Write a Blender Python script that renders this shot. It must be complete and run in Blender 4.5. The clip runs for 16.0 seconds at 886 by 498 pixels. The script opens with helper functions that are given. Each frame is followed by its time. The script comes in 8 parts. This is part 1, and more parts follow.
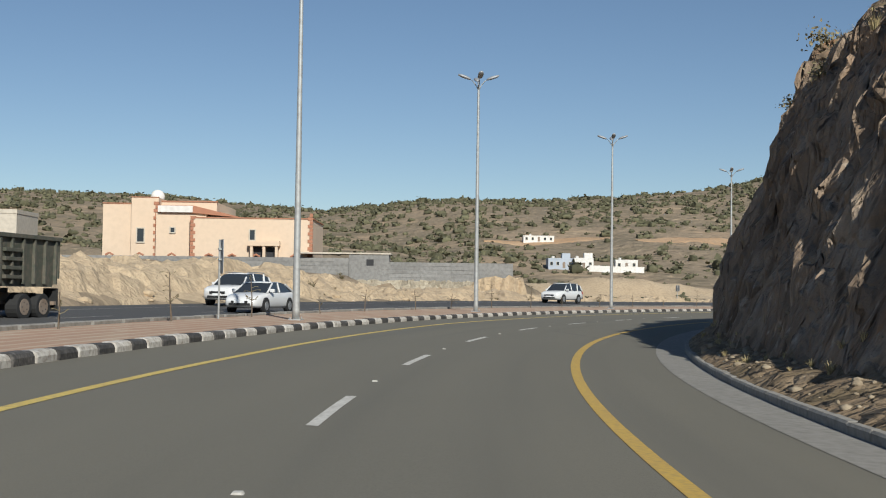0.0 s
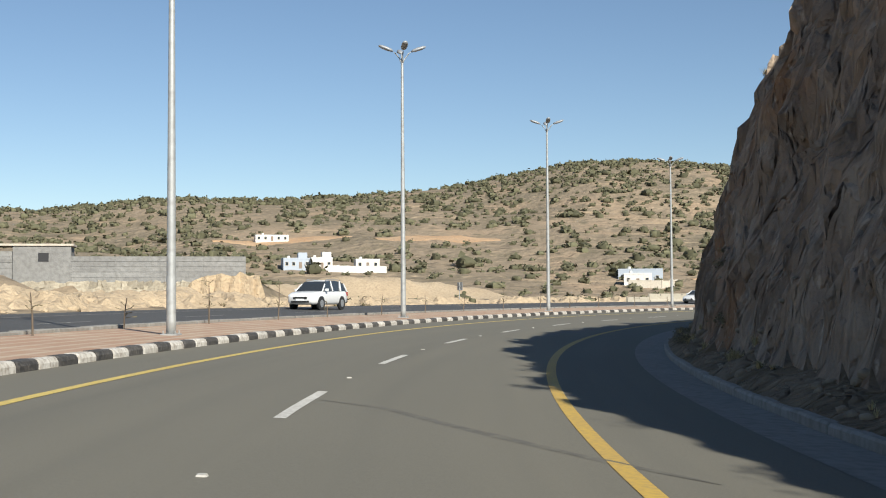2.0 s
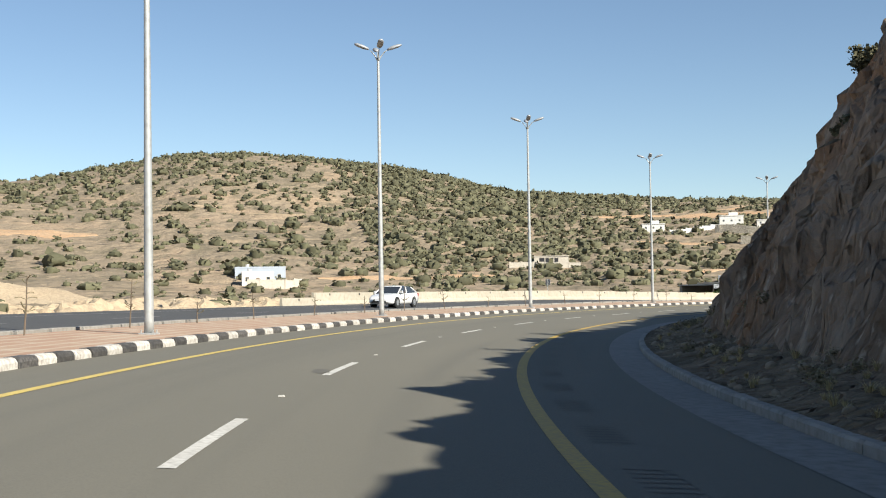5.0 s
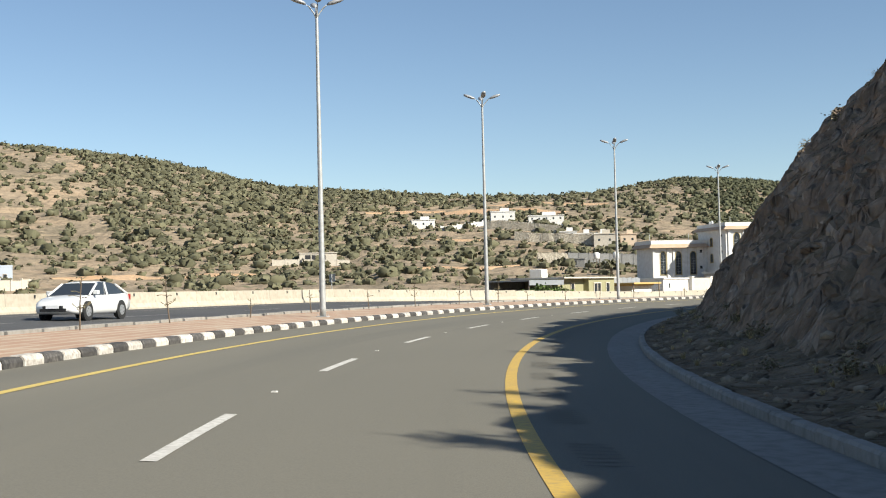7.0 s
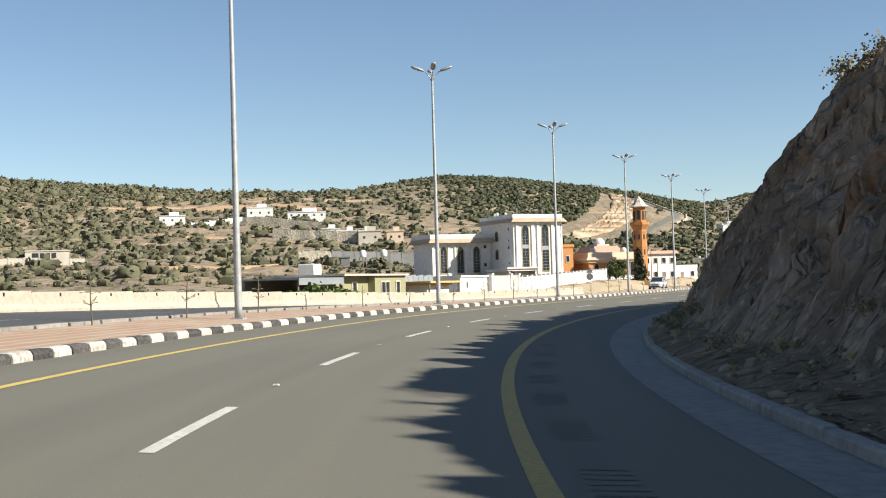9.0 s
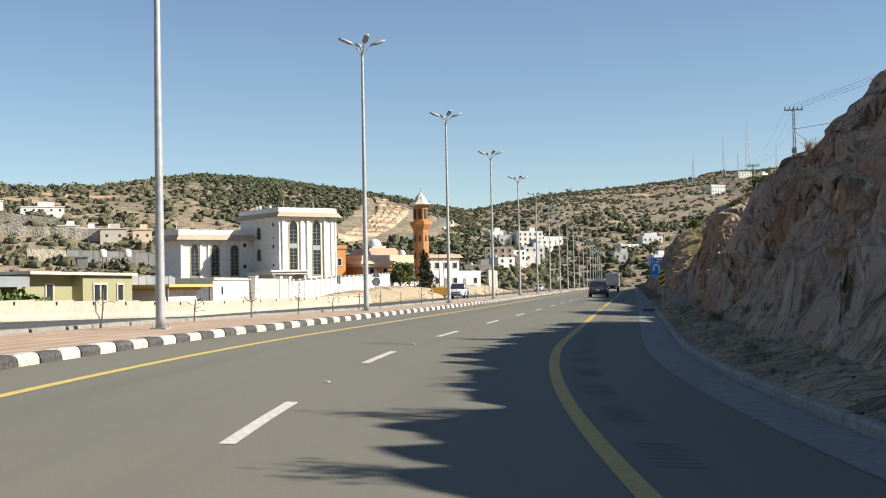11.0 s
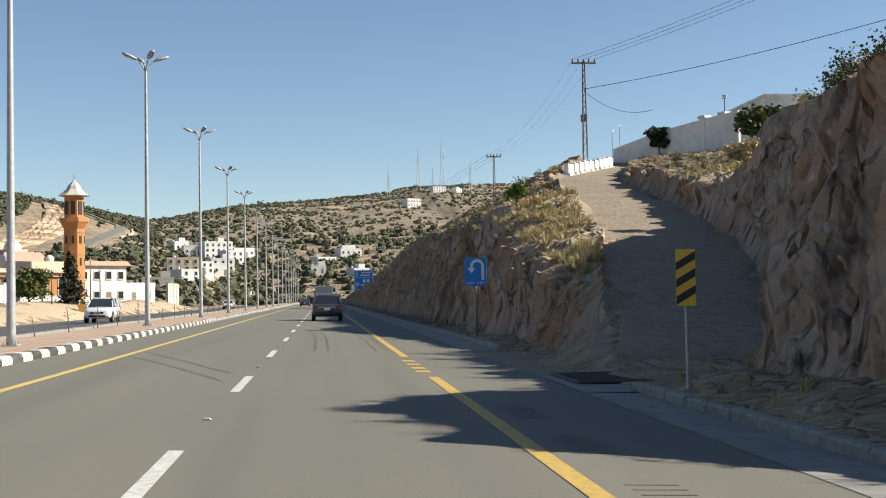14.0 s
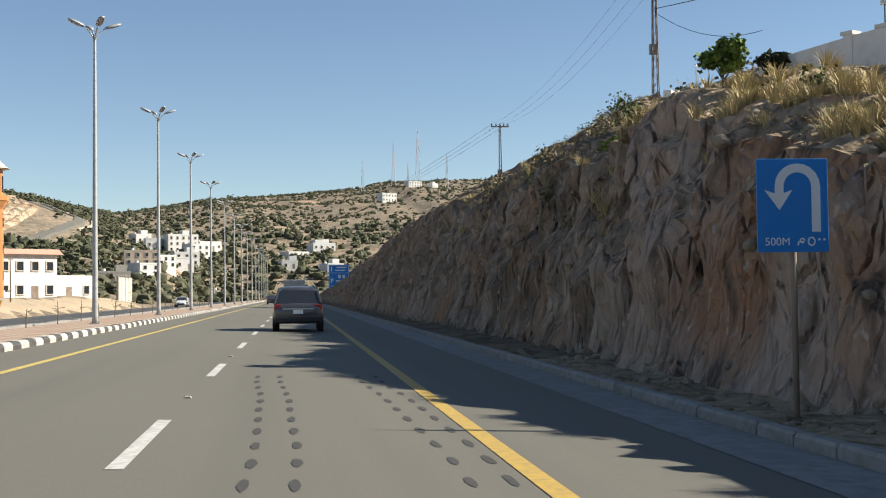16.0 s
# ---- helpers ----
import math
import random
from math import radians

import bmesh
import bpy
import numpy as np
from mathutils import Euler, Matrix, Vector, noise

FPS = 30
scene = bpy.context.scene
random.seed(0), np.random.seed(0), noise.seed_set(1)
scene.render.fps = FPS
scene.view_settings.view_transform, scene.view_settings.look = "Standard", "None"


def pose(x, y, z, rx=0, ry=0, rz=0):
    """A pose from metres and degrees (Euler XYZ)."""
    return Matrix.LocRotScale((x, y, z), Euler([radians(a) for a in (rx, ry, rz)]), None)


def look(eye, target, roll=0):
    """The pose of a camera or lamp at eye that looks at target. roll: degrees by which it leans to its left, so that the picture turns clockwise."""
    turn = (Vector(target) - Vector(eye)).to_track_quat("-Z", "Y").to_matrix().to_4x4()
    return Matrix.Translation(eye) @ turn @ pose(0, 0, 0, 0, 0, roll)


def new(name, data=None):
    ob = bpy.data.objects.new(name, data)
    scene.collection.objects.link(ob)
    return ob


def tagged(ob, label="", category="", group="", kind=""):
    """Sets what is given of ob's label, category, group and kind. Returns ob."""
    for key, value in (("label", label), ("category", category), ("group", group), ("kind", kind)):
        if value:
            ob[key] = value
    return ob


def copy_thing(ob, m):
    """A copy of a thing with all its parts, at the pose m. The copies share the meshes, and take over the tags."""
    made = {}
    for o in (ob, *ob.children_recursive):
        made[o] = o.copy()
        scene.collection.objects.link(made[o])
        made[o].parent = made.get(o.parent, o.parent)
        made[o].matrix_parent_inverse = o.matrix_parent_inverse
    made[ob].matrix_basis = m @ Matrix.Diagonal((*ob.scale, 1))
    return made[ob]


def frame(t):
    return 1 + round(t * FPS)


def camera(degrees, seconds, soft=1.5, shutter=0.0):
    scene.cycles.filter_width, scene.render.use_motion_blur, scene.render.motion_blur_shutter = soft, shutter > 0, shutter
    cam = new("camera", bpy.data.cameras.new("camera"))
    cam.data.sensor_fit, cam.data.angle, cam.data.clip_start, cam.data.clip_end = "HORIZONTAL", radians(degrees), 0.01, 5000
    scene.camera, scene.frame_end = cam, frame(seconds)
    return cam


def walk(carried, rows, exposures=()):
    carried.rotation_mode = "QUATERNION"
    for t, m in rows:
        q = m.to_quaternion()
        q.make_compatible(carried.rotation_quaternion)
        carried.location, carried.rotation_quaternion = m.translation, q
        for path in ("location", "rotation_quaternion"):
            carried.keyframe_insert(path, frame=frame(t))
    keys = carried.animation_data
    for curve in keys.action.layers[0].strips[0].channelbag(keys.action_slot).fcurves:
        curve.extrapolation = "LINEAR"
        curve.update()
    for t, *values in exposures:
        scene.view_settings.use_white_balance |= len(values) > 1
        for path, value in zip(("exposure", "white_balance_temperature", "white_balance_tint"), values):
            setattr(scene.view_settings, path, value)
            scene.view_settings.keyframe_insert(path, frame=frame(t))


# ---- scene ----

# ---------------- camera ----------------
cam = camera(39.0, 16.0, soft=1.1)
PATH = [
    (0.0, pose(-0.00, 0.00, 1.463, 92.07, -0.76, 0.00)),
    (0.5, pose(-0.30, 8.83, 1.453, 92.13, -0.41, -3.04)),
    (1.0, pose(-0.09, 17.61, 1.448, 92.26, 0.04, -6.04)),
    (1.5, pose(0.64, 26.33, 1.454, 92.23, 0.34, -9.02)),
    (2.0, pose(1.83, 34.97, 1.458, 92.24, 0.34, -12.21)),
    (2.5, pose(3.39, 43.46, 1.453, 92.38, 0.40, -14.94)),
    (3.0, pose(5.27, 51.80, 1.444, 92.05, 0.44, -17.13)),
    (3.5, pose(7.52, 59.99, 1.439, 92.19, 0.50, -20.00)),
    (4.0, pose(10.17, 68.06, 1.435, 92.25, 0.53, -22.93)),
    (4.5, pose(13.30, 76.00, 1.435, 92.25, 0.74, -26.37)),
    (5.0, pose(16.92, 83.79, 1.436, 92.14, 0.89, -30.02)),
    (5.5, pose(20.95, 91.43, 1.443, 91.97, 0.98, -33.42)),
    (6.0, pose(25.36, 98.88, 1.448, 91.86, 1.08, -36.35)),
    (6.5, pose(30.12, 106.13, 1.452, 91.86, 1.23, -38.80)),
    (7.0, pose(35.23, 113.15, 1.456, 91.93, 1.40, -40.92)),
    (7.5, pose(40.70, 119.92, 1.460, 91.97, 1.50, -43.02)),
    (8.0, pose(46.51, 126.41, 1.457, 91.77, 1.38, -45.51)),
    (8.5, pose(52.65, 132.62, 1.446, 91.78, 1.47, -48.87)),
    (9.0, pose(59.07, 138.55, 1.435, 91.69, 1.73, -52.02)),
    (9.5, pose(65.71, 144.20, 1.440, 91.59, 1.64, -54.88)),
    (10.0, pose(72.52, 149.55, 1.447, 91.57, 1.43, -57.57)),
    (10.5, pose(79.49, 154.54, 1.451, 91.62, 1.22, -60.25)),
    (11.0, pose(86.60, 159.13, 1.453, 91.71, 1.07, -63.10)),
    (11.5, pose(93.86, 163.25, 1.449, 91.80, 0.98, -66.19)),
    (12.0, pose(101.27, 166.90, 1.437, 91.80, 0.91, -69.43)),
    (12.5, pose(108.83, 170.10, 1.433, 91.87, 1.02, -72.46)),
    (13.0, pose(116.51, 172.98, 1.443, 92.06, 1.11, -74.53)),
    (13.5, pose(124.24, 175.67, 1.454, 92.17, 0.98, -75.93)),
    (14.0, pose(131.99, 178.25, 1.460, 92.18, 0.96, -77.26)),
    (14.5, pose(139.72, 180.76, 1.455, 91.93, 0.71, -78.10)),
    (15.0, pose(147.43, 183.26, 1.447, 91.99, 0.56, -78.53)),
    (15.5, pose(155.10, 185.76, 1.430, 92.05, 0.52, -78.60)),
    (16.0, pose(162.73, 188.24, 1.408, 92.07, 0.64, -78.55)),
]
walk(cam, PATH, [(0.0, 0.06, 6080, 7), (1.5, 0.43, 6180, 7), (2.5, 0.63, 6250, 7), (3.2, 0.80, 6300, 7), (5.0, 0.84, 6350, 7), (16.0, 0.86, 6420, 8)])

# ---------------- world, sun ----------------
SUN_AZ, SUN_EL = 163.0, 34.0          # degrees clockwise from +y, and above the horizon
world = bpy.data.worlds.new("world")
scene.world = world
world.use_nodes = True
wn = world.node_tree
sky = wn.nodes.new("ShaderNodeTexSky")
sky.sky_type = "NISHITA"
sky.sun_disc = False
sky.sun_elevation = radians(SUN_EL)
sky.sun_rotation = radians(SUN_AZ)
sky.altitude = 1500
sky.air_density = 1.0
sky.dust_density = 0.35
sky.ozone_density = 1.15
wn.links.new(sky.outputs[0], wn.nodes["Background"].inputs[0])
wn.nodes["Background"].inputs[1].default_value = 0.068
sun = new("sun", bpy.data.lights.new("sun", "SUN"))
sun.data.energy = 5.0
sun.data.angle = radians(0.55)
sun.data.color = (1.0, 0.93, 0.82)
sun_dir = Vector((math.sin(radians(SUN_AZ)) * math.cos(radians(SUN_EL)), math.cos(radians(SUN_AZ)) * math.cos(radians(SUN_EL)), math.sin(radians(SUN_EL))))
sun.matrix_world = look(sun_dir * 300, (0, 0, 0))


# ---------------- materials ----------------
def material(name, colour, rough=0.8, metal=0.0, second=None, scale=1.0, amount=0.5, fine=None, fine_scale=20.0, bump=0.0,
             bump_scale=30.0, per_object=0.0, spec=0.5, stretch=(1, 1, 1), island=0.0):
    """A surface with colour varied at two scales, fine relief, and some change from piece to piece."""
    m = bpy.data.materials.new(name)
    m.use_nodes = True
    nt = m.node_tree
    b = nt.nodes["Principled BSDF"]
    b.inputs["Roughness"].default_value = rough
    b.inputs["Metallic"].default_value = metal
    b.inputs["Specular IOR Level"].default_value = spec
    geo = nt.nodes.new("ShaderNodeNewGeometry")
    mp = nt.nodes.new("ShaderNodeMapping")
    mp.inputs["Scale"].default_value = stretch
    nt.links.new(geo.outputs["Position"], mp.inputs["Vector"])
    pos = mp.outputs[0]

    def mix(a, bcol, fac):
        n = nt.nodes.new("ShaderNodeMix")
        n.data_type = "RGBA"
        for k, v in ((6, a), (7, bcol)):
            if isinstance(v, tuple):
                n.inputs[k].default_value = (*v, 1)
            else:
                nt.links.new(v, n.inputs[k])
        if isinstance(fac, float):
            n.inputs[0].default_value = fac
        else:
            nt.links.new(fac, n.inputs[0])
        return n.outputs[2]

    def noise_fac(s, detail, lo, hi):
        n = nt.nodes.new("ShaderNodeTexNoise")
        n.inputs["Scale"].default_value = s
        n.inputs["Detail"].default_value = detail
        nt.links.new(pos, n.inputs["Vector"])
        r = nt.nodes.new("ShaderNodeMapRange")
        r.inputs[1].default_value, r.inputs[2].default_value = lo, hi
        nt.links.new(n.outputs["Fac"], r.inputs[0])
        return r.outputs[0], n.outputs["Fac"]

    col = colour
    if second:
        f, _ = noise_fac(scale, 5, 0.5 - amount / 2, 0.5 + amount / 2)
        col = mix(col, second, f)
    if fine:
        f, _ = noise_fac(fine_scale, 4, 0.42, 0.72)
        col = mix(col, fine, f)
    if per_object or island:
        if island:
            src = geo.outputs["Random Per Island"]
        else:
            src = nt.nodes.new("ShaderNodeObjectInfo").outputs["Random"]
        hs = nt.nodes.new("ShaderNodeHueSaturation")
        r = nt.nodes.new("ShaderNodeMapRange")
        v = per_object or island
        r.inputs[3].default_value, r.inputs[4].default_value = 1 - v, 1 + v
        nt.links.new(src, r.inputs[0])
        nt.links.new(r.outputs[0], hs.inputs["Value"])
        if isinstance(col, tuple):
            hs.inputs["Color"].default_value = (*col, 1)
        else:
            nt.links.new(col, hs.inputs["Color"])
        col = hs.outputs[0]
    if isinstance(col, tuple):
        b.inputs["Base Color"].default_value = (*col, 1)
    else:
        nt.links.new(col, b.inputs["Base Color"])
    if bump:
        _, raw = noise_fac(bump_scale, 8, 0, 1)
        bp = nt.nodes.new("ShaderNodeBump")
        bp.inputs["Strength"].default_value = min(1.0, bump)
        bp.inputs["Distance"].default_value = 1.0 / bump_scale
        nt.links.new(raw, bp.inputs["Height"])
        nt.links.new(bp.outputs[0], b.inputs["Normal"])
    return m


M_ASPHALT = material("asphalt", (0.141, 0.131, 0.102), 0.85, second=(0.154, 0.142, 0.110), scale=0.12, fine=(0.117, 0.109, 0.086), fine_scale=45.0, bump=0.3, bump_scale=90)
def add_streaks(m, dark, along=0.035, across=1.3, lo=0.50, hi=0.72, seed=0.0):
    """Long faint wheel tracks that follow the lanes."""
    nt = m.node_tree
    b = nt.nodes["Principled BSDF"]
    src = b.inputs["Base Color"].links[0].from_socket
    uv = nt.nodes.new("ShaderNodeUVMap")
    mp = nt.nodes.new("ShaderNodeMapping")
    mp.inputs["Scale"].default_value = (along, across, 1)
    mp.inputs["Location"].default_value = (seed, seed, 0)
    nt.links.new(uv.outputs[0], mp.inputs["Vector"])
    n = nt.nodes.new("ShaderNodeTexNoise")
    n.inputs["Scale"].default_value = 1.0
    n.inputs["Detail"].default_value = 4
    nt.links.new(mp.outputs[0], n.inputs["Vector"])
    r = nt.nodes.new("ShaderNodeMapRange")
    r.inputs[1].default_value, r.inputs[2].default_value = lo, hi
    nt.links.new(n.outputs["Fac"], r.inputs[0])
    mix = nt.nodes.new("ShaderNodeMix")
    mix.data_type = "RGBA"
    nt.links.new(r.outputs[0], mix.inputs[0])
    nt.links.new(src, mix.inputs[6])
    mix.inputs[7].default_value = (*dark, 1)
    nt.links.new(mix.outputs[2], b.inputs["Base Color"])


add_streaks(M_ASPHALT, (0.119, 0.111, 0.088), 0.02, 0.9)
add_streaks(M_ASPHALT, (0.158, 0.145, 0.111), 0.03, 0.45, 0.50, 0.80, 7.3)
M_ASPHALT_OPP = material("dark_asphalt", (0.062, 0.061, 0.060), 0.85, second=(0.078, 0.076, 0.073), scale=0.2, fine=(0.05, 0.05, 0.05), fine_scale=7.0, bump=0.2, bump_scale=60)
M_WHITE_PAINT = material("white_road_paint", (0.62, 0.60, 0.55), 0.7, second=(0.48, 0.46, 0.42), scale=1.5, fine=(0.36, 0.34, 0.30), fine_scale=14)
M_YELLOW_PAINT = material("yellow_road_paint", (0.52, 0.34, 0.055), 0.7, second=(0.46, 0.30, 0.07), scale=1.2, fine=(0.34, 0.24, 0.08), fine_scale=12)
M_YELLOW_PALE = material("pale_yellow_paint", (0.60, 0.46, 0.12), 0.7, second=(0.52, 0.38, 0.09), scale=1.2, fine=(0.40, 0.30, 0.12), fine_scale=12)
M_KERB_WHITE = material("kerb_white", (0.62, 0.60, 0.55), 0.8, second=(0.45, 0.42, 0.37), scale=2.5, fine=(0.28, 0.24, 0.2), fine_scale=11, per_object=0.12, bump=0.3, bump_scale=18)
M_KERB_BLACK = material("kerb_black", (0.030, 0.029, 0.028), 0.75, second=(0.06, 0.055, 0.05), scale=2.5, fine=(0.12, 0.11, 0.1), fine_scale=13, per_object=0.25, bump=0.3, bump_scale=18)
M_CONCRETE = material("concrete", (0.30, 0.285, 0.255), 0.9, second=(0.24, 0.225, 0.20), scale=0.7, fine=(0.19, 0.175, 0.15), fine_scale=6, per_object=0.08, bump=0.25, bump_scale=25)
M_GUTTER = material("gutter_concrete", (0.265, 0.25, 0.225), 0.9, second=(0.21, 0.20, 0.18), scale=0.5, fine=(0.17, 0.16, 0.14), fine_scale=5, per_object=0.06, bump=0.2, bump_scale=25)
M_BARRIER = material("barrier_concrete", (0.45, 0.41, 0.325), 0.9, second=(0.39, 0.35, 0.275), scale=0.35, fine=(0.36, 0.31, 0.24), fine_scale=4, per_object=0.06, bump=0.2, bump_scale=20)
M_SAND = material("sand", (0.52, 0.41, 0.275), 0.95, second=(0.44, 0.335, 0.215), scale=0.12, fine=(0.36, 0.275, 0.18), fine_scale=2.6, bump=0.8, bump_scale=4)
M_STEEL = material("galvanised_steel", (0.46, 0.47, 0.46), 0.55, 0.35, second=(0.38, 0.39, 0.38), scale=0.8, fine=(0.33, 0.33, 0.32), fine_scale=5)
M_HEAD = material("lamp_housing", (0.34, 0.35, 0.36), 0.5, 0.2, second=(0.28, 0.29, 0.3), scale=3.0)
M_DARKSTEEL = material("dark_steel", (0.06, 0.058, 0.055), 0.7, 0.3, second=(0.09, 0.08, 0.07), scale=6)
M_DARK = material("dark_gap", (0.02, 0.02, 0.022), 0.6)
M_GLASS = material("window_glass", (0.03, 0.035, 0.04), 0.12, spec=0.8)


def ground_material(name, sets, rock=None, slope_lo=0.55, slope_hi=0.8, bump=0.6, bump_scale=1.5, crack=0.35):
    """Earth of two colours with patches, and rock where it stands steep."""
    m = bpy.data.materials.new(name)
    m.use_nodes = True
    nt = m.node_tree
    b = nt.nodes["Principled BSDF"]
    b.inputs["Roughness"].default_value = 0.95
    b.inputs["Specular IOR Level"].default_value = 0.2
    geo = nt.nodes.new("ShaderNodeNewGeometry")

    def ramp_noise(scale, lo, hi, detail=6, stretch=(1, 1, 1), dist=0.0):
        mp = nt.nodes.new("ShaderNodeMapping")
        mp.inputs["Scale"].default_value = stretch
        nt.links.new(geo.outputs["Position"], mp.inputs["Vector"])
        n = nt.nodes.new("ShaderNodeTexNoise")
        n.inputs["Scale"].default_value = scale
        n.inputs["Detail"].default_value = detail
        n.inputs["Distortion"].default_value = dist
        nt.links.new(mp.outputs[0], n.inputs["Vector"])
        r = nt.nodes.new("ShaderNodeMapRange")
        r.inputs[1].default_value, r.inputs[2].default_value = lo, hi
        nt.links.new(n.outputs["Fac"], r.inputs[0])
        return r.outputs[0], n.outputs["Fac"]

    def mix(a, c, fac):
        n = nt.nodes.new("ShaderNodeMix")
        n.data_type = "RGBA"
        for k, v in ((6, a), (7, c)):
            if isinstance(v, tuple):
                n.inputs[k].default_value = (*v, 1)
            else:
                nt.links.new(v, n.inputs[k])
        nt.links.new(fac, n.inputs[0])
        return n.outputs[2]

    col = sets[0][0]
    for c, scale, lo, hi, *st in sets[1:]:
        col = mix(col, c, ramp_noise(scale, lo, hi, 6, *st)[0])
    height = ramp_noise(bump_scale, 0, 1, 9)[1]
    if rock:
        rc = rock[0][0]
        for c, scale, lo, hi, st in rock[1:]:
            rc = mix(rc, c, ramp_noise(scale, lo, hi, 7, st, 0.4)[0])
        sep = nt.nodes.new("ShaderNodeSeparateXYZ")
        nt.links.new(geo.outputs["Normal"], sep.inputs[0])
        r = nt.nodes.new("ShaderNodeMapRange")
        r.inputs[1].default_value, r.inputs[2].default_value = slope_hi, slope_lo
        nt.links.new(sep.outputs[2], r.inputs[0])
        col = mix(col, rc, r.outputs[0])
    nt.links.new(col, b.inputs["Base Color"])
    bp = nt.nodes.new("ShaderNodeBump")
    bp.inputs["Strength"].default_value = bump
    bp.inputs["Distance"].default_value = 0.6 / bump_scale
    nt.links.new(height, bp.inputs["Height"])
    last = bp
    if rock:                                         # cracks that run down the face
        mp = nt.nodes.new("ShaderNodeMapping")
        mp.inputs["Scale"].default_value = (1, 1, crack)
        nt.links.new(geo.outputs["Position"], mp.inputs["Vector"])
        warp = nt.nodes.new("ShaderNodeTexNoise")
        warp.inputs["Scale"].default_value = 0.9
        warp.inputs["Detail"].default_value = 4
        nt.links.new(mp.outputs[0], warp.inputs["Vector"])
        add = nt.nodes.new("ShaderNodeMixRGB")
        add.blend_type = "ADD"
        add.inputs[0].default_value = 0.9
        nt.links.new(mp.outputs[0], add.inputs[1])
        nt.links.new(warp.outputs["Color"], add.inputs[2])
        for sc, dist in ((0.7, 0.32), (2.2, 0.13)):
            vor = nt.nodes.new("ShaderNodeTexVoronoi")
            vor.feature = "DISTANCE_TO_EDGE"
            vor.inputs["Scale"].default_value = sc
            nt.links.new(add.outputs[0], vor.inputs["Vector"])
            cl = nt.nodes.new("ShaderNodeMapRange")
            cl.inputs[1].default_value, cl.inputs[2].default_value = 0.0, 0.16
            nt.links.new(vor.outputs["Distance"], cl.inputs[0])
            b2 = nt.nodes.new("ShaderNodeBump")
            b2.inputs["Strength"].default_value = 0.6
            b2.inputs["Distance"].default_value = dist
            nt.links.new(cl.outputs[0], b2.inputs["Height"])
            nt.links.new(last.outputs[0], b2.inputs["Normal"])
            last = b2
    nt.links.new(last.outputs[0], b.inputs["Normal"])
    return m


M_HILL = ground_material("hill_earth", [((0.27, 0.212, 0.148),), ((0.20, 0.164, 0.115), 0.02, 0.42, 0.62), ((0.33, 0.245, 0.165), 0.035, 0.52, 0.68), ((0.17, 0.142, 0.095), 0.12, 0.50, 0.70), ((0.38, 0.295, 0.20), 0.3, 0.58, 0.75), ((0.37, 0.28, 0.185), 0.32, 0.60, 0.70, (0.06, 0.06, 1.0)), ((0.17, 0.138, 0.095), 0.5, 0.62, 0.70, (0.05, 0.05, 1.0))], bump=0.9, bump_scale=0.25)
M_CLIFF = ground_material("rock_and_scrub", [((0.21, 0.155, 0.10),), ((0.14, 0.108, 0.066), 0.5, 0.42, 0.62), ((0.29, 0.22, 0.145), 1.3, 0.52, 0.72)],
                          rock=[((0.31, 0.232, 0.165),), ((0.205, 0.147, 0.10), 0.35, 0.42, 0.62, (1, 1, 0.45)), ((0.40, 0.315, 0.232), 0.8, 0.50, 0.70, (1, 1, 0.6)), ((0.29, 0.17, 0.095), 0.2, 0.54, 0.68, (1, 1, 1)), ((0.12, 0.088, 0.06), 1.3, 0.53, 0.70, (1, 1, 0.22)), ((0.44, 0.355, 0.27), 4.0, 0.60, 0.72, (1, 1, 0.5))],
                          slope_lo=0.6, slope_hi=0.82, bump=1.0, bump_scale=1.2)
M_CLIFF_PALE = ground_material("pink_brown_rock", [((0.34, 0.262, 0.165),), ((0.24, 0.178, 0.108), 0.5, 0.42, 0.62), ((0.42, 0.335, 0.225), 1.3, 0.52, 0.72)],
                               rock=[((0.403, 0.304, 0.228),), ((0.312, 0.220, 0.160), 0.45, 0.42, 0.62, (1, 1, 0.5)), ((0.426, 0.334, 0.262), 0.7, 0.52, 0.68, (1, 1, 0.8)), ((0.327, 0.171, 0.091), 0.16, 0.50, 0.62, (1, 1, 1)), ((0.129, 0.090, 0.065), 1.7, 0.55, 0.66, (1, 1, 0.35)), ((0.456, 0.372, 0.296), 5.0, 0.60, 0.72, (1, 1, 0.7))],
                               slope_lo=0.6, slope_hi=0.82, bump=0.8, bump_scale=1.6, crack=0.45)

M_DIRT = material("driveway_dirt", (0.29, 0.225, 0.15), 0.95, second=(0.23, 0.18, 0.12), scale=0.25, fine=(0.17, 0.135, 0.095), fine_scale=3.0, bump=0.5, bump_scale=6)
M_WORN_WHITE = material("worn_white_paint", (0.40, 0.385, 0.35), 0.8, second=(0.22, 0.21, 0.2), scale=2.0, fine=(0.12, 0.115, 0.11), fine_scale=7)


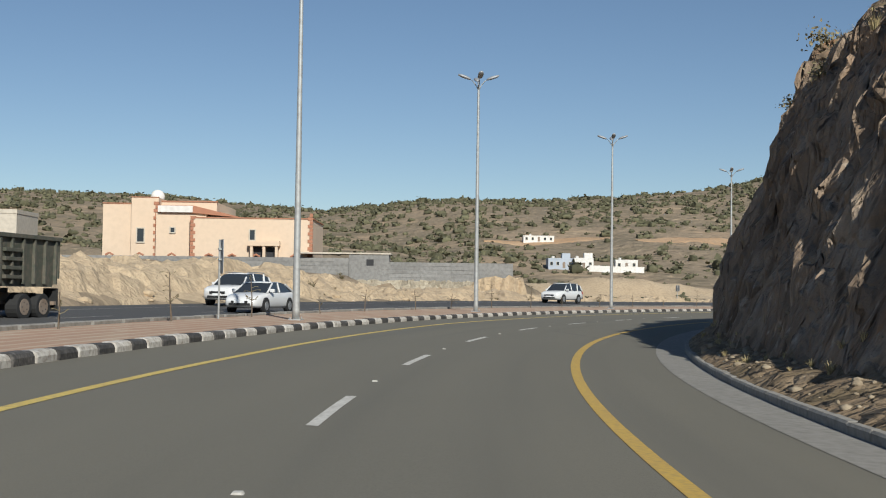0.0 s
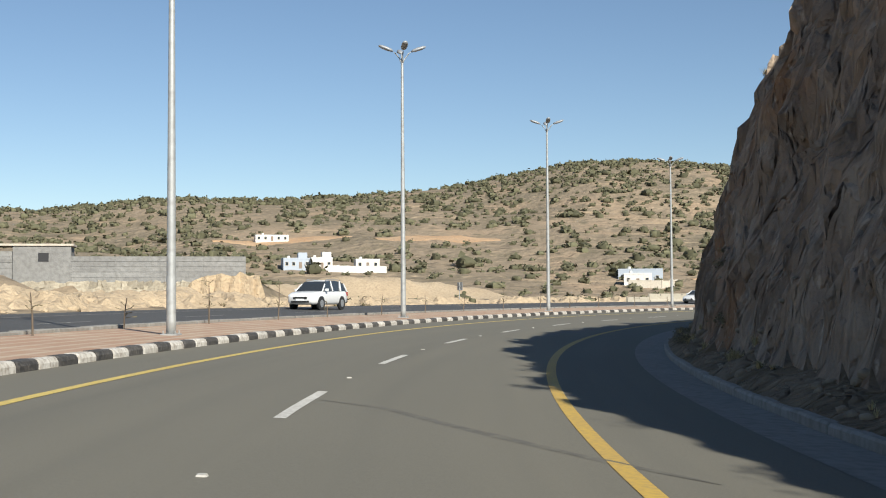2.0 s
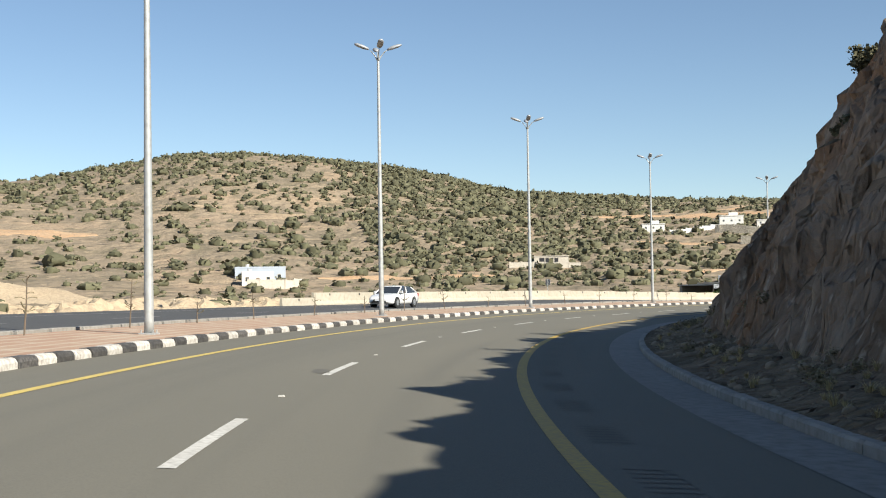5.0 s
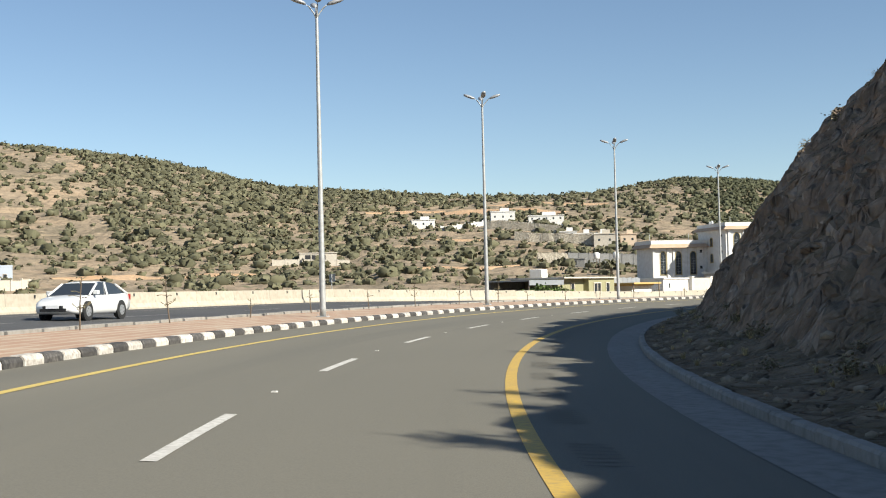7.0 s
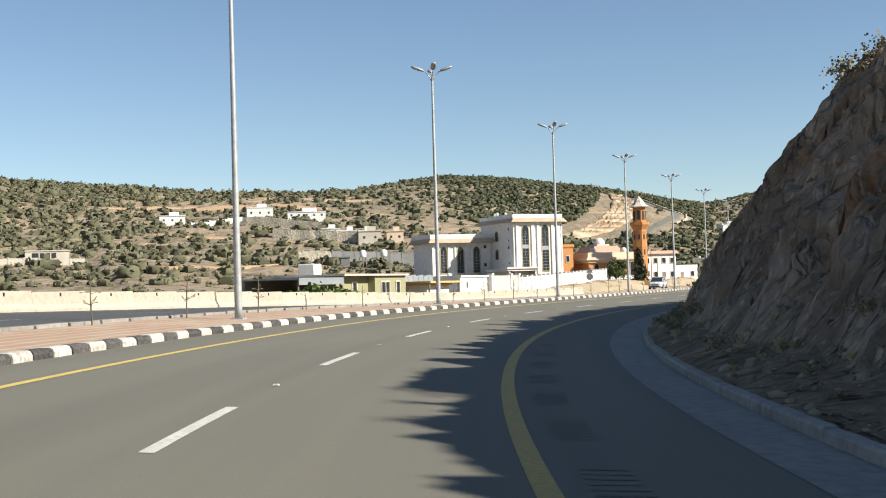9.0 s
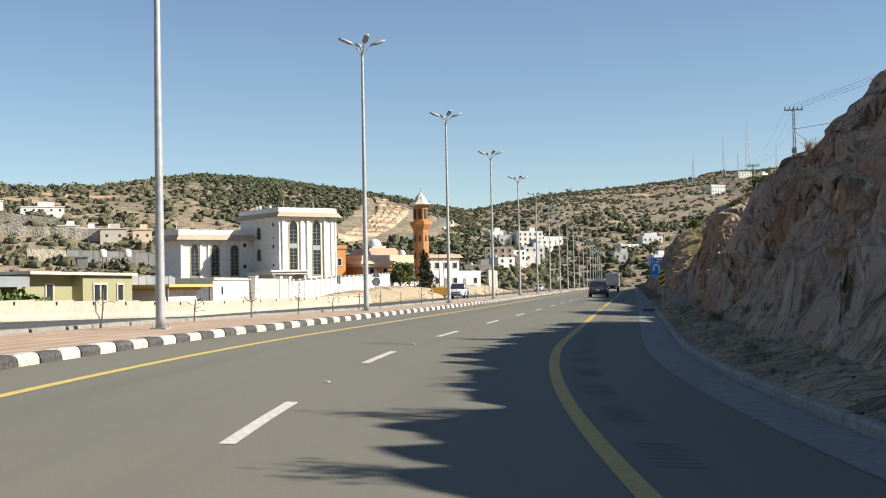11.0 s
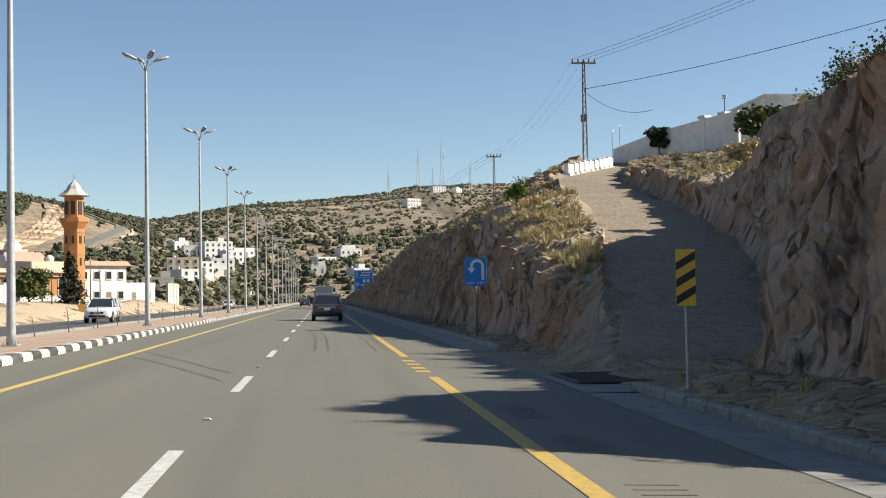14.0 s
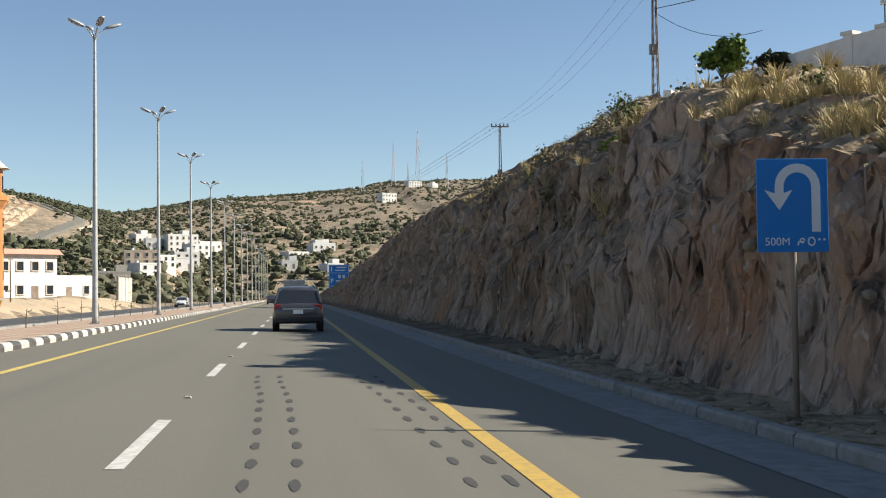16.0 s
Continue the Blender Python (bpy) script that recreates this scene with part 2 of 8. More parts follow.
def paver_material():
    """Block paving in bands of red and buff that run along the road, with dust."""
    m = material("block_paving", (0.36, 0.24, 0.16), 0.9, fine=(0.44, 0.36, 0.26), fine_scale=0.8, bump=0.2, bump_scale=30)
    nt = m.node_tree
    b = nt.nodes["Principled BSDF"]
    src = b.inputs["Base Color"].links[0].from_socket
    uv = nt.nodes.new("ShaderNodeUVMap")
    br = nt.nodes.new("ShaderNodeTexBrick")
    br.inputs["Color1"].default_value = (0.38, 0.21, 0.14, 1)
    br.inputs["Color2"].default_value = (0.32, 0.18, 0.12, 1)
    br.inputs["Mortar"].default_value = (0.50, 0.42, 0.32, 1)
    br.inputs["Scale"].default_value = 1.0
    br.inputs["Brick Width"].default_value = 3.2
    br.inputs["Row Height"].default_value = 0.62
    br.inputs["Mortar Size"].default_value = 0.1
    nt.links.new(uv.outputs[0], br.inputs["Vector"])
    mx = nt.nodes.new("ShaderNodeMix")
    mx.data_type = "RGBA"
    mx.inputs[0].default_value = 0.6
    nt.links.new(br.outputs[0], mx.inputs[6])
    nt.links.new(src, mx.inputs[7])
    nt.links.new(mx.outputs[2], b.inputs["Base Color"])
    return m


M_PAVER = paver_material()

# ---------------- small builders ----------------
def obj(name, verts, faces, mat, parent=None, label="", smooth=False):
    me = bpy.data.meshes.new(name)
    me.from_pydata(verts, [], faces)
    me.materials.append(mat)
    if smooth:
        me.shade_smooth()
    me.update()
    ob = new(name, me)
    if parent:
        ob.parent = parent
    if label:
        ob["label"] = label
    return ob


def part(name, bm, mat, parent=None, label="", smooth=False):
    bmesh.ops.recalc_face_normals(bm, faces=bm.faces)
    me = bpy.data.meshes.new(name)
    bm.to_mesh(me)
    bm.free()
    me.materials.append(mat)
    if smooth:
        me.shade_smooth()
    ob = new(name, me)
    if parent:
        ob.parent = parent
    if label:
        ob["label"] = label
    return ob


def thing(name, m, label, category, group="", kind=""):
    e = new(name)
    e.empty_display_size = 0.2
    e.matrix_world = m
    return tagged(e, label, category, group, kind)


def add_box(bm, x0, x1, y0, y1, z0, z1, bevel=0.0, taper=0.0):
    """A box from corner to corner; taper draws its top in by that many metres."""
    vs = [bm.verts.new(p) for p in ((x0, y0, z0), (x1, y0, z0), (x1, y1, z0), (x0, y1, z0),
                                    (x0 + taper, y0 + taper, z1), (x1 - taper, y0 + taper, z1), (x1 - taper, y1 - taper, z1), (x0 + taper, y1 - taper, z1))]
    fs = [bm.faces.new([vs[i] for i in f]) for f in ((3, 2, 1, 0), (4, 5, 6, 7), (0, 1, 5, 4), (1, 2, 6, 5), (2, 3, 7, 6), (3, 0, 4, 7))]
    if bevel:
        es = list({e for f in fs for e in f.edges})
        bmesh.ops.bevel(bm, geom=es, offset=bevel, segments=2, affect="EDGES", profile=0.5)
    return bm


def boxes(*specs, bevel=0.0):
    bm = bmesh.new()
    for s in specs:
        add_box(bm, *s, bevel=bevel)
    return bm


def add_tube(bm, pts, radii, sides=10, caps=True):
    """A tube along points, each with its own radius."""
    rings = []
    pts = [Vector(p) for p in pts]
    for i, p in enumerate(pts):
        d = (pts[min(i + 1, len(pts) - 1)] - pts[max(i - 1, 0)]).normalized()
        a = d.orthogonal().normalized() if abs(d.z) < 0.99 else Vector((1, 0, 0))
        a = (a - d * a.dot(d)).normalized()
        b = d.cross(a)
        r = radii[i] if isinstance(radii, (list, tuple)) else radii
        rings.append([bm.verts.new(p + (a * math.cos(2 * math.pi * k / sides) + b * math.sin(2 * math.pi * k / sides)) * r) for k in range(sides)])
    for r0, r1 in zip(rings, rings[1:]):
        for k in range(sides):
            bm.faces.new((r0[k], r0[(k + 1) % sides], r1[(k + 1) % sides], r1[k]))
    if caps:
        bm.faces.new(rings[0][::-1])
        bm.faces.new(rings[-1])
    return bm


# ---------------- the road's plan ----------------
X0, H0, RAD, S1 = 2.30, radians(-3.33), 170.5, 223.4     # a right-hand bend, then straight
H1 = H0 + S1 / RAD


def road(s, n=0.0):
    """Plan point at s metres along the yellow edge line, n metres to its left, and the heading there (clockwise from +y)."""
    h = H0 + min(s, S1) / RAD
    x = X0 + RAD * (math.cos(H0) - math.cos(h))
    y = RAD * (math.sin(h) - math.sin(H0))
    e = max(s - S1, 0.0)
    return x + e * math.sin(H1) - n * math.cos(h), y + e * math.cos(H1) + n * math.sin(h), h


def plan(x, y):
    """The inverse of road() for arrays."""
    cx, cy = X0 + RAD * math.cos(H0), -RAD * math.sin(H0)
    dx, dy = x - cx, y - cy
    ang = np.arctan2(dy, -dx)
    s = (ang - H0) * RAD
    n = np.hypot(dx, dy) - RAD
    ex, ey, _ = road(S1)
    ux, uy = math.sin(H1), math.cos(H1)
    u = (x - ex) * ux + (y - ey) * uy
    nn = -(x - ex) * uy + (y - ey) * ux
    straight = (u > 0) & (ang > 0)
    straight |= (u > 0) & (n > -RAD * 0.95) & (s > S1)
    return np.where(straight, S1 + u, s), np.where(straight, nn, n)


def lerp(v, xs, ys):
    return np.interp(v, xs, ys)


def bank(s):
    return float(lerp(s, [0, 200, 260, 400], [0.048, 0.048, 0.030, 0.030]))


def road_z(s, n):
    dip = float(lerp(s, [25, 50], [0.1, 0.0]) * lerp(n, [1.0, 3.5, 7.0, 8.4], [0, 1, 1, 0]))
    return bank(s) * (n - 1.9) - dip


KERB_L, KERB_R, STRIP, OPP0, OPP1 = 8.5, -3.0, 12.9, 13.3, 24.2


def median_z(s, n):
    return road_z(s, KERB_L) + 0.19 + float(lerp(s, [0, 60, 200, 260], [-0.02, 0.03, 0.03, -0.03])) * (n - KERB_L)


def opp_z(s, n):
    return median_z(s, OPP0) - float(lerp(s, [0, 60, 95], [0.3, 0.28, 0.13])) + float(lerp(s, [0, 70, 200, 260, 330], [0.02, 0.035, 0.035, -0.015, -0.025])) * (n - OPP0)


def strip_mesh(name, s0, s1, step, ns, zf, mat, parent=None, lift=0.0, label=""):
    """A ribbon along the road between the offsets ns, its height by zf(s, n)."""
    k = max(2, int(round((s1 - s0) / step)) + 1)
    vs, fs = [], []
    for i in range(k):
        s = s0 + (s1 - s0) * i / (k - 1)
        for n in ns:
            x, y, _ = road(s, n)
            vs.append((x, y, zf(s, n) + lift))
    w = len(ns)
    for i in range(k - 1):
        for j in range(w - 1):
            a = i * w + j
            fs.append((a, a + w, a + w + 1, a + 1))
    ob = obj(name, vs, fs, mat, parent, label)
    uv = ob.data.uv_layers.new(name="UVMap")
    for lp in ob.data.loops:
        i, j = divmod(lp.vertex_index, w)
        uv.data[lp.index].uv = (s0 + (s1 - s0) * i / (k - 1), ns[j])
    return ob


def frange(a, b, st):
    return [a + st * i for i in range(int((b - a) / st + 1e-6) + 1)]

# ---------------- ground ----------------
OX, OY = 70.0, 110.0
# ridge line seen round the valley: bearing from the valley's middle, distance, height
RIDGE_A = [-180, -120, -60, -27, -20, -12, -6.5, 0, 4, 8.5, 11.5, 14.5, 17.5, 20, 24, 27, 31, 36, 40, 44, 46.3, 48.5, 50.5, 53.5, 57, 59.5, 61, 62.5, 65, 66.3, 69, 73.5, 78, 90, 110, 150, 180]
RIDGE_R = [700, 700, 850, 820, 800, 768, 750, 765, 760, 770, 770, 783, 795, 785, 765, 766, 780, 760, 766, 770, 810, 850, 895, 920, 950, 1003, 1035, 1130, 1300, 1385, 1560, 1650, 1750, 1500, 700, 600, 700]
RIDGE_Z = [30, 40, 62, 66, 64, 55.5, 65, 67, 70, 76, 83, 92.5, 97, 93.5, 85.5, 79, 68, 63, 60, 58.5, 64, 72, 78, 77, 71, 68, 64, 66.5, 86, 97, 114.5, 133, 143, 110, 30, 30, 30]
FOOT_R = [(-180, 120), (-60, 150), (-27, 190), (0, 240), (10, 270), (35, 300), (48, 330), (57, 400), (62, 420), (80, 420), (100, 300), (180, 120)]


def fbm(x, y, z, scale, octaves=4):
    return noise.fractal(Vector((x, y, z)) * scale, 1.0, 2.0, octaves)


def hill_z(x, y):
    """Height of the open land away from the road, one point."""
    dx, dy = x - OX, y - OY
    r = math.hypot(dx, dy)
    a = math.degrees(math.atan2(dx, dy))
    r1 = float(lerp(a, RIDGE_A, RIDGE_R))
    z1 = float(lerp(a, RIDGE_A, RIDGE_Z))
    r0 = float(lerp(a, [f[0] for f in FOOT_R], [f[1] for f in FOOT_R]))
    u = (r - r0) / (r1 - r0)
    if u <= 0:
        z = 0.0
    elif u < 1:
        z = z1 * (0.35 * u + 0.65 * u * u * (3 - 2 * u)) if a < 33 else z1 * (0.55 * u + 0.45 * u * u * (3 - 2 * u))
        wob = min(1, u * 4) * min(1.0, (1 - u) * 3)
        z += wob * (5.0 * fbm(x, y, 0, 0.008, 4) + 1.0 * fbm(x, y, 3, 0.05, 3))
    else:
        z = z1 * math.exp(-((u - 1) * 1.6) ** 2)
    return z


def bump2(x, y, cx, cy, rx, ry, h, turn=0.0):
    c, s_ = math.cos(radians(turn)), math.sin(radians(turn))
    u = ((x - cx) * c + (y - cy) * s_) / rx
    v = (-(x - cx) * s_ + (y - cy) * c) / ry
    d = u * u + v * v
    return h * math.exp(-d) if d < 12 else 0.0


def land_z(x, y, s, n):
    """The land on the outer side of the bend."""
    edge = opp_z(s, OPP1) - 0.05
    z = hill_z(x, y)
    t = min(1.0, max(0.0, (n - OPP1 - 1.5) / 22.0))
    z = edge + (z - edge) * t * t * (3 - 2 * t) if n < OPP1 + 24 else z
    # rough sand bank below the garden wall, spoil heaps beyond its end
    rough = 0.55 + 0.75 * fbm(x, y, 1, 0.10, 5) + 0.45 * fbm(x, y, 7, 0.35, 4)
    if y < 136.5:
        f = min(1.0, max(0.0, (x + 75) / 25)) * min(1.0, max(0.0, (9.5 - x) / 5)) * min(1.0, max(0.0, (n - OPP1 - 1.0) / 5.0))
        if x > -12:
            f *= 1.0 - 0.75 * min(1.0, (x + 12) / 6)
        z += f * (1.6 + 1.0 * rough)
    elif y < 175 and -75 < x < 9:
        z += 2.6
    z += float(lerp(s, [296, 311, 366, 470, 520], [0, 0.6, 1.7, 1.7, 0])) * min(1.0, max(0.0, (n - OPP1 - 0.8) / 6.0))
    far = min(1.0, max(0.0, (n - OPP1 - 4.0) / 8.0))
    z += (bump2(x, y, -31, 119, 9, 6, 2.0) + bump2(x, y, -12, 128, 12, 5, 1.0)) * (0.7 + 0.5 * rough) * min(1.0, far * 2)
    z += far * (bump2(x, y, 30, 232, 26, 12, 4.6, -8) + bump2(x, y, 70, 255, 30, 10, 2.0, -20) + bump2(x, y, 2, 205, 14, 9, 3.0)) * (0.8 + 0.35 * rough)
    if far > 0:
        z += far * 0.5 * fbm(x, y, 5, 0.12, 4)
    return z


def corridor(s, n):
    """How much of the hills' height stands at a place: none along the road, all of it past the road's end."""
    w = min(1.0, max(0.0, (n - OPP1 - 1.5) / 24.0)) if n > 8 else min(1.0, max(0.0, (-n - 6.0) / 55.0))
    e = min(1.0, max(0.0, (s - 690.0) / 120.0))
    w, e = w * w * (3 - 2 * w), e * e * (3 - 2 * e)
    return w + (1 - w) * e


def build_ground():
    rings = [0.0] + [12 * 1.062 ** i for i in range(30)] + [72 * 1.0225 ** i for i in range(1, 151)]
    while rings[-1] < 4500:
        rings.append(rings[-1] * 1.12)
    az = []
    a = -180.0
    while a < 180 - 1e-6:
        az.append(a)
        a += 0.42 if -42 <= a < 92 else 1.5
    pts = np.array([(OX + r * math.sin(radians(q)), OY + r * math.cos(radians(q))) for r in rings[1:] for q in az])
    S, N = plan(pts[:, 0], pts[:, 1])
    vs = [(OX, OY, -1.5)]
    for (x, y), s, n in zip(pts, S, N):
        r = math.hypot(x - OX, y - OY)
        if n > OPP1 + 0.2 and -150 < s < 1200 and r < 3000:
            z = land_z(x, y, float(s), float(n)) if r < 420 else hill_z(x, y) * corridor(float(s), float(n))
        elif r > 420 and n > -90:
            z = hill_z(x, y) * corridor(float(s), float(n)) - 0.3
        elif n > -60:
            z = -1.5
        else:
            z = hill_z(x, y) * min(1.0, r / 900) + 6 * min(1.0, (-n - 60) / 40) - 1.5
        vs.append((float(x), float(y), float(z)))
    m = len(az)
    fs = [(0, 1 + (j + 1) % m, 1 + j) for j in range(m)]
    for i in range(len(rings) - 2):
        for j in range(m):
            a, b = 1 + i * m + j, 1 + i * m + (j + 1) % m
            fs.append((a, b, b + m, a + m))
    fs = [f[::-1] if len(f) == 4 else f[::-1] for f in fs]
    ob = obj("ground", vs, fs, M_HILL, smooth=True)
    ob.data.materials.append(M_SAND)
    near = [False] + [bool(OPP1 < n < 26 + 22 * (0.5 + 0.5 * math.sin(s * 0.05)) and -20 < s < 235) or bool((math.hypot((x - 32) / 40, (y - 236) / 22) < 1.0)) or bool(s > 285 and OPP1 < n < 33 and s < 480) for (x, y), s, n in zip(pts, S, N)]
    for p in ob.data.polygons:
        if all(near[i] for i in p.vertices):
            p.material_index = 1
    ob.data.flip_normals() if ob.data.polygons[10].normal.z < 0 else None
    return tagged(ob, "dry brown earth and sand rising to scrubby hills", "ground", kind="structure")


ground = build_ground()


def sand_bank():
    """Eroded sand and spoil between the far carriageway and the garden wall, in finer relief."""
    ss, ns = frange(14, 176, 0.55), frange(OPP1 + 0.9, OPP1 + 19, 0.45)
    vs, fs = [], []
    for s in ss:
        for i, n in enumerate(ns):
            x, y, _ = road(s, n)
            z = land_z(x, y, s, n)
            grow = min(1.0, i / 5) * min(1.0, (len(ns) - 1 - i) / 6) * min(1.0, (s - 14) / 8, (176 - s) / 8)
            gully = 1.0 - min(1.0, abs(fbm(x * 1.2, y * 0.7, 13, 0.28, 4)) * 2.6)
            relief = 0.35 * fbm(x, y, 17, 0.55, 5) - 0.55 * gully + 0.16 * fbm(x, y, 23, 1.9, 4) + 0.45
            vs.append((x, y, z - 0.5 + grow * (0.62 + relief)))
    w = len(ns)
    for i in range(len(ss) - 1):
        for j in range(w - 1):
            a = i * w + j
            fs.append((a, a + w, a + w + 1, a + 1))
    ob = obj("sand_bank", vs, fs, M_SAND)
    if ob.data.polygons[0].normal.z < 0:
        ob.data.flip_normals()
    return tagged(ob, "pale eroded sand bank with gullies beside the far road", "ground", kind="structure")


bank_ob = sand_bank()

# ---------------- carriageways, median, kerbs ----------------
S_IN, S_OUT = -60.0, 720.0
road_main = strip_mesh("road_1", S_IN, S_OUT, 2.0, [-2.15, 0.0, 1.0, 1.9, 3.5, 5.0, 7.0, 8.6], road_z, M_ASPHALT)
tagged(road_main, "grey worn asphalt carriageway with painted lane lines", "road", kind="structure")
road_opp = strip_mesh("road_2", S_IN, S_OUT, 2.0, [OPP0 - 0.1, 15, 17, 19, 21, OPP1 + 0.6], opp_z, M_ASPHALT_OPP)
tagged(road_opp, "dark asphalt oncoming carriageway", "road", kind="structure")
# ---------------- the cut rock face and the hill on the inner side ----------------
def toe(s):
    return float(lerp(s, [-60, 0, 20, 40, 60, 80, 100, 120, 140, 160, 180, 190, 200, 215, 230, 236, 240, 243, 245.5, 248, 251, 256, 262, 270, 274, 280, 300, 420, 720], [6.0, 4.9, 4.4, 3.85, 3.7, 4.1, 4.78, 5.1, 5.35, 5.1, 4.5, 4.3, 4.3, 4.6, 5.0, 4.9, 4.6, 4.8, 5.6, 5.3, 4.8, 4.6, 4.6, 3.9, 4.1, 4.6, 4.7, 5.0, 6.0]))


def crest(s):
    return float(lerp(s, [-60, 0, 20, 32, 42, 52, 62, 72, 80, 100, 120, 130, 140, 150, 160, 170, 180, 190, 200, 215, 230, 235, 239, 242, 245, 248, 251, 254, 256.5, 259, 262, 266, 270, 273, 277, 280, 282, 286, 296, 300, 326, 354, 365, 400, 450, 520, 720], [9.0, 9.2, 9.0, 8.9, 9.1, 9.8, 9.9, 9.0, 8.2, 7.7, 8.5, 9.4, 10.2, 10.6, 10.2, 9.2, 7.5, 7.2, 7.4, 7.9, 6.7, 5.4, 4.4, 3.9, 3.4, 3.7, 4.5, 4.6, 4.2, 2.4, 0.4, 0.1, 0.7, 1.5, 2.4, 2.9, 3.2, 3.6, 4.8, 5.0, 6.0, 6.9, 7.2, 7.0, 5.0, 3.0, 1.0]))


def steep(s):
    return float(lerp(s, [-60, 0, 20, 40, 60, 80, 100, 120, 130, 140, 150, 160, 170, 180, 190, 200, 215, 230, 240, 246, 252, 258, 266, 272, 278, 292, 310, 720], [1.35, 1.35, 1.92, 2.52, 3.12, 3.0, 2.14, 1.55, 1.2, 1.05, 1.08, 1.14, 1.26, 1.36, 1.2, 1.29, 1.31, 1.38, 2.2, 2.4, 4.0, 3.5, 1.0, 1.6, 3.0, 3.4, 2.4, 1.8]))


RAMP_S = [257, 262, 267.5, 277, 282, 304, 320, 330, 345, 360, 400]
RAMP_N = [5.0, 6.0, 7.2, 9.3, 10.5, 13.6, 15.6, 18.5, 23.0, 26.0, 30.0]
RAMP_Z = [-0.05, 0.1, 0.9, 2.6, 3.5, 6.8, 9.1, 10.6, 13.0, 14.6, 16.0]
HALF = 2.4


def right_z(s, m):
    """Height at s along the road and m metres to the right of the yellow line."""
    base = 0.12 + 0.10 * fbm(s, m, 2, 0.6, 3)
    if 257.5 < s < 273.5:
        base = -0.03 + (base + 0.03) * min(1.0, max(0.0, (m - 3.3) / 2.5))
    d = m - toe(s)
    k, hc = steep(s), crest(s)
    jag = 0.6 * fbm(s, 0, 4, 0.13, 3) + 0.4 * fbm(s, m * 0.6, 9, 0.55, 4)
    if m < 5.5:
        jag = min(jag, 0.15)
    face = max(0.0, d + jag) * k
    top = hc * (1 + 0.10 * fbm(s, 1, 6, 0.12, 3)) + float(lerp(s, [36, 46, 236, 243, 249, 252, 258, 264], [0.8, 0.28, 0.28, 0.2, 0.2, 0.33, 0.4, 0.35])) * max(0.0, min(6.0 if s < 46 else 99.0, d - hc / k)) + 0.5 * fbm(s, m, 8, 0.25, 4)
    top = min(top, 24 + 0.5 * fbm(s, m, 8, 0.1, 3))
    notch = min(1.0, max(0.0, (s - 238.0) / 2.2)) * min(1.0, max(0.0, (250.4 - s) / 2.6))    # a gully that lets the sun through
    top += (min(top, 1.5 + 0.52 * max(0.0, m - 5.4)) - top) * notch
    verge = min(1.0, max(0.0, (d + jag + 1.6) / 1.6)) * 0.35
    cliff = base + verge + max(0.0, min(face, top))
    if s < 240:
        return cliff
    rc, rz = float(lerp(s, RAMP_S, RAMP_N)), float(lerp(s, RAMP_S, RAMP_Z))
    rz += 0.06 * fbm(s, m, 12, 0.4, 3)
    if m < rc - HALF:                                  # the rib between road and ramp
        edge, inner = toe(s) + hc / k, rc - HALF
        u = min(1.0, max(0.0, (m - edge) / max(0.5, inner - edge)))
        crown = hc + (rz + 0.45 * min(1.0, max(0.0, (s - 266) / 8)) - hc) * u + min(1.0, hc / 2) * (0.45 * fbm(s, m, 8, 0.35, 4) + 0.5 * fbm(s, m, 19, 0.11, 3))
        rib = base + max(0.0, min(face, crown))
        out = max(rib, rz * min(1.0, max(0.0, (m - 3.3) / max(0.5, inner - 3.3)))) if s < 268 else rib
    elif m <= rc + HALF:
        out = rz + 0.05
    else:                                              # the bank above the ramp
        e = m - rc - HALF
        out = rz + min(e * 2.5 + 0.9 * fbm(s, m, 4, 0.4, 4) * min(1, e), float(lerp(s, [256, 262, 272, 279, 284, 290, 300, 318, 335, 345], [5.4, 5.4, 4.8, 3.9, 2.7, 1.8, 1.4, 0.9, 0.6, 0.4])) + float(lerp(s, [275, 292], [0.34, 0.13])) * e + 0.6 * fbm(s, m, 8, 0.3, 4))
    blend = min(1.0, max(0.0, (s - 256.8 - 0.5 * fbm(s, m, 3, 0.5, 2)) / 1.8))
    if m > rc + HALF:
        blend = min(1.0, max(0.0, (s - 256.0) / 5.0))
    return cliff + (out - cliff) * blend


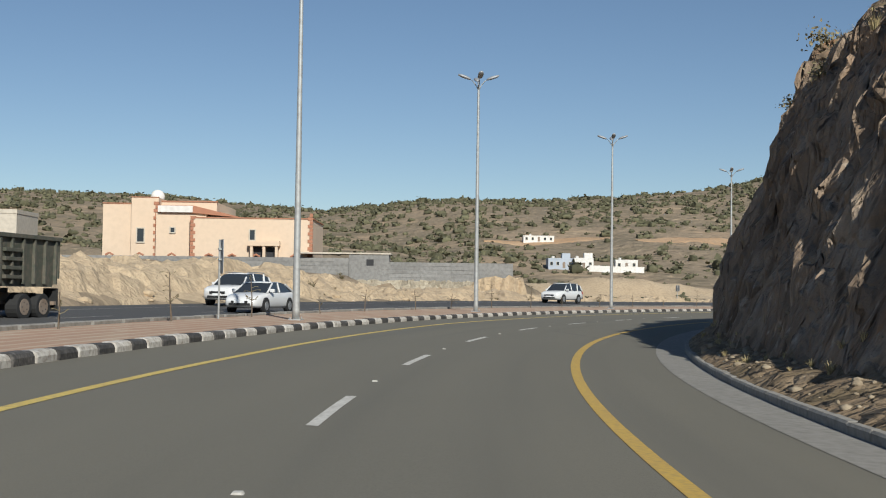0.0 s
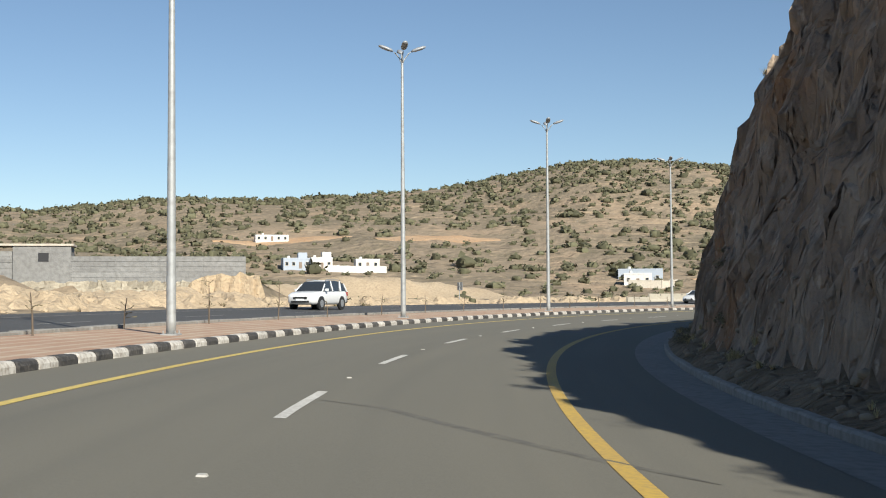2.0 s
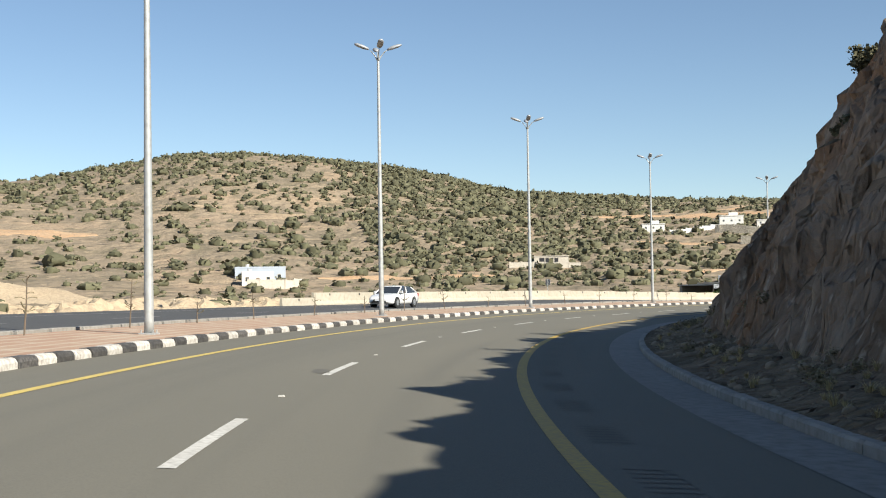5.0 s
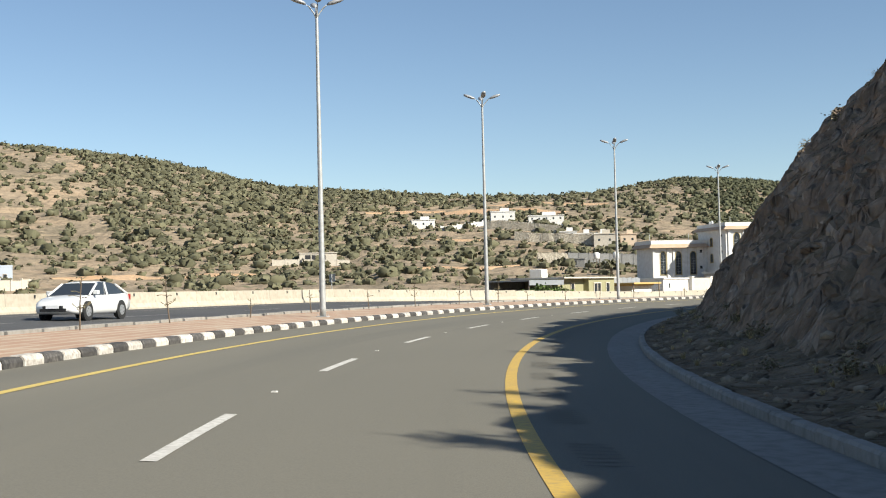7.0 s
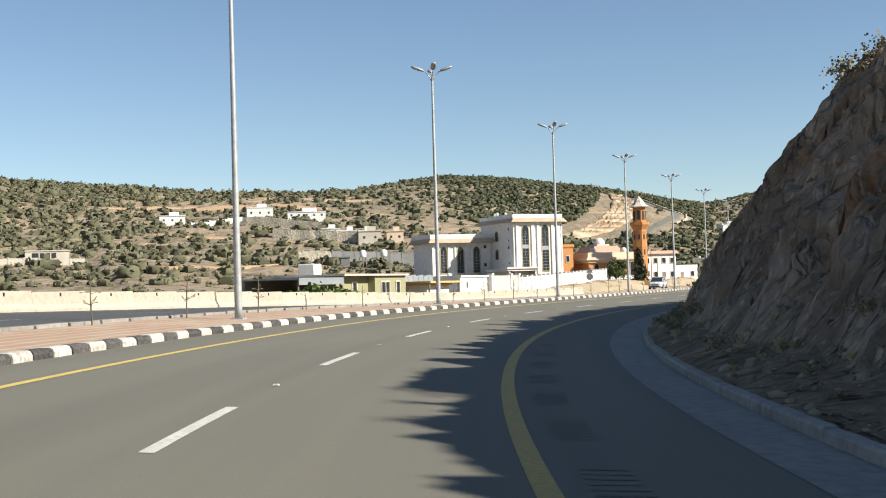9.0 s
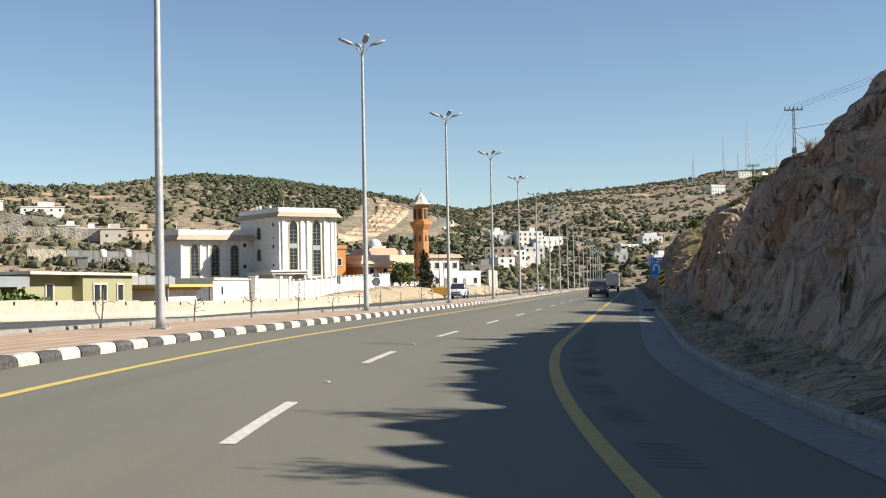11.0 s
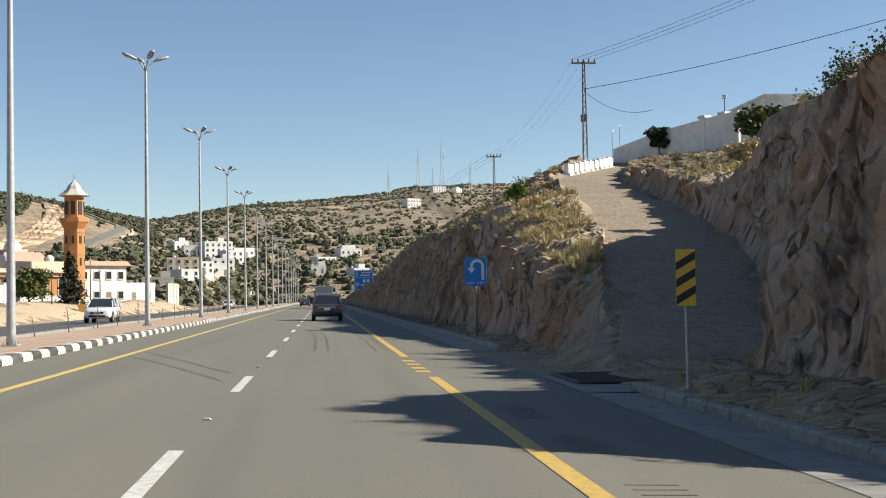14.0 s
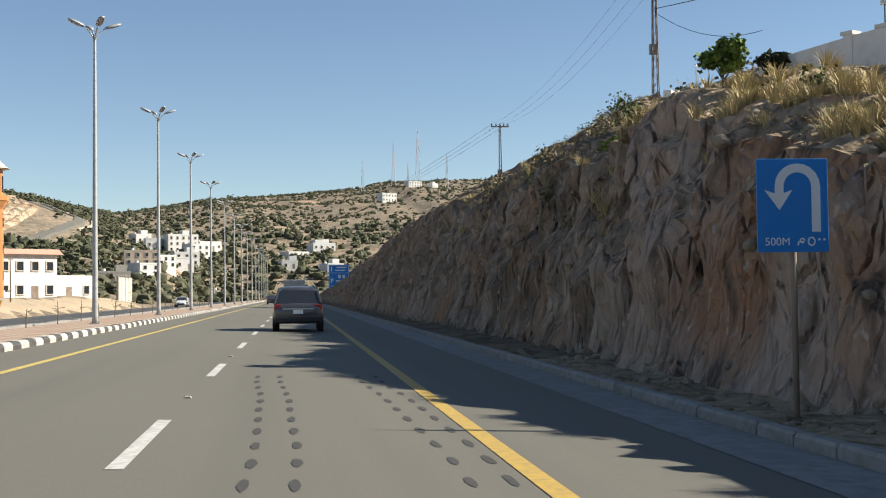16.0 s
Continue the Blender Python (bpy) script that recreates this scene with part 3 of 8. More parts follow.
def build_cliff():
    ms = [3.1, 3.12, 3.5] + frange(3.8, 6.0, 0.16) + frange(6.1, 14.5, 0.13) + frange(14.75, 26, 0.3) + frange(26.6, 44, 0.9) + frange(46, 90, 4)
    ss = frange(-60, -6, 1.2) + frange(-5, 130, 0.36) + frange(130.3, 252, 0.30) + frange(252.3, 330, 0.30) + frange(331, 430, 0.9) + frange(433, 720, 4)
    vs, fs = [], []
    for s in ss:
        for m in ms:
            z = right_z(s, m)
            if m < 4.0:
                z = min(z, 0.15 + 0.8 * (m - 3.12)) if m > 3.11 else -0.4
            # weathered relief: push the face in and out along its gullies
            w = min(1.0, max(0.0, (z - 0.6) / 1.5)) * min(1.0, max(0.0, (30 - m) / 10))
            ds = w * 0.55 * fbm(s * 0.9, m * 0.2, z * 0.35, 0.7, 4)
            rg = 1.0 - abs(fbm(s * 0.9, 2, z * float(lerp(s, [250, 265], [0.28, 0.7])), 0.55, 4)) * 2.2
            bd, bp = noise.voronoi(Vector((s * 0.36 + 0.3 * rg, m * 0.1, z * 0.24)))
            cut = 1.0 - min(1.0, (bd[1] - bd[0]) / 0.3)
            rug = float(lerp(s, [40, 70, 110, 205, 225, 250, 266], [0.45, 0.6, 0.7, 0.7, 1.5, 1.3, 0.7]))
            dm = w * rug * (0.40 * cut + 0.55 * noise.noise(bp[0] * 3.7) - 0.06)
            block = float(lerp(s, [250, 265], [0.25, 0.75]))
            calm = float(lerp(s, [40, 110], [0.45, 1.0]))
            dm += w * (calm * 0.45 * fbm(s * 0.8, 0, z * block, 0.6, 4) + 0.24 * fbm(s, m, z, 1.7, 4) - calm * 0.42 * max(-0.6, rg))
            if s > 259 and abs(m - float(lerp(s, RAMP_S, RAMP_N))) < HALF + 0.5:
                ds = dm = 0.0
            dm = max(dm, -0.4 * max(0.0, m - 3.4), -0.9)
            if m < 3.6:
                dm = 0.0
            x, y, _ = road(s + ds, -(m + dm))
            vs.append((x, y, z + (road_z(s, -3.1) if m < 6 else road_z(s, -3.1))))
    w = len(ms)
    for i in range(len(ss) - 1):
        for j in range(w - 1):
            a = i * w + j
            fs.append((a, a + 1, a + w + 1, a + w))
    ob = obj("rock_cutting", vs, fs, M_CLIFF)
    ob.data.materials.append(M_CLIFF_PALE)
    for i, f in enumerate(ob.data.polygons):           # paler rock towards the drive; its colour also stands in for bounce light
        s = ss[i // (w - 1)]
        if 205 < s + 9 * fbm(s, ms[i % (w - 1)], 44, 0.15, 3) < 298:
            f.material_index = 1
    return tagged(ob, "brown weathered rock cutting with dry scrub on top", "rock face", kind="structure")


cliff = build_cliff()
if cliff.data.polygons[0].normal.z < 0:
    cliff.data.flip_normals()

# gutter, painted lines
apron = strip_mesh("driveway_apron", 257.5, 261.6, 0.8, [-4.7, -3.9, -3.4, -2.1], lambda s, n: road_z(s, n) + 0.03 * max(0.0, -n - 2.6), M_GUTTER, lift=0.012)
tagged(apron, "pale concrete apron slab at the mouth of a drive", "pavement", kind="structure")
drive_edge = strip_mesh("drive_mouth", 261.5, 273.7, 1.2, [-3.6, -2.05], road_z, M_DIRT, lift=-0.004)
tagged(drive_edge, "dusty dirt mouth of a steep drive", "road", kind="structure")
drive_v, drive_f = [], []
drive_s = frange(262.0, 372, 1.0)
for s in drive_s:
    rc, rz = float(lerp(s, RAMP_S, RAMP_N)), float(lerp(s, RAMP_S, RAMP_Z))
    for j in range(9):
        lo = float(lerp(s, [265, 272], [3.3, rc - HALF - 0.1]))
        m = lo + (rc + HALF + 0.1 - lo) * j / 8 + (0.12 * fbm(s, j, 31, 0.3, 2) if s > 268 else 0)
        x, y, _ = road(s, -m)
        drive_v.append((x, y, right_z(s, m) + road_z(s, -3.1) + (0.05 if 0 < j < 8 and s > 262.5 else -0.15)))
for i in range(len(drive_s) - 1):
    for j in range(8):
        a = i * 9 + j
        drive_f.append((a, a + 1, a + 10, a + 9))
drive = obj("dirt_drive", drive_v, drive_f, M_DIRT)
if drive.data.polygons[0].normal.z < 0:
    drive.data.flip_normals()
tagged(drive, "bare dusty dirt drive climbing the hillside", "road", kind="structure")
gutter = strip_mesh("gutter", S_IN, 257.6, 2.0, [KERB_R, -2.1], road_z, M_GUTTER, lift=0.006)
tagged(gutter, "pale concrete gutter slab along the kerb", "gutter", kind="structure")
gutter2 = strip_mesh("gutter", 273.6, S_OUT, 2.0, [KERB_R, -2.1], road_z, M_GUTTER, lift=0.006)
tagged(gutter2, "pale concrete gutter slab along the kerb", "gutter", kind="structure")
median = strip_mesh("median", S_IN, S_OUT, 1.0, [KERB_L + 0.1, 10, 11.5, STRIP], median_z, M_PAVER, lift=-0.02)
tagged(median, "red and buff block paved central reservation", "pavement", kind="structure")


def line_strip(name, s0, s1, n, w, mat, zf, label, step=1.0):
    ob = strip_mesh(name, s0, s1, step, [n - w / 2, n + w / 2], zf, mat, lift=0.006)
    return tagged(ob, label, "road marking", kind="structure")


line_strip("edge_line", S_IN, 261.3, 0.0, 0.2, M_YELLOW_PAINT, road_z, "solid yellow painted edge line")
line_strip("edge_line", 269.3, S_OUT, 0.0, 0.2, M_YELLOW_PAINT, road_z, "solid yellow painted edge line")
for s in (262.7, 264.0, 265.4, 267.0):
    line_strip("edge_line_dash", s, s + 0.7, 0.05, 0.3, M_YELLOW_PAINT, road_z, "short yellow painted edge dash", 0.7)
line_strip("edge_line", S_IN, S_OUT, 6.88, 0.17, M_YELLOW_PALE, road_z, "solid yellow painted edge line by the median")

line_strip("edge_line", S_IN, S_OUT, 14.3, 0.13, M_WORN_WHITE, opp_z, "faded painted edge line of the far carriageway")
line_strip("edge_line", S_IN, S_OUT, 22.6, 0.13, M_WORN_WHITE, opp_z, "faded painted edge line of the far carriageway")
DASH_K, DASH_S = [0, 2, 5, 7, 13, 18, 21, 23, 63], [17.9, 41.6, 76.2, 99.6, 169.3, 226.8, 261.1, 284.2, 746.6]


def dash_n(s):
    return float(lerp(s, [18, 42, 76, 100, 169, 227, 261, 284], [3.50, 3.55, 3.55, 3.48, 3.32, 3.50, 3.42, 3.35]))


for k in range(-5, 60):
    s = float(lerp(k, DASH_K, DASH_S)) if k >= 0 else 17.9 + 11.7 * k
    line_strip("lane_dash", s - 4.0, s, dash_n(s), 0.15, M_WHITE_PAINT, road_z, "white painted lane dash")
    line_strip("lane_dash", s - 1.0, s + 3.0, 18.6, 0.14, M_WORN_WHITE, opp_z, "faded white lane dash of the far carriageway")

# ---------------- kerbs ----------------
def profile_block(length, pts, gap=0.012):
    """A kerb stone: the outline pts (across, up) drawn out over its length, ends a little rounded."""
    k = len(pts)
    cx = sum(p[0] for p in pts) / k
    cz = sum(p[1] for p in pts) / k
    vs, fs = [], []
    for y, sc in ((gap, 0.93), (gap + 0.025, 1.0), (length - gap - 0.025, 1.0), (length - gap, 0.93)):
        vs += [(cx + (p[0] - cx) * sc, y, cz + (p[1] - cz) * sc) for p in pts]
    for i in range(3):
        for j in range(k):
            a, b = i * k + j, i * k + (j + 1) % k
            fs.append((a, b, b + k, a + k))
    fs.append(tuple(range(k))[::-1])
    fs.append(tuple(3 * k + j for j in range(k)))
    return vs, fs


def mesh_of(name, vs, fs, mat):
    bm = bmesh.new()
    bv = [bm.verts.new(v) for v in vs]
    for f in fs:
        bm.faces.new([bv[i] for i in f])
    bmesh.ops.recalc_face_normals(bm, faces=bm.faces)
    me = bpy.data.meshes.new(name)
    bm.to_mesh(me)
    bm.free()
    me.materials.append(mat)
    return me


def kerb_row(name, label, n, zf, length, pts, mats, near_s, all_s, skip=()):
    """Kerb stones along the road; the stretch near_s as pieces of their own, the rest joined."""
    vs, fs = profile_block(length, pts)
    meshes = [mesh_of("kerb_stone", vs, fs, m) for m in mats]
    row = thing(name, Matrix(), label, "kerb", kind="structure")
    rest = [([], []) for _ in mats]
    k = int(all_s[0] / length)
    rnd = random.Random(5)
    while k * length < all_s[1]:
        s = k * length
        k += 1
        if any(a < s + length / 2 < b for a, b in skip):
            continue
        x, y, h = road(s, n)
        z = zf(s)
        turn = -math.degrees(h) + rnd.uniform(-0.5, 0.5)
        m = pose(x, y, z + rnd.uniform(-0.008, 0.008), rnd.uniform(-0.5, 0.5), rnd.uniform(-0.8, 0.8), turn)
        i = k % len(mats)
        if near_s[0] <= s < near_s[1]:
            ob = new("kerb_stone", meshes[i])
            ob.parent = row
            ob.matrix_world = m
        else:
            v0, f0 = rest[i]
            o = len(v0)
            v0 += [tuple(m @ Vector(v)) for v in vs]
            f0 += [tuple(j + o for j in f) for f in fs]
    for (v0, f0), mat in zip(rest, mats):
        if v0:
            ob = obj("kerb_run", v0, f0, mat, row)
            tagged(ob, kind="stuff")
    return row


KERB_PROFILE = [(0.0, -0.25), (0.0, 0.10), (-0.035, 0.165), (-0.09, 0.19), (-0.30, 0.19), (-0.30, -0.25)]
kerb_row("median_kerb", "black and white painted kerb stones of the median", KERB_L, lambda s: road_z(s, KERB_L), 0.9,
         KERB_PROFILE, [M_KERB_WHITE, M_KERB_BLACK], (14, 284), (-60, 640))
VERGE_PROFILE = [(0.0, -0.25), (0.0, 0.12), (0.03, 0.155), (0.16, 0.155), (0.16, -0.25)]
kerb_row("verge_kerb", "grey concrete kerb stones along the rock verge", KERB_R, lambda s: road_z(s, KERB_R), 1.0,
         VERGE_PROFILE, [M_CONCRETE], (8, 300), (-60, 600), skip=((257.5, 274),))
STRIP_PROFILE = [(0.0, -0.3), (0.0, 0.06), (-0.03, 0.08), (-0.36, 0.08), (-0.4, 0.05), (-0.4, -0.3)]
kerb_row("median_edging", "low grey concrete edging of the median", STRIP, lambda s: median_z(s, STRIP), 2.0,
         STRIP_PROFILE, [M_CONCRETE], (20, 420), (-60, 640))


# ---------------- street lamps ----------------
def street_lamp():
    e = thing("street_lamp", Matrix(), "tall galvanised steel street lamp with four grey heads", "street lamp", "street lamps on the median")
    bm = bmesh.new()
    add_tube(bm, [(0, 0, 0.03), (0, 0, 0.35), (0, 0, 12.2), (0, 0, 12.45)], [0.135, 0.13, 0.062, 0.055], 12)
    part("pole", bm, M_STEEL, e, smooth=True)
    bm = boxes((-0.22, 0.22, -0.22, 0.22, -0.05, 0.03), bevel=0.008)
    for a in (-0.16, 0.16):
        for b in (-0.16, 0.16):
            add_tube(bm, [(a, b, 0.02), (a, b, 0.11)], 0.018, 6)
    part("base_plate", bm, M_STEEL, e)
    for i, a in enumerate((25, 115, 205, 295)):
        c, s_ = math.cos(radians(a)), math.sin(radians(a))
        bm = bmesh.new()
        add_tube(bm, [(0, 0, 12.1), (c * 0.12, s_ * 0.12, 12.38), (c * 0.32, s_ * 0.32, 12.64), (c * 0.52, s_ * 0.52, 12.78)], 0.028, 8)
        arm = part("arm", bm, M_STEEL, e, smooth=True)
        bm = bmesh.new()
        secs = [(0.44, 0.05, 0.04), (0.52, 0.12, 0.075), (0.72, 0.155, 0.10), (0.98, 0.15, 0.09), (1.13, 0.10, 0.05)]
        rings = []
        for r, w, h in secs:
            zc = 12.74 + (r - 0.44) * 0.34
            rings.append([bm.verts.new((c * r - s_ * q * w, s_ * r + c * q * w, zc + u * h)) for q, u in ((-1, -0.25), (-0.85, 0.55), (-0.35, 1.0), (0.35, 1.0), (0.85, 0.55), (1, -0.25), (0.6, -0.7), (-0.6, -0.7))])
        for r0, r1 in zip(rings, rings[1:]):
            for j in range(8):
                bm.faces.new((r0[j], r0[(j + 1) % 8], r1[(j + 1) % 8], r1[j]))
        bm.faces.new(rings[0])
        bm.faces.new(rings[-1])
        part("lamp_head", bm, M_HEAD, arm, smooth=True)
    return e


LAMP_S = [41.3, 66.2, 92.1, 117.6, 142.9, 168.6, 194.5, 220.3, 247.0, 272.9, 298.5, 324.9, 350.3, 375.4]
LAMP_S = [-35.7, -10.0, 15.6] + LAMP_S + [375.4 + 25.6 * i for i in range(1, 13)]
lamp = street_lamp()
for i, s in enumerate(LAMP_S):
    n = float(lerp(s, [41, 66, 92, 117, 170, 195, 247, 300], [10.1, 9.95, 10.0, 10.05, 9.95, 10.3, 10.72, 10.35]))
    x, y, h = road(s, n)
    m = pose(x, y, median_z(s, n) - 0.01, 0, 0, -math.degrees(h))
    if i == 0:
        lamp.matrix_world = m
    else:
        copy_thing(lamp, m)

# ---------------- concrete barrier ----------------
barrier = thing("concrete_barrier", Matrix(), "cream concrete safety barrier along the outer road edge", "barrier")
BAR = [(-0.30, -0.2), (-0.30, 0.08), (-0.14, 0.30), (-0.09, 0.88), (0.09, 0.88), (0.14, 0.30), (0.30, 0.08), (0.30, -0.2)]
bvs, bfs = profile_block(4.0, BAR, 0.008)
bar_mesh = mesh_of("segment", bvs, bfs, M_BARRIER)
slot_mesh = mesh_of("drain_slot", *profile_block(0.10, [(-0.02, 0), (-0.02, 0.16), (0.02, 0.16), (0.02, 0)], 0.0), M_DARK)
for k in range(38):
    s = 161 + 4.0 * k
    x, y, h = road(s, 24.6)
    x1, y1, _ = road(s + 4.0, 24.6)
    ob = new("segment", bar_mesh)
    ob.parent = barrier
    drop = -0.35 if k == 0 else 0.0
    ob.matrix_world = pose(x, y, opp_z(s, 24.6) + drop, 0, 0, math.degrees(math.atan2(y1 - y, x1 - x)) - 90) @ Matrix.Diagonal((1, math.hypot(x1 - x, y1 - y) / 4.0, 1.0, 1))
    so = new("drain_slot", slot_mesh)
    so.parent = barrier
    x, y, h = road(s + 2, 24.47)
    so.matrix_world = pose(x, y, opp_z(s, 24.6) + 0.66 + drop, 0, 0, -math.degrees(h))


# ---------------- road studs, rumble marks ----------------
stud_mesh = mesh_of("road_stud", *profile_block(0.10, [(-0.05, 0), (-0.035, 0.02), (0.035, 0.02), (0.05, 0)], 0.0), M_WHITE_PAINT)
for k in range(-2, 34):
    s = (float(lerp(k, DASH_K, DASH_S)) if k >= 0 else 17.9 + 11.7 * k) + 3.0
    x, y, h = road(s, dash_n(s))
    ob = new("road_stud", stud_mesh)
    ob.matrix_world = pose(x, y, road_z(s, 3.52), 0, 0, -math.degrees(h))
    tagged(ob, "small white road stud between the lane dashes", "road stud", "road studs")
M_RUMBLE = material("rumble_groove", (0.10, 0.093, 0.078), 0.9, second=(0.125, 0.116, 0.095), scale=3.0)
M_PRINT = material("tyre_print", (0.038, 0.036, 0.033), 0.85, second=(0.06, 0.056, 0.048), scale=9.0)
rv, rf = [], []
s = 84.0
while s < 256:
    for j in range(7):
        a = s + j * 0.26
        for q, nn in ((a, -0.78), (a + 0.05, -0.78), (a + 0.05, -0.34), (a, -0.34)):
            x, y, _ = road(q, nn)
            rv.append((x, y, road_z(q, nn) + 0.004))
        rf.append(tuple(range(len(rv) - 4, len(rv)))[::-1])
    s += 3.6
tagged(obj("rumble_strip", rv, [f[::-1] for f in rf], M_RUMBLE), "dark milled rumble grooves beside the edge line", "road marking", kind="structure")
# oily tyre prints
rv, rf = [], []
rnd = random.Random(3)
for row in (2.3, 1.92, 0.58, 0.25):
    s = 273.0 + rnd.uniform(0, 0.4)
    while s < 292.5:
        nn = row + 0.03 * max(0.0, s - 284) + 0.02 * math.sin(s)
        o = len(rv)
        for a in range(8):
            u, v = math.cos(a * math.pi / 4), math.sin(a * math.pi / 4)
            q, w = s + 0.33 * u * rnd.uniform(0.8, 1.1), nn + 0.05 * v * rnd.uniform(0.75, 1.15)
            x, y, _ = road(q, w)
            rv.append((x, y, road_z(q, w) + 0.004))
        rf.append(tuple(range(o, o + 8)))
        s += 1.25
tagged(obj("tyre_prints", rv, [f[::-1] for f in rf], M_PRINT), "dark oily tyre prints on the asphalt", "road stain", kind="structure")
# rubber of the skid marks, and the dark colour of a painted cast shadow
M_SKID_SHADE = material("skid_and_shade_tone", (0.088, 0.082, 0.068), 0.8, second=(0.12, 0.11, 0.09), scale=1.2, fine=(0.14, 0.13, 0.10), fine_scale=6)


def mark(label, pts, width):
    """A thin dark mark on the asphalt through (s, n) points, tapering at both ends."""
    k = 28
    us = [i / k * (len(pts) - 1) for i in range(k + 1)]
    mid = [(float(lerp(u, range(len(pts)), [p[0] for p in pts])), float(lerp(u, range(len(pts)), [p[1] for p in pts]))) for u in us]
    vs, fs = [], []
    for i, (s, n) in enumerate(mid):
        a, b = mid[max(0, i - 1)], mid[min(k, i + 1)]
        d = Vector((b[0] - a[0], b[1] - a[1])).normalized()
        w = width / 2 * min(1.0, 0.15 + 4 * min(i, k - i) / k) * (1 + 0.4 * fbm(s, n, 91, 0.9, 3))
        for sg in (1, -1):
            x, y, _ = road(s - d.y * w * sg, n + d.x * w * sg)
            vs.append((x, y, road_z(s, n) + 0.005))
    for i in range(k):
        fs.append((2 * i, 2 * i + 1, 2 * i + 3, 2 * i + 2))
    ob = obj("skid_mark", vs, fs, M_SKID_SHADE)
    if ob.data.polygons[0].normal.z < 0:
        ob.data.flip_normals()
    tagged(ob, label, "road stain", kind="structure")


mark("dark curved skid mark on the asphalt", [(270.5, 7.4), (265.5, 5.6), (262, 4.5), (259.7, 3.8)], 0.10)
mark("dark curved skid mark on the asphalt", [(271.1, 6.7), (265.9, 5.0), (263.5, 4.3), (262.0, 3.8)], 0.08)
mark("dark streak across the lane", [(45.2, -0.7), (46.6, 0.2), (49.0, 1.5), (51.0, 2.5), (51.7, 3.4)], 0.16)
# at 218 m: a cast shadow laid on the asphalt as dark colour
mark("dark flat patch on the asphalt", [(218.4, 3.4), (218.5, 4.0), (218.6, 4.7)], 0.8)
mark("dark flat patch on the asphalt", [(107.6, 3.6), (108.1, 3.75), (108.8, 3.8)], 0.35)
for ob in (bpy.data.objects["rumble_strip"], bpy.data.objects["tyre_prints"]):
    if ob.data.polygons[0].normal.z < 0:
        ob.data.flip_normals()
# drain grate in the apron
grate = thing("drain_grate", pose(*road(260.6, -3.05)[:2], road_z(260.6, -3.05) + 0.05, 0, 0, -math.degrees(H1)) @ Matrix.Diagonal((0.52, 0.70, 1, 1)), "dark steel drain grate in the apron", "drain grate")
part("frame", boxes((-1.3, 1.3, -1.9, -1.82, 0, 0.035), (-1.3, 1.3, 1.82, 1.9, 0, 0.035), (-1.3, -1.22, -1.82, 1.82, 0, 0.035), (1.22, 1.3, -1.82, 1.82, 0, 0.035)), M_DARKSTEEL, grate)
part("sump", boxes((-1.22, 1.22, -1.82, 1.82, -0.01, 0.006)), M_DARK, grate)
for k in range(30):
    part("bar", boxes((-1.22, 1.22, -1.78 + 0.122 * k, -1.75 + 0.122 * k, 0.004, 0.03)), M_DARKSTEEL, grate)


# ---------------- draping on the ground ----------------
from mathutils.bvhtree import BVHTree
ground_tree = BVHTree.FromPolygons([v.co.copy() for v in ground.data.vertices], [tuple(p.vertices) for p in ground.data.polygons])
cliff_tree = BVHTree.FromPolygons([v.co.copy() for v in cliff.data.vertices], [tuple(p.vertices) for p in cliff.data.polygons])


def gz(x, y, tree=None):
    hit = (tree or ground_tree).ray_cast(Vector((x, y, 400)), Vector((0, 0, -1)))
    return hit[0].z if hit[0] else 0.0


def cz(x, y):
    hit = cliff_tree.ray_cast(Vector((x, y, 400)), Vector((0, 0, -1)))
    return hit[0].z if hit[0] else gz(x, y)


# ---------------- more materials ----------------
M_CREAM = material("cream_render", (0.66, 0.52, 0.385), 0.9, second=(0.63, 0.49, 0.36), scale=0.2, fine=(0.60, 0.47, 0.345), fine_scale=2)
M_QUOIN = material("terracotta_trim", (0.40, 0.19, 0.115), 0.9, second=(0.35, 0.16, 0.095), scale=2)
M_WHITE = material("white_render", (0.74, 0.72, 0.68), 0.85, second=(0.66, 0.64, 0.60), scale=0.25, fine=(0.60, 0.57, 0.52), fine_scale=1.5)
M_OFFWHITE = material("off_white_render", (0.58, 0.52, 0.43), 0.9, second=(0.50, 0.45, 0.37), scale=0.3, fine=(0.45, 0.40, 0.33), fine_scale=2)
M_BLUISH = material("pale_blue_render", (0.42, 0.46, 0.52), 0.9, second=(0.38, 0.42, 0.47), scale=0.4)
M_ORANGE = material("orange_render", (0.52, 0.23, 0.07), 0.85, second=(0.46, 0.20, 0.06), scale=0.5, fine=(0.42, 0.19, 0.07), fine_scale=3)
M_TILE = material("roof_tile", (0.50, 0.38, 0.27), 0.85, second=(0.42, 0.30, 0.20), scale=1.0, per_object=0.15)
M_PINKTILE = material("pink_tile", (0.50, 0.30, 0.22), 0.85, second=(0.44, 0.26, 0.18), scale=1.0)
M_BLOCK = material("grey_blockwork", (0.27, 0.265, 0.25), 0.95, second=(0.22, 0.215, 0.205), scale=0.6, fine=(0.18, 0.175, 0.165), fine_scale=3, per_object=0.1, bump=0.3, bump_scale=8)
M_STONE = material("field_stone", (0.40, 0.33, 0.23), 0.95, second=(0.30, 0.24, 0.165), scale=0.8, fine=(0.24, 0.19, 0.13), fine_scale=4, per_object=0.22, bump=0.5, bump_scale=6)
M_SLAB = material("rubble_slab", (0.40, 0.355, 0.275), 0.95, second=(0.32, 0.28, 0.21), scale=1.2, fine=(0.25, 0.215, 0.16), fine_scale=5, per_object=0.25, bump=0.5, bump_scale=6)
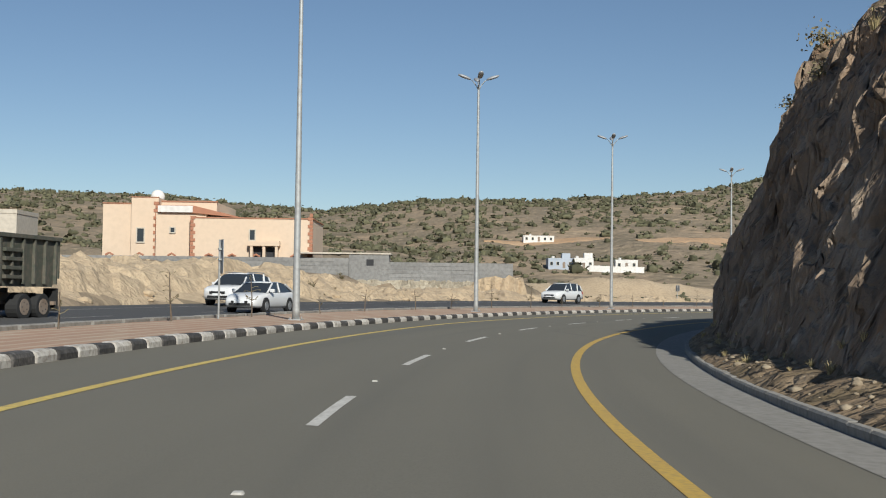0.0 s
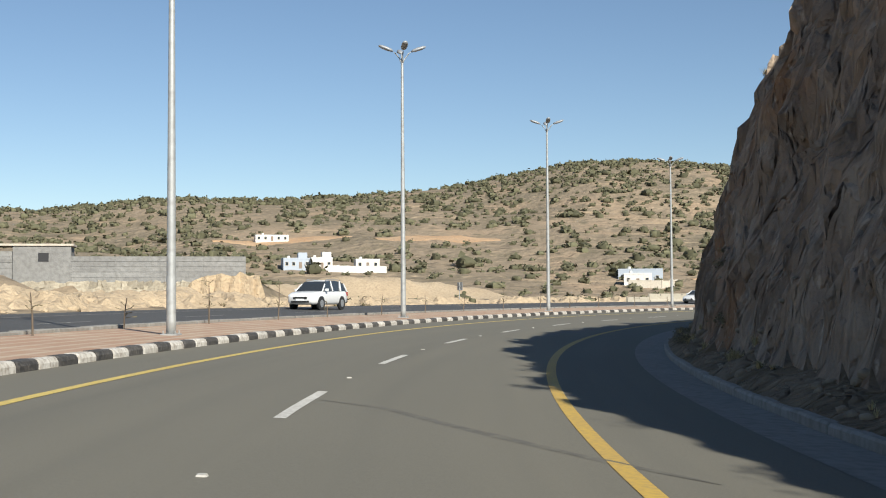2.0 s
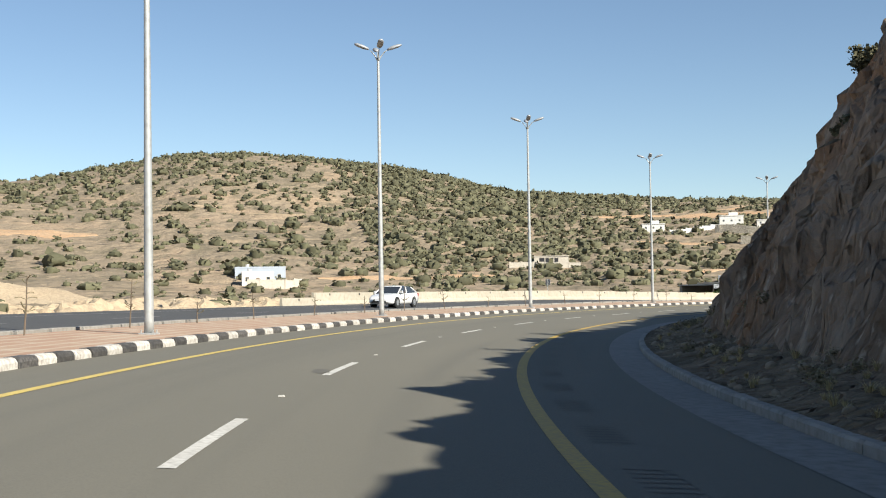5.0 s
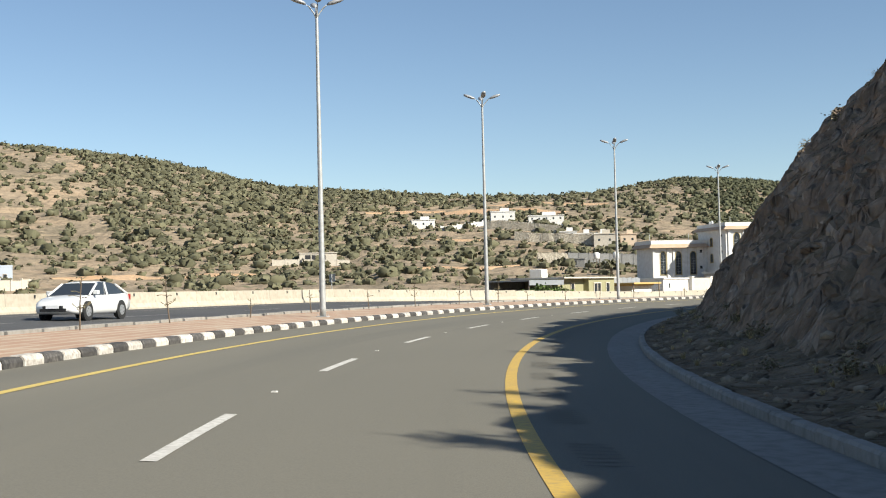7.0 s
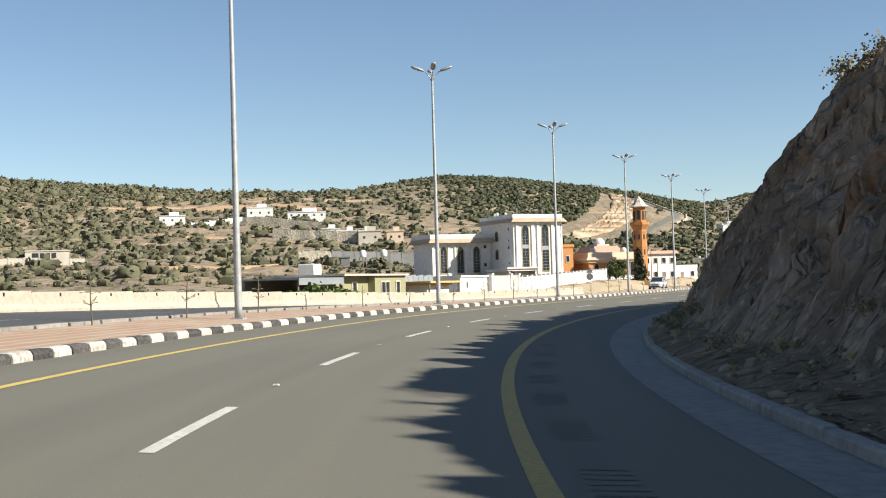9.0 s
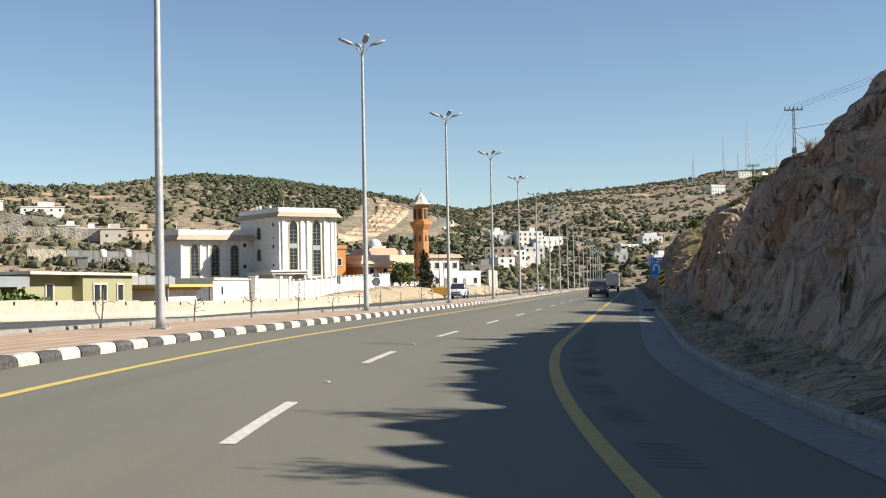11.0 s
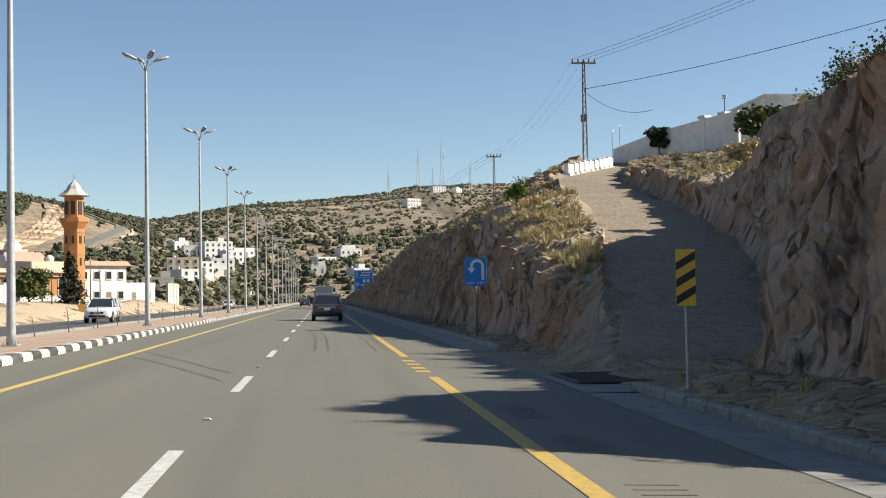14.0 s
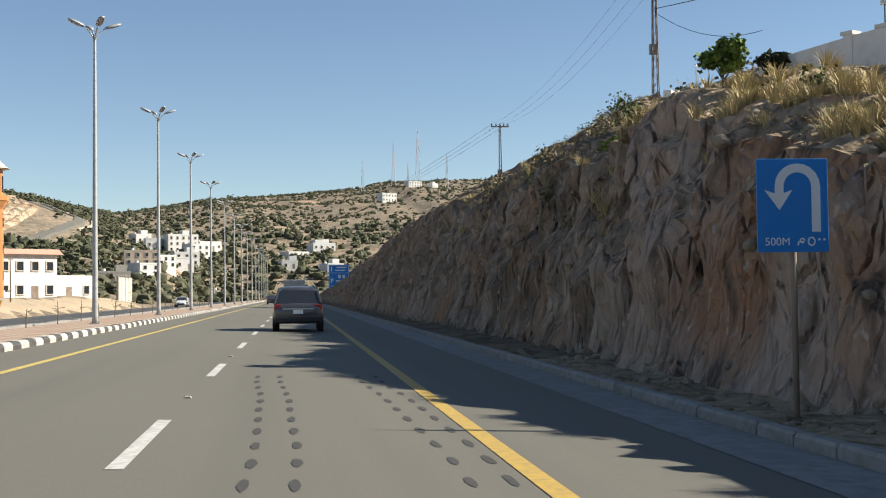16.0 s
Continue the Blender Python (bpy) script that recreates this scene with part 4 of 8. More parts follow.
M_STONEWALL = material("rubble_wall", (0.52, 0.46, 0.36), 0.95, second=(0.43, 0.375, 0.29), scale=0.35, fine=(0.32, 0.275, 0.21), fine_scale=1.2, bump=0.8, bump_scale=1.5)
M_OLIVE = material("olive_render", (0.30, 0.285, 0.16), 0.9, second=(0.26, 0.245, 0.14), scale=0.5)
M_SHEET = material("roof_sheet", (0.34, 0.36, 0.37), 0.6, 0.3, second=(0.28, 0.29, 0.3), scale=0.6)
M_RUST = material("rusty_steel", (0.20, 0.13, 0.08), 0.85, second=(0.28, 0.24, 0.2), scale=1.5)
M_SIGNBLUE = material("sign_blue", (0.012, 0.21, 0.60), 0.45, second=(0.014, 0.19, 0.54), scale=2)
M_SIGNWHITE = material("sign_white", (0.75, 0.76, 0.76), 0.5)
M_SIGNYELLOW = material("sign_yellow", (0.72, 0.44, 0.03), 0.5)
M_BLACK = material("matt_black", (0.018, 0.018, 0.018), 0.6)
M_WOOD = material("weathered_wood", (0.20, 0.16, 0.12), 0.9, second=(0.14, 0.11, 0.08), scale=3, stretch=(1, 1, 0.2))
M_TRUNK = material("bark", (0.16, 0.12, 0.085), 0.95, second=(0.11, 0.085, 0.06), scale=6)
M_TYRE = material("tyre_rubber", (0.022, 0.022, 0.022), 0.85)
M_RIM = material("alloy_rim", (0.42, 0.43, 0.44), 0.4, 0.6)
M_REDLENS = material("red_lens", (0.30, 0.02, 0.015), 0.3)
M_CLEARLENS = material("clear_lens", (0.55, 0.57, 0.6), 0.15, spec=0.8)


def paint(name, c):
    m = material(name, c, 0.35, spec=0.5, second=tuple(0.9 * q for q in c), scale=2.0, amount=0.8)
    b = m.node_tree.nodes["Principled BSDF"]
    b.inputs["Coat Weight"].default_value = 0.7
    b.inputs["Coat Roughness"].default_value = 0.08
    return m


M_PAINT_WHITE = paint("white_car_paint", (0.70, 0.70, 0.69))
M_PAINT_DARK = paint("dark_grey_car_paint", (0.045, 0.045, 0.052))
M_PAINT_RED = paint("red_cab_paint", (0.25, 0.03, 0.02))
M_TRUCKBED = material("truck_bed_steel", (0.075, 0.085, 0.065), 0.7, 0.2, second=(0.11, 0.11, 0.085), scale=1.2, fine=(0.15, 0.13, 0.10), fine_scale=5)
M_BOXVAN = material("grey_box_panel", (0.42, 0.42, 0.40), 0.6, second=(0.36, 0.36, 0.34), scale=1.0)


def leaf_material(name, c, c2, var=0.35):
    m = material(name, c, 0.8, second=c2, scale=0.9, island=var, spec=0.25)
    return m


M_SHRUB = leaf_material("shrub_leaves", (0.092, 0.091, 0.052), (0.135, 0.126, 0.075))
M_SHRUB_DARK = leaf_material("dense_scrub_leaves", (0.062, 0.068, 0.036), (0.095, 0.094, 0.052))
M_TREE = leaf_material("tree_leaves", (0.060, 0.080, 0.025), (0.10, 0.115, 0.035))
M_GREEN = leaf_material("fresh_leaves", (0.11, 0.17, 0.03), (0.15, 0.20, 0.05))
M_HEDGE = leaf_material("hedge_leaves", (0.07, 0.11, 0.03), (0.10, 0.14, 0.04))
M_CYPRESS = leaf_material("cypress_leaves", (0.030, 0.036, 0.018), (0.05, 0.052, 0.026))
M_DRY = leaf_material("dry_grass", (0.50, 0.41, 0.22), (0.38, 0.31, 0.16))
M_TWIG = leaf_material("dry_twigs", (0.24, 0.20, 0.12), (0.17, 0.15, 0.085))


# ---------------- foliage ----------------
def leaf_cloud(rng, count, radii, size, centre=(0, 0, 0), shell=0.55, flat=0.35):
    """Many small leaf clumps (bent quads) through an uneven ellipsoid. Arrays of vertices and quads."""
    d = rng.normal(size=(count, 3))
    d /= np.linalg.norm(d, axis=1)[:, None]
    lump = 1 + 0.22 * np.sin(3.1 * d[:, 0] + 5 * d[:, 1] + rng.uniform(0, 6)) + 0.18 * np.sin(6 * d[:, 2] + 4 * d[:, 0] + rng.uniform(0, 6))
    r = (shell + (1 - shell) * rng.random(count)) * lump
    p = d * r[:, None] * np.array(radii) + np.array(centre)
    a = rng.normal(size=(count, 3)); a /= np.linalg.norm(a, axis=1)[:, None]
    b = np.cross(d + 0.8 * rng.normal(size=(count, 3)), a); b /= np.linalg.norm(b, axis=1)[:, None] + 1e-9
    s = size * rng.uniform(0.55, 1.25, count)[:, None]
    a[:, 2] *= 1 - flat * 0.5
    v = np.stack([p - a * s - b * s * 0.6, p + a * s * 0.8 - b * s * 0.75, p + a * s + b * s * 0.6, p - a * s * 0.7 + b * s * 0.8], 1).reshape(-1, 3)
    f = np.arange(count * 4).reshape(-1, 4)
    return v, f


def mesh_np(name, v, f, mat):
    me = bpy.data.meshes.new(name)
    me.vertices.add(len(v))
    me.vertices.foreach_set("co", np.asarray(v, dtype=np.float32).ravel())
    k = f.shape[1]
    me.loops.add(f.size)
    me.loops.foreach_set("vertex_index", f.astype(np.int32).ravel())
    me.polygons.add(len(f))
    me.polygons.foreach_set("loop_start", np.arange(0, f.size, k, dtype=np.int32))
    me.update(calc_edges=True)
    me.materials.append(mat)
    return me


def scatter(name, label, category, spots, templates, mat, rng):
    """One joined mesh: a template at every spot (x, y, z, scale, height scale)."""
    V, F, o = [], [], 0
    for x, y, z, sc, hs in spots:
        v, f = templates[rng.integers(len(templates))]
        a = rng.uniform(0, 6.283)
        c, s_ = math.cos(a), math.sin(a)
        w = np.empty_like(v)
        w[:, 0] = (v[:, 0] * c - v[:, 1] * s_) * sc + x
        w[:, 1] = (v[:, 0] * s_ + v[:, 1] * c) * sc + y
        w[:, 2] = v[:, 2] * sc * hs + z
        V.append(w)
        F.append(f + o)
        o += len(v)
    ob = new(name, mesh_np(name, np.concatenate(V), np.concatenate(F), mat))
    return tagged(ob, label, category, kind="stuff")


rng = np.random.default_rng(11)


def shrub(rng, leaves=11):
    """A low rounded bush: an uneven leafy body with clumps that break its outline."""
    g = [-1.0, 0.0, 1.0]
    v, f = [], []
    for ax in range(3):
        for sg in (-1, 1):
            o = len(v)
            for a in g:
                for b in g:
                    q = [0.0, 0.0, 0.0]
                    q[ax], q[(ax + 1) % 3], q[(ax + 2) % 3] = sg, a, b * sg
                    v.append(q)
            f += [(o + i * 3 + j, o + i * 3 + 3 + j, o + i * 3 + 4 + j, o + i * 3 + 1 + j) for i in range(2) for j in range(2)]
    v = np.array(v)
    v /= np.linalg.norm(v, axis=1)[:, None]
    ph = rng.uniform(0, 6.283, 3)
    lump = 0.82 + 0.24 * np.sin(4.1 * v[:, 0] + ph[0]) * np.sin(3.7 * v[:, 1] + ph[1]) + 0.12 * np.sin(5.3 * v[:, 2] + 3 * v[:, 0] + ph[2])
    v = v * lump[:, None] * np.array([0.95, 0.85, 0.62]) + np.array([0, 0, 0.40])
    v2, f2 = leaf_cloud(rng, leaves, (1.0, 0.9, 0.66), 0.27, (0, 0, 0.45), 0.72)
    return np.concatenate([v, v2]), np.concatenate([np.array(f), f2 + len(v)])


SHRUBS = [shrub(rng) for _ in range(10)]


CUTS = [("sandy cut terrace on the hillside", [(18, 563), (37, 567), (60, 572), (78, 575)], 16), ("orange earth terrace on the hillside", [(86, 560), (110, 570), (142, 564)], 18),
        ("pale track across the valley side", [(175, 434), (202, 438), (222, 432), (240, 426)], 7), ("pale track across the valley side", [(282, 412), (300, 403), (335, 415), (352, 402)], 6),
        ("orange earth bank below the ridge", [(440, 580), (456, 570), (474, 560), (480, 545), (470, 528)], 22), ("orange earth bank below the ridge", [(478, 590), (500, 588), (515, 570), (528, 548)], 14),
        ("pale walled terrace below the ridge", [(402, 592), (428, 591), (446, 584)], 7), ("bare earth shoulder above the valley", [(352, 500), (372, 488), (384, 478)], 9),
                ("earth terrace below the radio masts", [(1205, 530), (1142, 460)], 14)]
HILL_ROAD = [(545, 416), (577, 428), (620, 441), (660, 456), (700, 470), (735, 488), (757, 503), (772, 520), (783, 538), (800, 552)]
HILL_CUT = [[(509, 421), (537, 437)], [(542, 431), (572, 452)], [(582, 443), (612, 468)], [(634, 462), (662, 490)], [(703, 492), (718, 520)], [(738, 512), (752, 542)], [(757, 530), (790, 566)], [(778, 548), (835, 580)]]


def near_cut(x, y):
    for pts, w in [(c[1], c[2]) for c in CUTS] + [(HILL_ROAD, 16)] + [([(0.5 * (a[0] + b[0]), 0.5 * (a[1] + b[1])) for a, b in HILL_CUT], 34)]:
        for (x0, y0), (x1, y1) in zip(pts, pts[1:]):
            L2 = (x1 - x0) ** 2 + (y1 - y0) ** 2
            u = min(1.0, max(0.0, ((x - x0) * (x1 - x0) + (y - y0) * (y1 - y0)) / L2))
            if math.hypot(x - x0 - u * (x1 - x0), y - y0 - u * (y1 - y0)) < w * 0.5:
                return True
    return False


def hill_spots(count, az0, az1, lo, hi, seed, size=(0.8, 2.3), dense=0.0, near=False):
    rs = np.random.default_rng(seed)
    out = []
    while len(out) < count:
        az = rs.uniform(az0, az1)
        r1 = float(lerp(az, RIDGE_A, RIDGE_R))
        r0 = float(lerp(az, [q[0] for q in FOOT_R], [q[1] for q in FOOT_R]))
        u = lo + (hi - lo) * rs.random() ** 0.62
        r = r0 + (r1 - r0) * u
        x, y = OX + r * math.sin(radians(az)), OY + r * math.cos(radians(az))
        den = 0.62 + 0.55 * fbm(x, y, 20, 0.012, 4) + 0.35 * fbm(x, y, 30, 0.05, 3) + dense * (u - 0.3)
        den *= float(lerp(az, [-38, 12, 20, 34, 37, 45, 50, 52, 60, 62, 64, 92], [0.72, 0.72, 1.0, 1.2, 0.6, 0.5, 0.65, 1.5, 1.5, 0.6, 0.9, 0.9]))
        if rs.random() > den or near_cut(x, y):
            continue
        sc = (size[0] + (size[1] - size[0]) * rs.random() ** 1.6) * (1 + 0.6 * rs.random() ** 4)
        z = gz(x, y)
        out.append((x, y, z - 0.15 * sc, sc, rs.uniform(0.75, 1.15)))
    return out


spots = hill_spots(4900, -38, 30, 0.02, 1.0, 1, (0.9, 2.9), 0.12) + hill_spots(4800, 22, 51, 0.02, 1.0, 2, (0.9, 2.8), 0.3)
scatter("hill_shrubs", "olive green scrub bushes scattered over dry hills", "bushes", spots, SHRUBS, M_SHRUB, rng)
spots = hill_spots(5200, 50, 62, 0.03, 1.0, 6, (0.9, 2.4), 0.4) + hill_spots(9500, 61.5, 92, 0.03, 1.01, 3, (0.7, 2.1), 0.6)
scatter("dense_hill_scrub", "dark green scrub covering the far hills", "bushes", spots, SHRUBS, M_SHRUB_DARK, rng)
spots = [(x, y, z, sc * 1.35, hs * 1.2) for x, y, z, sc, hs in hill_spots(420, -38, 90, 0.9, 1.02, 4, (0.9, 1.9), 0.5)]
scatter("ridge_trees", "dark low trees along the ridge line", "trees", spots, SHRUBS, M_SHRUB, rng)
spots = []
while len(spots) < 420:                              # thicket round the far end of the straight
    s, n = rng.uniform(560, 800), rng.uniform(-60, 70)
    if s < 735 and -14 < n < 30:
        continue
    x, y, _ = road(s, n)
    spots.append((x, y, gz(x, y) - 0.2, rng.uniform(1.2, 3.2), rng.uniform(0.8, 1.3)))
scatter("far_thicket", "olive trees and scrub at the far end of the road", "trees", spots, SHRUBS, M_SHRUB, rng)
# brush on the valley floor beyond the barrier and round the town
spots = []
rs = np.random.default_rng(8)
while len(spots) < 900:
    s, n = rs.uniform(90, 640), 27 + 190 * rs.random() ** 1.3
    x, y, _ = road(s, n)
    if (n < 60 and s > 285) or rs.random() > 0.45 + fbm(x, y, 40, 0.02, 3) or (s < 128 and y < 175):
        continue
    sc = rs.uniform(0.35, 1.5)
    spots.append((x, y, gz(x, y) - 0.1, sc, rs.uniform(0.7, 1.1)))
scatter("valley_brush", "olive and dry bushes on sandy valley floor", "bushes", spots, SHRUBS, M_SHRUB, rng)


def tuft(rs, blades=50, h=0.62, spread=0.5):
    v, f = [], []
    for i in range(blades):
        a, lean = rs.uniform(0, 6.283), rs.uniform(0.1, spread)
        b = rs.uniform(0, 0.16)
        x, y = b * math.cos(a), b * math.sin(a)
        hh, w = h * rs.uniform(0.45, 1.1), 0.013
        px, py = -math.sin(a) * w, math.cos(a) * w
        tx, ty = x + math.cos(a) * lean, y + math.sin(a) * lean
        mx, my = x + math.cos(a) * lean * 0.35, y + math.sin(a) * lean * 0.35
        o = len(v)
        v += [(x - px, y - py, -0.05), (x + px, y + py, -0.05), (mx + px, my + py, hh * 0.6), (mx - px, my - py, hh * 0.6), (tx, ty, hh), (tx + px * 0.2, ty + py * 0.2, hh)]
        f += [(o, o + 1, o + 2, o + 3), (o + 3, o + 2, o + 5, o + 4)]
    return np.array(v), np.array(f)


rs = np.random.default_rng(21)
TUFTS = [tuft(rs) for _ in range(8)]
spots = []
while len(spots) < 1250:
    s = rs.uniform(274, 345) if rs.random() < 0.6 else rs.uniform(276, 302)
    rc = float(lerp(s, RAMP_S, RAMP_N))
    m = toe(s) + 1.2 + (rc - 3.8 - toe(s)) * rs.random() if rs.random() < 0.7 else rs.uniform(rc + 3.0, rc + 11)
    if m < toe(s) + 1 or rs.random() > 0.45 + 1.2 * fbm(s, m, 50, 0.25, 3):
        continue
    x, y, _ = road(s, -m)
    spots.append((x, y, cz(x, y), rs.uniform(0.3, 0.8), rs.uniform(0.6, 1.0)))
while len(spots) < 2050:
    s = rs.uniform(20, 262)
    hc = crest(s) / steep(s)
    m = toe(s) + hc + rs.uniform(-0.5, 6.0) if rs.random() < 0.75 else rs.uniform(3.5, toe(s) + 0.2)
    x, y, _ = road(s, -m)
    sc = rs.uniform(0.35, 0.8) if m > toe(s) + 1 else rs.uniform(0.15, 0.4)
    spots.append((x, y, cz(x, y), sc, rs.uniform(0.6, 1.1)))
scatter("dry_grass_tufts", "pale dry grass tufts on the rock cutting", "grass", spots, TUFTS, M_DRY, rs)
TWIGS = [leaf_cloud(rs, 190, (0.8, 0.75, 0.62), 0.065, (0, 0, 0.6), 0.2) for _ in range(5)]
spots, green = [], []
while len(spots) < 330:
    s = rs.uniform(25, 330)
    hc = crest(s) / steep(s)
    m = toe(s) + hc + rs.uniform(-1.0, 9.0)
    if s > 255 and abs(m - float(lerp(s, RAMP_S, RAMP_N))) < 4.0:
        continue
    x, y, _ = road(s, -m)
    spots.append((x, y, cz(x, y) - 0.1, rs.uniform(0.3, 0.95), rs.uniform(0.7, 1.2)))
for _ in range(120):                                 # brush at the foot of the rock
    s = rs.uniform(60, 250)
    x, y, _ = road(s, -(toe(s) + rs.uniform(-1.2, 0.6)))
    spots.append((x, y, cz(x, y) - 0.05, rs.uniform(0.15, 0.45), 0.8))
scatter("cutting_brush", "grey brown dry brush along the rock cutting", "bushes", spots, TWIGS, M_TWIG, rs)
spots = []
for _ in range(90):                                  # a fringe of low green shrubs along the brow by the drive
    s = rs.uniform(249, 282)
    m = (toe(s) + crest(s) / steep(s) + rs.uniform(0.8, 4.5)) if s < 257 else float(lerp(s, RAMP_S, RAMP_N)) + HALF + rs.uniform(2.2, 6.0)
    x, y, _ = road(s, -m)
    spots.append((x, y, cz(x, y) - 0.1, rs.uniform(0.3, 0.7), rs.uniform(0.8, 1.1)))
for k in range(330):
    s = rs.uniform(252, 335) if k < 200 else rs.uniform(266, 288)
    hc = crest(s) / steep(s)
    m = toe(s) + hc + rs.uniform(0.5, 14.0) if k < 200 else float(lerp(s, RAMP_S, RAMP_N)) + 3.6 + rs.uniform(2.0, 6.5)
    if s > 250 and abs(m - float(lerp(s, RAMP_S, RAMP_N))) < 4.2:
        continue
    x, y, _ = road(s, -m)
    spots.append((x, y, cz(x, y) - 0.1, rs.uniform(0.25, 0.7) * (1.0 if k < 200 else 0.9), rs.uniform(0.8, 1.3)))
scatter("cutting_shrubs", "dark green shrubs above the rock cutting", "bushes", spots, TWIGS, M_TREE, rs)

# loose stones along the verge and on the sand
def stone(rs):
    bm = bmesh.new()
    bmesh.ops.create_icosphere(bm, subdivisions=1, radius=1.0)
    for v in bm.verts:
        v.co *= rs.uniform(0.7, 1.15)
        v.co.z *= 0.65
    v = np.array([q.co[:] for q in bm.verts])
    bm.verts.index_update()
    f = np.array([[q.index for q in p.verts] for p in bm.faces])
    bm.free()
    return v, f


STONES = [stone(rs) for _ in range(7)]
spots = []
for _ in range(1500):
    s = rs.uniform(5, 300)
    if 250 < s < 270:
        continue
    m = rs.uniform(3.3, toe(s) + 0.4)
    x, y, _ = road(s, -m)
    spots.append((x, y, cz(x, y) + 0.01, 0.03 + 0.13 * rs.random() ** 3, 1.0))
for _ in range(260):
    s = rs.uniform(270, 320)
    m = float(lerp(s, RAMP_S, RAMP_N)) - 3.0 - rs.uniform(0, 3.5)
    if m > toe(s):
        x, y, _ = road(s, -m)
        spots.append((x, y, cz(x, y) + 0.02, 0.05 + 0.22 * rs.random() ** 3, 1.0))
scatter("loose_stones", "pale loose stones fallen from the cutting", "stones", spots, STONES, M_STONE, rs)
spots = []
for _ in range(1600):
    s, n = rs.uniform(20, 200), OPP1 + 1.5 + 40 * rs.random() ** 1.5
    x, y, _ = road(s, n)
    spots.append((x, y, gz(x, y), 0.06 + 0.5 * rs.random() ** 4, 0.9))
scatter("sand_bank_stones", "pale stones strewn over the sand bank", "stones", spots, STONES, M_SAND, rs)
spots = []
for _ in range(260):
    s, n = rs.uniform(15, 130), OPP1 + 2 + 30 * rs.random()
    x, y, _ = road(s, n)
    spots.append((x, y, gz(x, y), rs.uniform(0.4, 1.2), rs.uniform(0.5, 1.0)))
scatter("sand_bank_grass", "dry grass tufts on the sand bank", "grass", spots, TUFTS, M_TWIG, rs)


def tree(name, label, x, y, z, h, r, mat, seed, leaves=1500, size=0.16, trunk_h=0.35, conical=False, group=""):
    """A tree: tapered trunk with limbs, and a crown of many leaf clumps in uneven heads."""
    q = np.random.default_rng(seed)
    e = thing(name, pose(x, y, z), label, "tree", group)
    bm = bmesh.new()
    th = h * trunk_h
    add_tube(bm, [(0, 0, -0.2), (0.03 * h, 0, th * 0.6), (0.02 * h, 0.02 * h, th), (0, 0, h * 0.8)], [0.035 * h, 0.028 * h, 0.02 * h, 0.006 * h], 8)
    trunk = part("trunk", bm, M_TRUNK, e, smooth=True)
    for i in range(6):
        bm = bmesh.new()
        a = i * 1.05 + q.uniform(-0.3, 0.3)
        k = q.uniform(0.5, 0.85)
        add_tube(bm, [(0.02 * h, 0.01 * h, th * q.uniform(0.8, 1.2)), (math.cos(a) * r * k * 0.5, math.sin(a) * r * k * 0.5, th + (h - th) * 0.3), (math.cos(a) * r * k, math.sin(a) * r * k, th + (h - th) * q.uniform(0.4, 0.7))], [0.014 * h, 0.009 * h, 0.004 * h], 6)
        part("limb", bm, M_TRUNK, trunk, smooth=True)
    V, F, o = [], [], 0
    heads = 14
    for i in range(heads):
        u = i / (heads - 1)
        a = q.uniform(0, 6.283)
        if conical:
            zc = h * (0.14 + 0.8 * u)
            rr = r * (1.0 - u) ** 0.75 * 0.95 + 0.08 * r
            v, f = leaf_cloud(q, leaves // heads, (rr, rr, h * 0.10), size, (0.12 * r * math.cos(a), 0.12 * r * math.sin(a), zc), 0.4)
        else:
            rr = r * q.uniform(0.3, 0.52)
            d = r * 0.62 * math.sqrt(q.random())
            v, f = leaf_cloud(q, leaves // heads, (rr, rr, rr * 0.8), size, (d * math.cos(a), d * math.sin(a), th + (h - th) * q.uniform(0.22, 0.82)), 0.35)
        V.append(v)
        F.append(f + o)
        o += len(v)
    ob = new("crown", mesh_np("crown", np.concatenate(V), np.concatenate(F), mat))
    ob.parent = e
    return e


